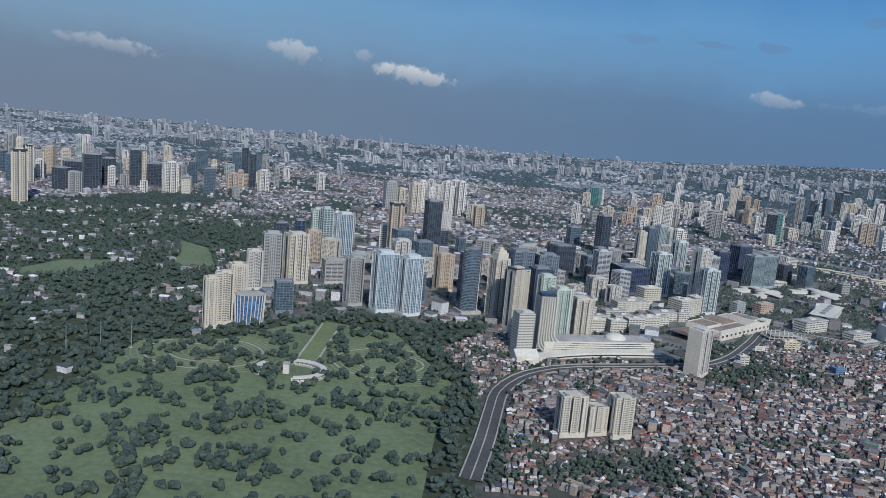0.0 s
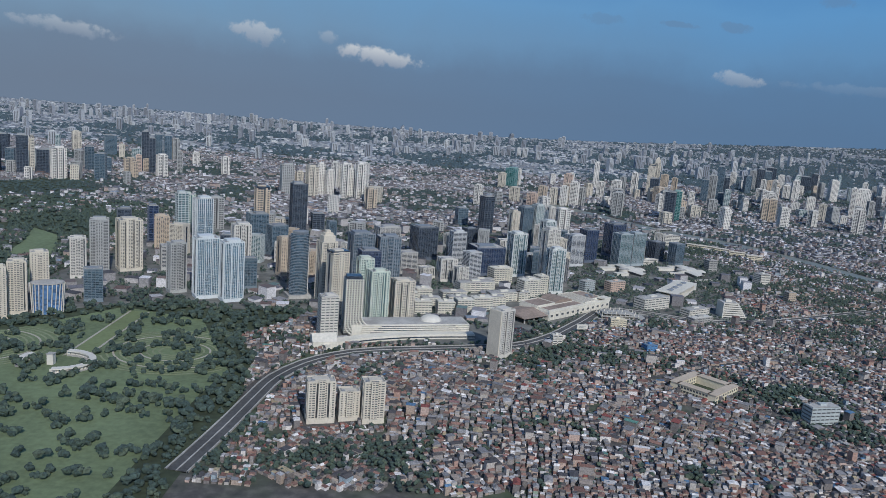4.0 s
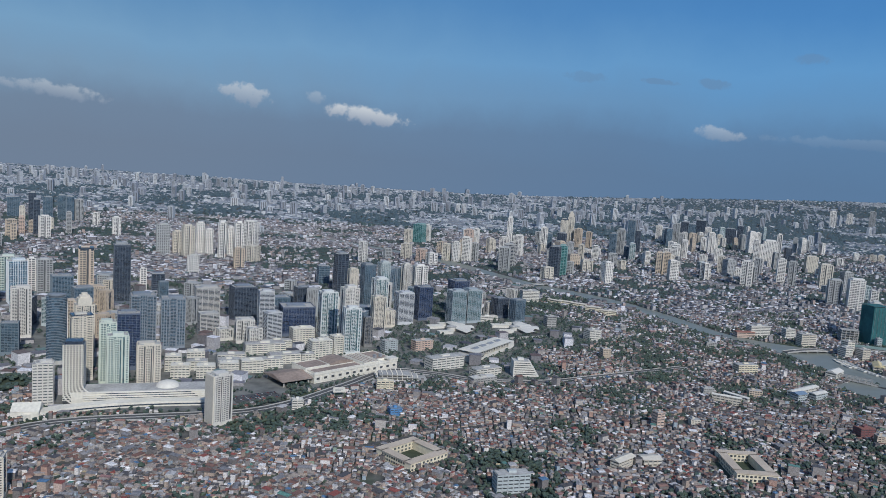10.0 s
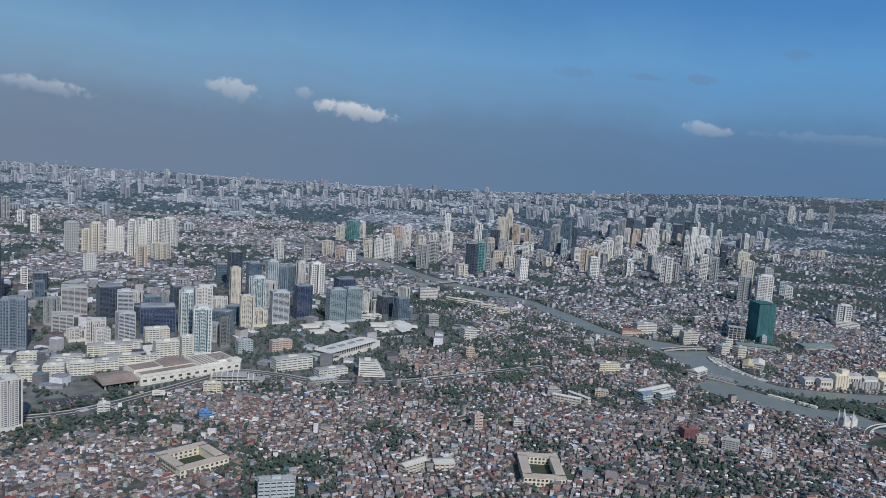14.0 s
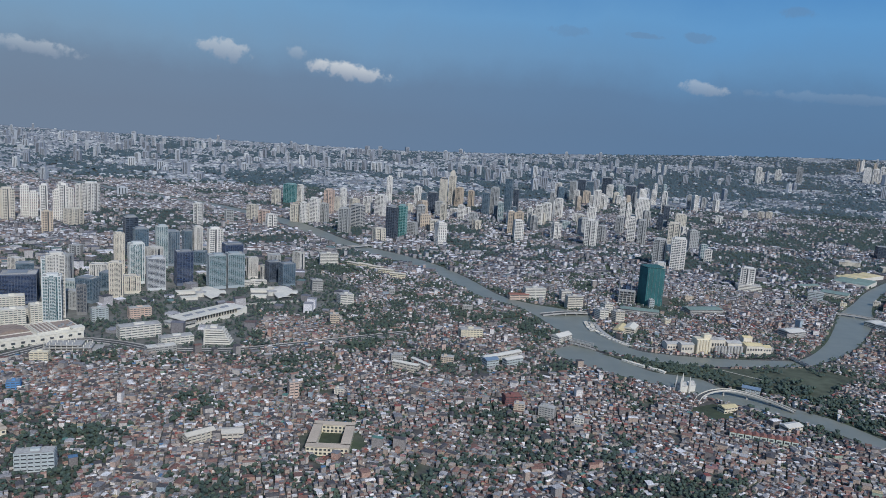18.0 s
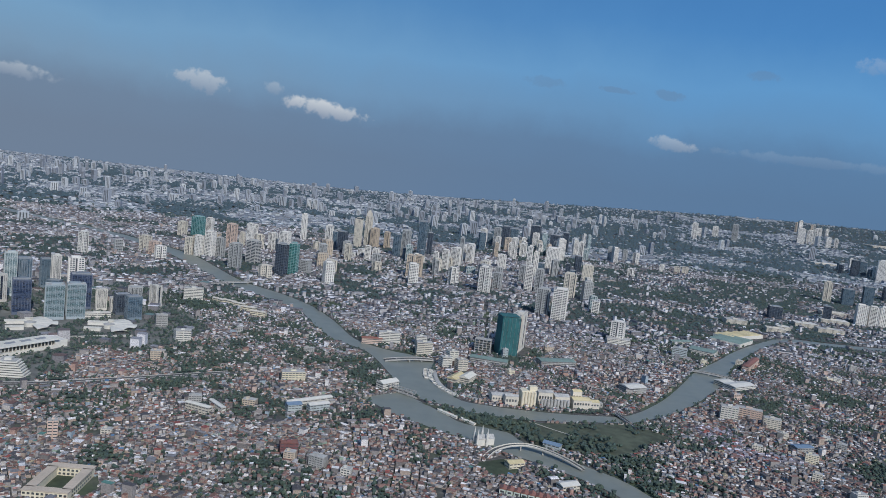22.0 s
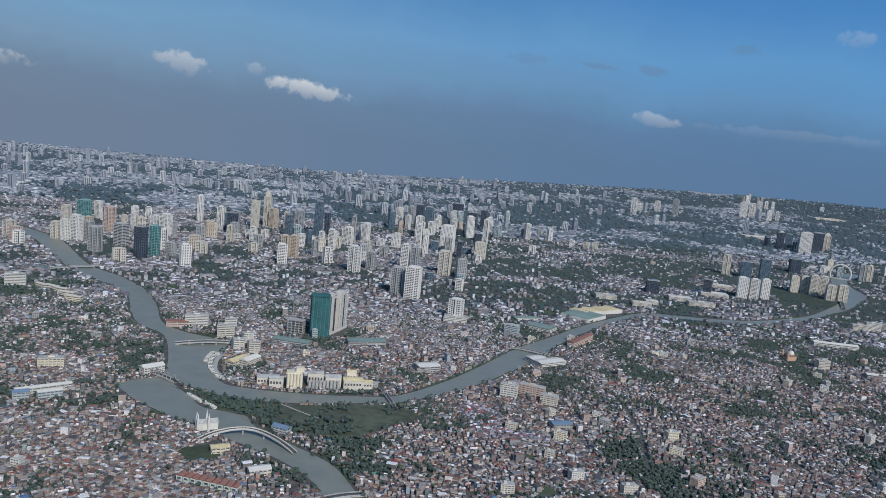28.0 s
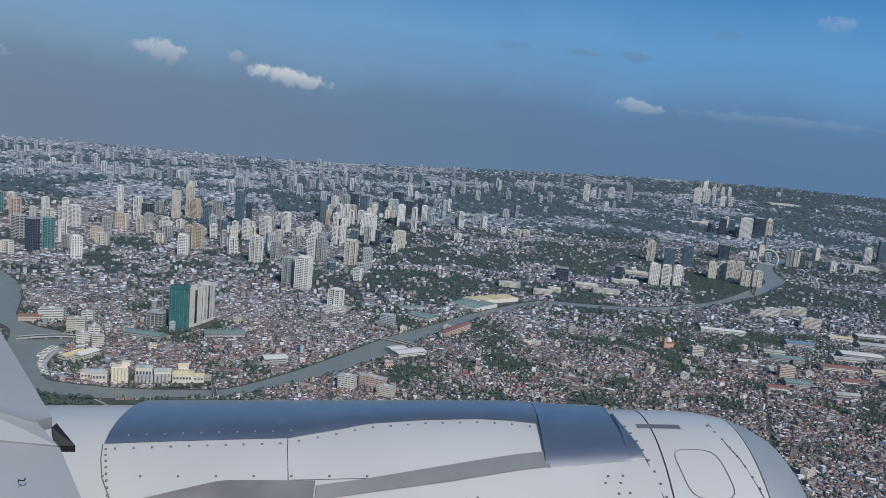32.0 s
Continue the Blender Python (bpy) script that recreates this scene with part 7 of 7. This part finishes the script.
def blocks(name, x, y, ang, w, d, h, rise, mats, label, category):
    """Many small houses in one mesh: walls and roof are loose pieces of their own."""
    n, z = len(x), ground_z(x, y)
    cx, cy = np.array([-1, 1, 1, -1]) / 2, np.array([-1, -1, 1, 1]) / 2
    V = np.zeros((n, 14, 3))
    for k in range(4):
        qx, qy = rotate_pts(cx[k] * w, cy[k] * d, ang)
        V[:, k] = np.stack([x + qx, y + qy, z - 1.5], 1)
        V[:, 4 + k] = np.stack([x + qx, y + qy, z + h], 1)
        qx, qy = rotate_pts(cx[k] * (w + 0.12 * np.minimum(w, 6)), cy[k] * (d + 0.12 * np.minimum(d, 6)), ang)
        V[:, 8 + k] = np.stack([x + qx, y + qy, z + h], 1)
    for k, sx in enumerate((-0.5, 0.5)):
        qx, qy = rotate_pts(sx * w * 1.02, 0 * w, ang)
        V[:, 12 + k] = np.stack([x + qx, y + qy, z + h + np.where(np.asarray(rise) < 0.2, 0.0, rise)], 1)
    walls = np.array([[0, 1, 5, 4], [1, 2, 6, 5], [2, 3, 7, 6], [3, 0, 4, 7]])
    base = np.arange(n) * 14
    flat = np.asarray(rise) < 0.2
    ridged = base[~flat][:, None, None]
    qw, qf = (walls[None] + base[:, None, None]).reshape(-1, 4), np.array([[8, 9, 10, 11]]) + base[flat][:, None]
    qr = (np.array([[8, 9, 13, 12], [10, 11, 12, 13]])[None] + ridged).reshape(-1, 4)
    q, t = np.concatenate([qw, qf, qr]), (np.array([[8, 12, 11], [9, 10, 13]])[None] + ridged).reshape(-1, 3)
    me = bpy.data.meshes.new(name)
    me.vertices.add(n * 14)
    me.vertices.foreach_set("co", V.ravel())
    loops = np.concatenate([q.ravel(), t.ravel()])
    me.loops.add(len(loops))
    me.loops.foreach_set("vertex_index", loops.astype(np.int32))
    starts = np.concatenate([np.arange(len(q)) * 4, len(q) * 4 + np.arange(len(t)) * 3])
    me.polygons.add(len(starts))
    me.polygons.foreach_set("loop_start", starts.astype(np.int32))
    idx = np.concatenate([np.zeros(len(qw), int), np.ones(len(qf) + len(qr) + len(t), int)])
    for m in mats:
        me.materials.append(m)
    me.polygons.foreach_set("material_index", idx.astype(np.int32))
    me.polygons.foreach_set("use_smooth", np.zeros(len(me.polygons), bool))
    me.update(calc_edges=True)
    return single(name, me, label, category, "stuff")


def each_own(name, stops):
    """As the joined houses' paints, but chosen house by house."""
    m = island_material(name, stops, 0.8, 1.0, 0.3)
    t = m.node_tree
    info = t.nodes.new("ShaderNodeObjectInfo")
    for n in t.nodes:
        if n.type == "VALTORGB":
            t.links.new(info.outputs["Random"], n.inputs[0])
    return m


LONE_ROOF = each_own("lone_roofs", [(0, (0.13, 0.123, 0.139)), (0.2, (0.235, 0.227, 0.261)), (0.38, (0.185, 0.103, 0.0928)), (0.55, (0.32, 0.3, 0.336)), (0.7, (0.23, 0.155, 0.134)), (0.85, (0.7, 0.67, 0.754)), (0.95, (0.276, 0.085, 0.0672))])
LONE_WALL = each_own("lone_walls", [(0, (0.32, 0.291, 0.313)), (0.3, (0.21, 0.187, 0.203)), (0.55, (0.5, 0.458, 0.487)), (0.8, (0.66, 0.621, 0.684))])
rng = np.random.RandomState(7)
quarters = ((0, 380, 1120, 2.75, 64, 1), (1, 1120, 2250, 5.6, 100, 2), (2, 2250, 5350, 15.5, 220, 3))
TREE_X, TREE_Y, TREE_R = [], [], []
for zone, y0, y1, pitch, cell, seed in quarters:
    x, y, a = lattice(-600 - 0.8 * y1, 700 + 1.05 * y1, y0 - 60, y1, pitch, cell, seed)
    wood = value_noise(x, y, (60, 120, 260)[zone], 10 + zone) * 0.6 + value_noise(x, y, (17, 30, 70)[zone], 20 + zone) * 0.4
    east = np.clip((x - 350) / 1000, 0, 1) * np.clip((y - 700) / 800, 0.15, 1) * (0.55, 0.56, 0.36)[zone]
    keep = fan(x, y, y0 - 60, y1) & free(x, y, pitch * 0.45) & ~inside(PARK, x, y) & ~inside(ISLAND, x, y) & ~inside(FOREST_EAST, x, y) & ~inside(DISTRICT, x, y)
    for poly in WOODS:
        wood += 0.5 * inside(poly, x, y)
    share = np.clip((0.11, 0.42, 0.36)[zone] + (0.24 * np.clip((y - 760) / 300, 0, 1) if zone == 0 else 0.0) + (2.9, 3.4, 3.4)[zone] * (wood - 0.52) + east, 0.02, 0.95)
    share *= np.clip((5600 - y) / 1300, 0.3, 1)
    leafy = rng.rand(len(x)) < share
    tx, ty = x[keep & leafy], y[keep & leafy]
    TREE_X.append(tx + rng.normal(0, pitch * 0.3, len(tx)))
    TREE_Y.append(ty + rng.normal(0, pitch * 0.3, len(tx)))
    TREE_R.append(np.full(len(tx), pitch * (0.70, 0.60, 0.62)[zone]) * rng.uniform(0.7, 1.35, len(tx)))
    keep &= ~leafy
    if zone == 0:
        row = keep & (abs(x - 640) < 62) & (abs(y - 655) < 42)
        pick = np.flatnonzero(row)[:280]
        keep[pick] = False
        for i in pick:
            dice_w, dice_d, dice_h = rng.uniform(2.5, 3.8), rng.uniform(2.3, 3.4), rng.choice([1.4, 2.0, 2.6, 3.4])
            lone = single("house", Shape().box(-dice_w / 2, dice_w / 2, -dice_d / 2, dice_d / 2, -0.5, dice_h).mesh("house", LONE_WALL), "small low house with a metal roof in a packed row", "house", group="packed houses", m=at(x[i], y[i], math.degrees(a[i]) + 90 * int(rng.rand() < 0.4)))
            part("roof", Shape().gable(-dice_w / 2, dice_w / 2, -dice_d / 2, dice_d / 2, dice_h + 0.01, rng.choice([0.15, 0.5, 0.9]), 0.2).mesh("roof", LONE_ROOF), lone)
    x, y, a = x[keep], y[keep], a[keep] + (rng.rand(keep.sum()) < 0.4) * 1.5708
    n = len(x)
    w, d = pitch * rng.uniform(0.62, 1.2, n), pitch * rng.uniform(0.58, 1.05, n)
    if zone == 0:
        h = rng.choice([1.2, 1.7, 2.3, 3.1, 4.6], n, p=[0.30, 0.35, 0.22, 0.10, 0.03]) * rng.uniform(0.85, 1.15, n)
        rise = rng.choice([0.12, 0.4, 0.8], n, p=[0.45, 0.25, 0.30])
        big = rng.rand(n) < 0.045
        w, d, h = np.where(big, w * rng.uniform(1.6, 2.8, n), w), np.where(big, d * rng.uniform(1.4, 2.0, n), d), np.where(big, h * rng.uniform(1.3, 2.2, n), h)
        mats, name = (HOUSE_WALL, HOUSE_ROOF), "houses"
    elif zone == 1:
        h = rng.choice([2.6, 3.6, 5.0, 8.0], n, p=[0.4, 0.38, 0.17, 0.05]) * rng.uniform(0.8, 1.2, n)
        rise = rng.choice([0.15, 0.7, 1.2], n, p=[0.5, 0.25, 0.25])
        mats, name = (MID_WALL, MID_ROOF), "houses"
    else:
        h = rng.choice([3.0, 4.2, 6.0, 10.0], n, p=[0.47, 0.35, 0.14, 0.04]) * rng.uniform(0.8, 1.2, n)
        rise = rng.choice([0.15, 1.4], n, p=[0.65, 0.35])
        mats, name = (HAZED_FAR_WALL, HAZED_FAR_ROOF), "far_houses"
    if zone == 1:
        hall = rng.rand(n) < 0.035
        w, d = np.where(hall, w * rng.uniform(2.0, 4.5, n), w), np.where(hall, d * rng.uniform(1.3, 2.2, n), d)
    if zone == 0:
        # the cooler greys and whites beyond, tinged with haze, set in bit by bit
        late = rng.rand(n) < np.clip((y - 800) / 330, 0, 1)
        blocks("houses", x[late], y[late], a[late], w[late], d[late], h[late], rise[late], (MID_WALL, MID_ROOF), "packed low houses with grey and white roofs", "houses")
        x, y, a, w, d, h, rise = x[~late], y[~late], a[~late], w[~late], d[~late], h[~late], rise[~late]
    blocks(name, x, y, a, w, d, h, rise, mats, ("tightly packed low houses with rusty and grey metal roofs", "low houses and flat-roofed blocks among trees", "far houses and blocks in haze-paled colours towards the horizon")[zone], "houses")

# low paved blocks between the towers of the business district
x, y, a = lattice(-760, 40, 540, 1200, 14, 90, 31)
keep = inside(DISTRICT, x, y) & free(x, y, 7)
dx, dy, da = x[keep], y[keep], a[keep]
lot = rng.rand(len(dx))
built = lot < np.where(dx > -215, 0.16, 0.56)
n = built.sum()
blocks("low_blocks", dx[built], dy[built], da[built], rng.uniform(8, 13, n), rng.uniform(7, 12, n), rng.choice([3, 5, 8, 11], n, p=[0.4, 0.3, 0.2, 0.1]) * rng.uniform(0.8, 1.2, n), rng.uniform(0.1, 0.4, n), (MID_WALL, MID_ROOF), "low pale blocks at the feet of the towers", "buildings")
TREE_X.append(np.repeat(dx[~built], 6) + rng.normal(0, 6, 6 * (~built).sum()))
TREE_Y.append(np.repeat(dy[~built], 6) + rng.normal(0, 6, 6 * (~built).sum()))
TREE_R.append(rng.uniform(1.6, 3.0, 6 * (~built).sum()))

ex, ey = rng.uniform(-735, 60, 11600), rng.uniform(545, 1190, 11600)
keep = inside(DISTRICT, ex, ey) & free(ex, ey, 1.0) & (value_noise(ex, ey, 26, 51) > np.where(ex > -215, 0.22, 0.50))
TREE_X.append(ex[keep]); TREE_Y.append(ey[keep]); TREE_R.append(rng.uniform(1.3, 2.7, keep.sum()))

# parks and woods
px, py = rng.uniform(-1800, -440, 44000), rng.uniform(260, 1400, 44000)
clear = inside(CEMETERY, px, py) & (value_noise(px, py, 11, 41) < 0.50)
keep = inside(PARK, px, py) & ~clear & ~inside(GOLF_A, px, py) & ~inside(GOLF_B, px, py) & (abs(px + 620) + 9 * (py > 592) + 30 * (py < 440) > 9) & free(px, py, 1.5) & (px > -560 - 0.8 * py)
TREE_X.append(px[keep]); TREE_Y.append(py[keep]); TREE_R.append(rng.uniform(1.8, 3.8, keep.sum()))
hx, hy = rng.uniform(-1700, -700, 2000), rng.uniform(430, 1250, 2000)
keep = inside(PARK, hx, hy) & ~inside(CEMETERY, hx, hy) & ~inside(GOLF_A, hx, hy) & ~inside(GOLF_B, hx, hy) & (hx > -560 - 0.8 * hy) & (value_noise(hx, hy, 70, 43) > 0.42)
n = keep.sum()
blocks("villas", hx[keep], hy[keep], rng.uniform(-0.6, 0.6, n), rng.uniform(4, 8, n), rng.uniform(3.5, 6, n), rng.uniform(3.4, 4.8, n), rng.uniform(0.6, 1.5, n), (MID_WALL, MID_ROOF), "pale villas half hidden between park trees", "houses")
for poly, count in ((FOREST_EAST, 900), (ISLAND, 2200)):
    ex = rng.uniform(min(p[0] for p in poly), max(p[0] for p in poly), count)
    ey = rng.uniform(min(p[1] for p in poly), max(p[1] for p in poly), count)
    k = inside(poly, ex, ey) & free(ex, ey, 1) & ((poly is FOREST_EAST) | (ex < 400) | (rng.rand(count) < np.where(value_noise(ex, ey, 22, 61) > 0.55, 0.35, 0.04)))
    TREE_X.append(ex[k]); TREE_Y.append(ey[k]); TREE_R.append(rng.uniform(2.0, 3.6, k.sum()))
for off in (-9.5, 9.5):
    p = np.array(shifted(smooth_line(HIGHWAY, 3.2), off))
    p = p[rng.rand(len(p)) < 0.7] + 0.0
    q = p + rng.normal(0, 0.9, p.shape)
    TREE_X.append(q[:, 0]); TREE_Y.append(q[:, 1]); TREE_R.append(rng.uniform(1.3, 2.4, len(q)))
for side in banks:
    p = np.array(smooth_line(side[::4], 7.0))
    p = p[rng.rand(len(p)) < 0.75]
    q = p + rng.normal(0, 2.2, p.shape)
    k = ~inside(WATER, q[:, 0], q[:, 1]) & ~inside(CHANNEL, q[:, 0], q[:, 1])
    TREE_X.append(q[k, 0]); TREE_Y.append(q[k, 1]); TREE_R.append(rng.uniform(1.8, 3.2, k.sum()))

ICO = bmesh.new()
bmesh.ops.create_icosphere(ICO, subdivisions=1, radius=1)
ICO_V = np.array([v.co[:] for v in ICO.verts])
ICO_F = np.array([[v.index for v in f.verts] for f in ICO.faces])
ICO.free()


OCTA_V = np.array([(1, 0, 0), (-1, 0, 0), (0, 1, 0), (0, -1, 0), (0, 0, 1)], float)
OCTA_V[:4, 2] = -0.35
OCTA_F = np.array([(0, 2, 4), (2, 1, 4), (1, 3, 4), (3, 0, 4)])


def tree_mass(name, x, y, r, clumps, label, leaf=LEAF, ball=(ICO_V, ICO_F)):
    """Crowns as uneven bunches of leaf clumps, joined."""
    n = len(x)
    X, Y, R = np.repeat(x, clumps), np.repeat(y, clumps), np.repeat(r, clumps)
    c = rng.normal(0, 1, (n * clumps, 3))
    c /= np.linalg.norm(c, axis=1)[:, None]
    rad = R * rng.uniform(0.5, 0.78, n * clumps) * (1.25 if clumps == 1 else 1.0)
    Z = ground_z(X, Y)
    C = np.stack([X + c[:, 0] * R * 0.62, Y + c[:, 1] * R * 0.62, Z + R * ((0.95 if clumps > 1 else 0.5) + (0.42 if clumps > 1 else 0.15) * c[:, 2])], 1)
    bv, bf = ball
    k = len(bv)
    V = bv[None] * rng.uniform(0.68, 1.32, (n * clumps, k, 1)) * rad[:, None, None]
    V[:, :, 2] *= 0.8 if clumps > 1 else 0.5
    V += C[:, None]
    F = (bf[None] + (np.arange(n * clumps) * k)[:, None, None]).reshape(-1, 3)
    me = bpy.data.meshes.new(name)
    me.vertices.add(len(V) * k)
    me.vertices.foreach_set("co", V.ravel())
    me.loops.add(F.size)
    me.loops.foreach_set("vertex_index", F.ravel().astype(np.int32))
    me.polygons.add(len(F))
    me.polygons.foreach_set("loop_start", (np.arange(len(F)) * 3).astype(np.int32))
    me.materials.append(leaf)
    me.polygons.foreach_set("use_smooth", np.zeros(len(me.polygons), bool))
    me.update(calc_edges=True)
    return single(name, me, label, "trees", "stuff")


tx, ty, tr = np.concatenate(TREE_X), np.concatenate(TREE_Y), np.concatenate(TREE_R)
close, grove = ty < 1150, inside(PARK, tx, ty) & (ty < 1150)
nearby = ty < 640
tree_mass("park_trees", tx[grove & nearby], ty[grove & nearby], tr[grove & nearby], 3, "dark green tree crowns of the park")
tree_mass("park_trees", tx[grove & ~nearby], ty[grove & ~nearby], tr[grove & ~nearby], 3, "dark green tree crowns of the wooded quarter", LEAF, (OCTA_V, OCTA_F))
close &= ~grove
tree_mass("trees", tx[close & nearby], ty[close & nearby], tr[close & nearby], 2, "dark green tree crowns between the houses")
tree_mass("trees", tx[close & ~nearby], ty[close & ~nearby], tr[close & ~nearby], 2, "dark green tree crowns between the roofs", LEAF, (OCTA_V, OCTA_F))
rest, middle = ~close & ~grove, ty < 2250
tree_mass("far_trees", tx[rest & middle], ty[rest & middle], tr[rest & middle], 1, "dark green tree crowns among pale houses", HAZED_MID_LEAF, (OCTA_V, OCTA_F))
tree_mass("far_trees", tx[rest & ~middle], ty[rest & ~middle], tr[rest & ~middle], 1, "far dark green woods with blue haze in their colour", HAZED_FAR_LEAF, (OCTA_V, OCTA_F))
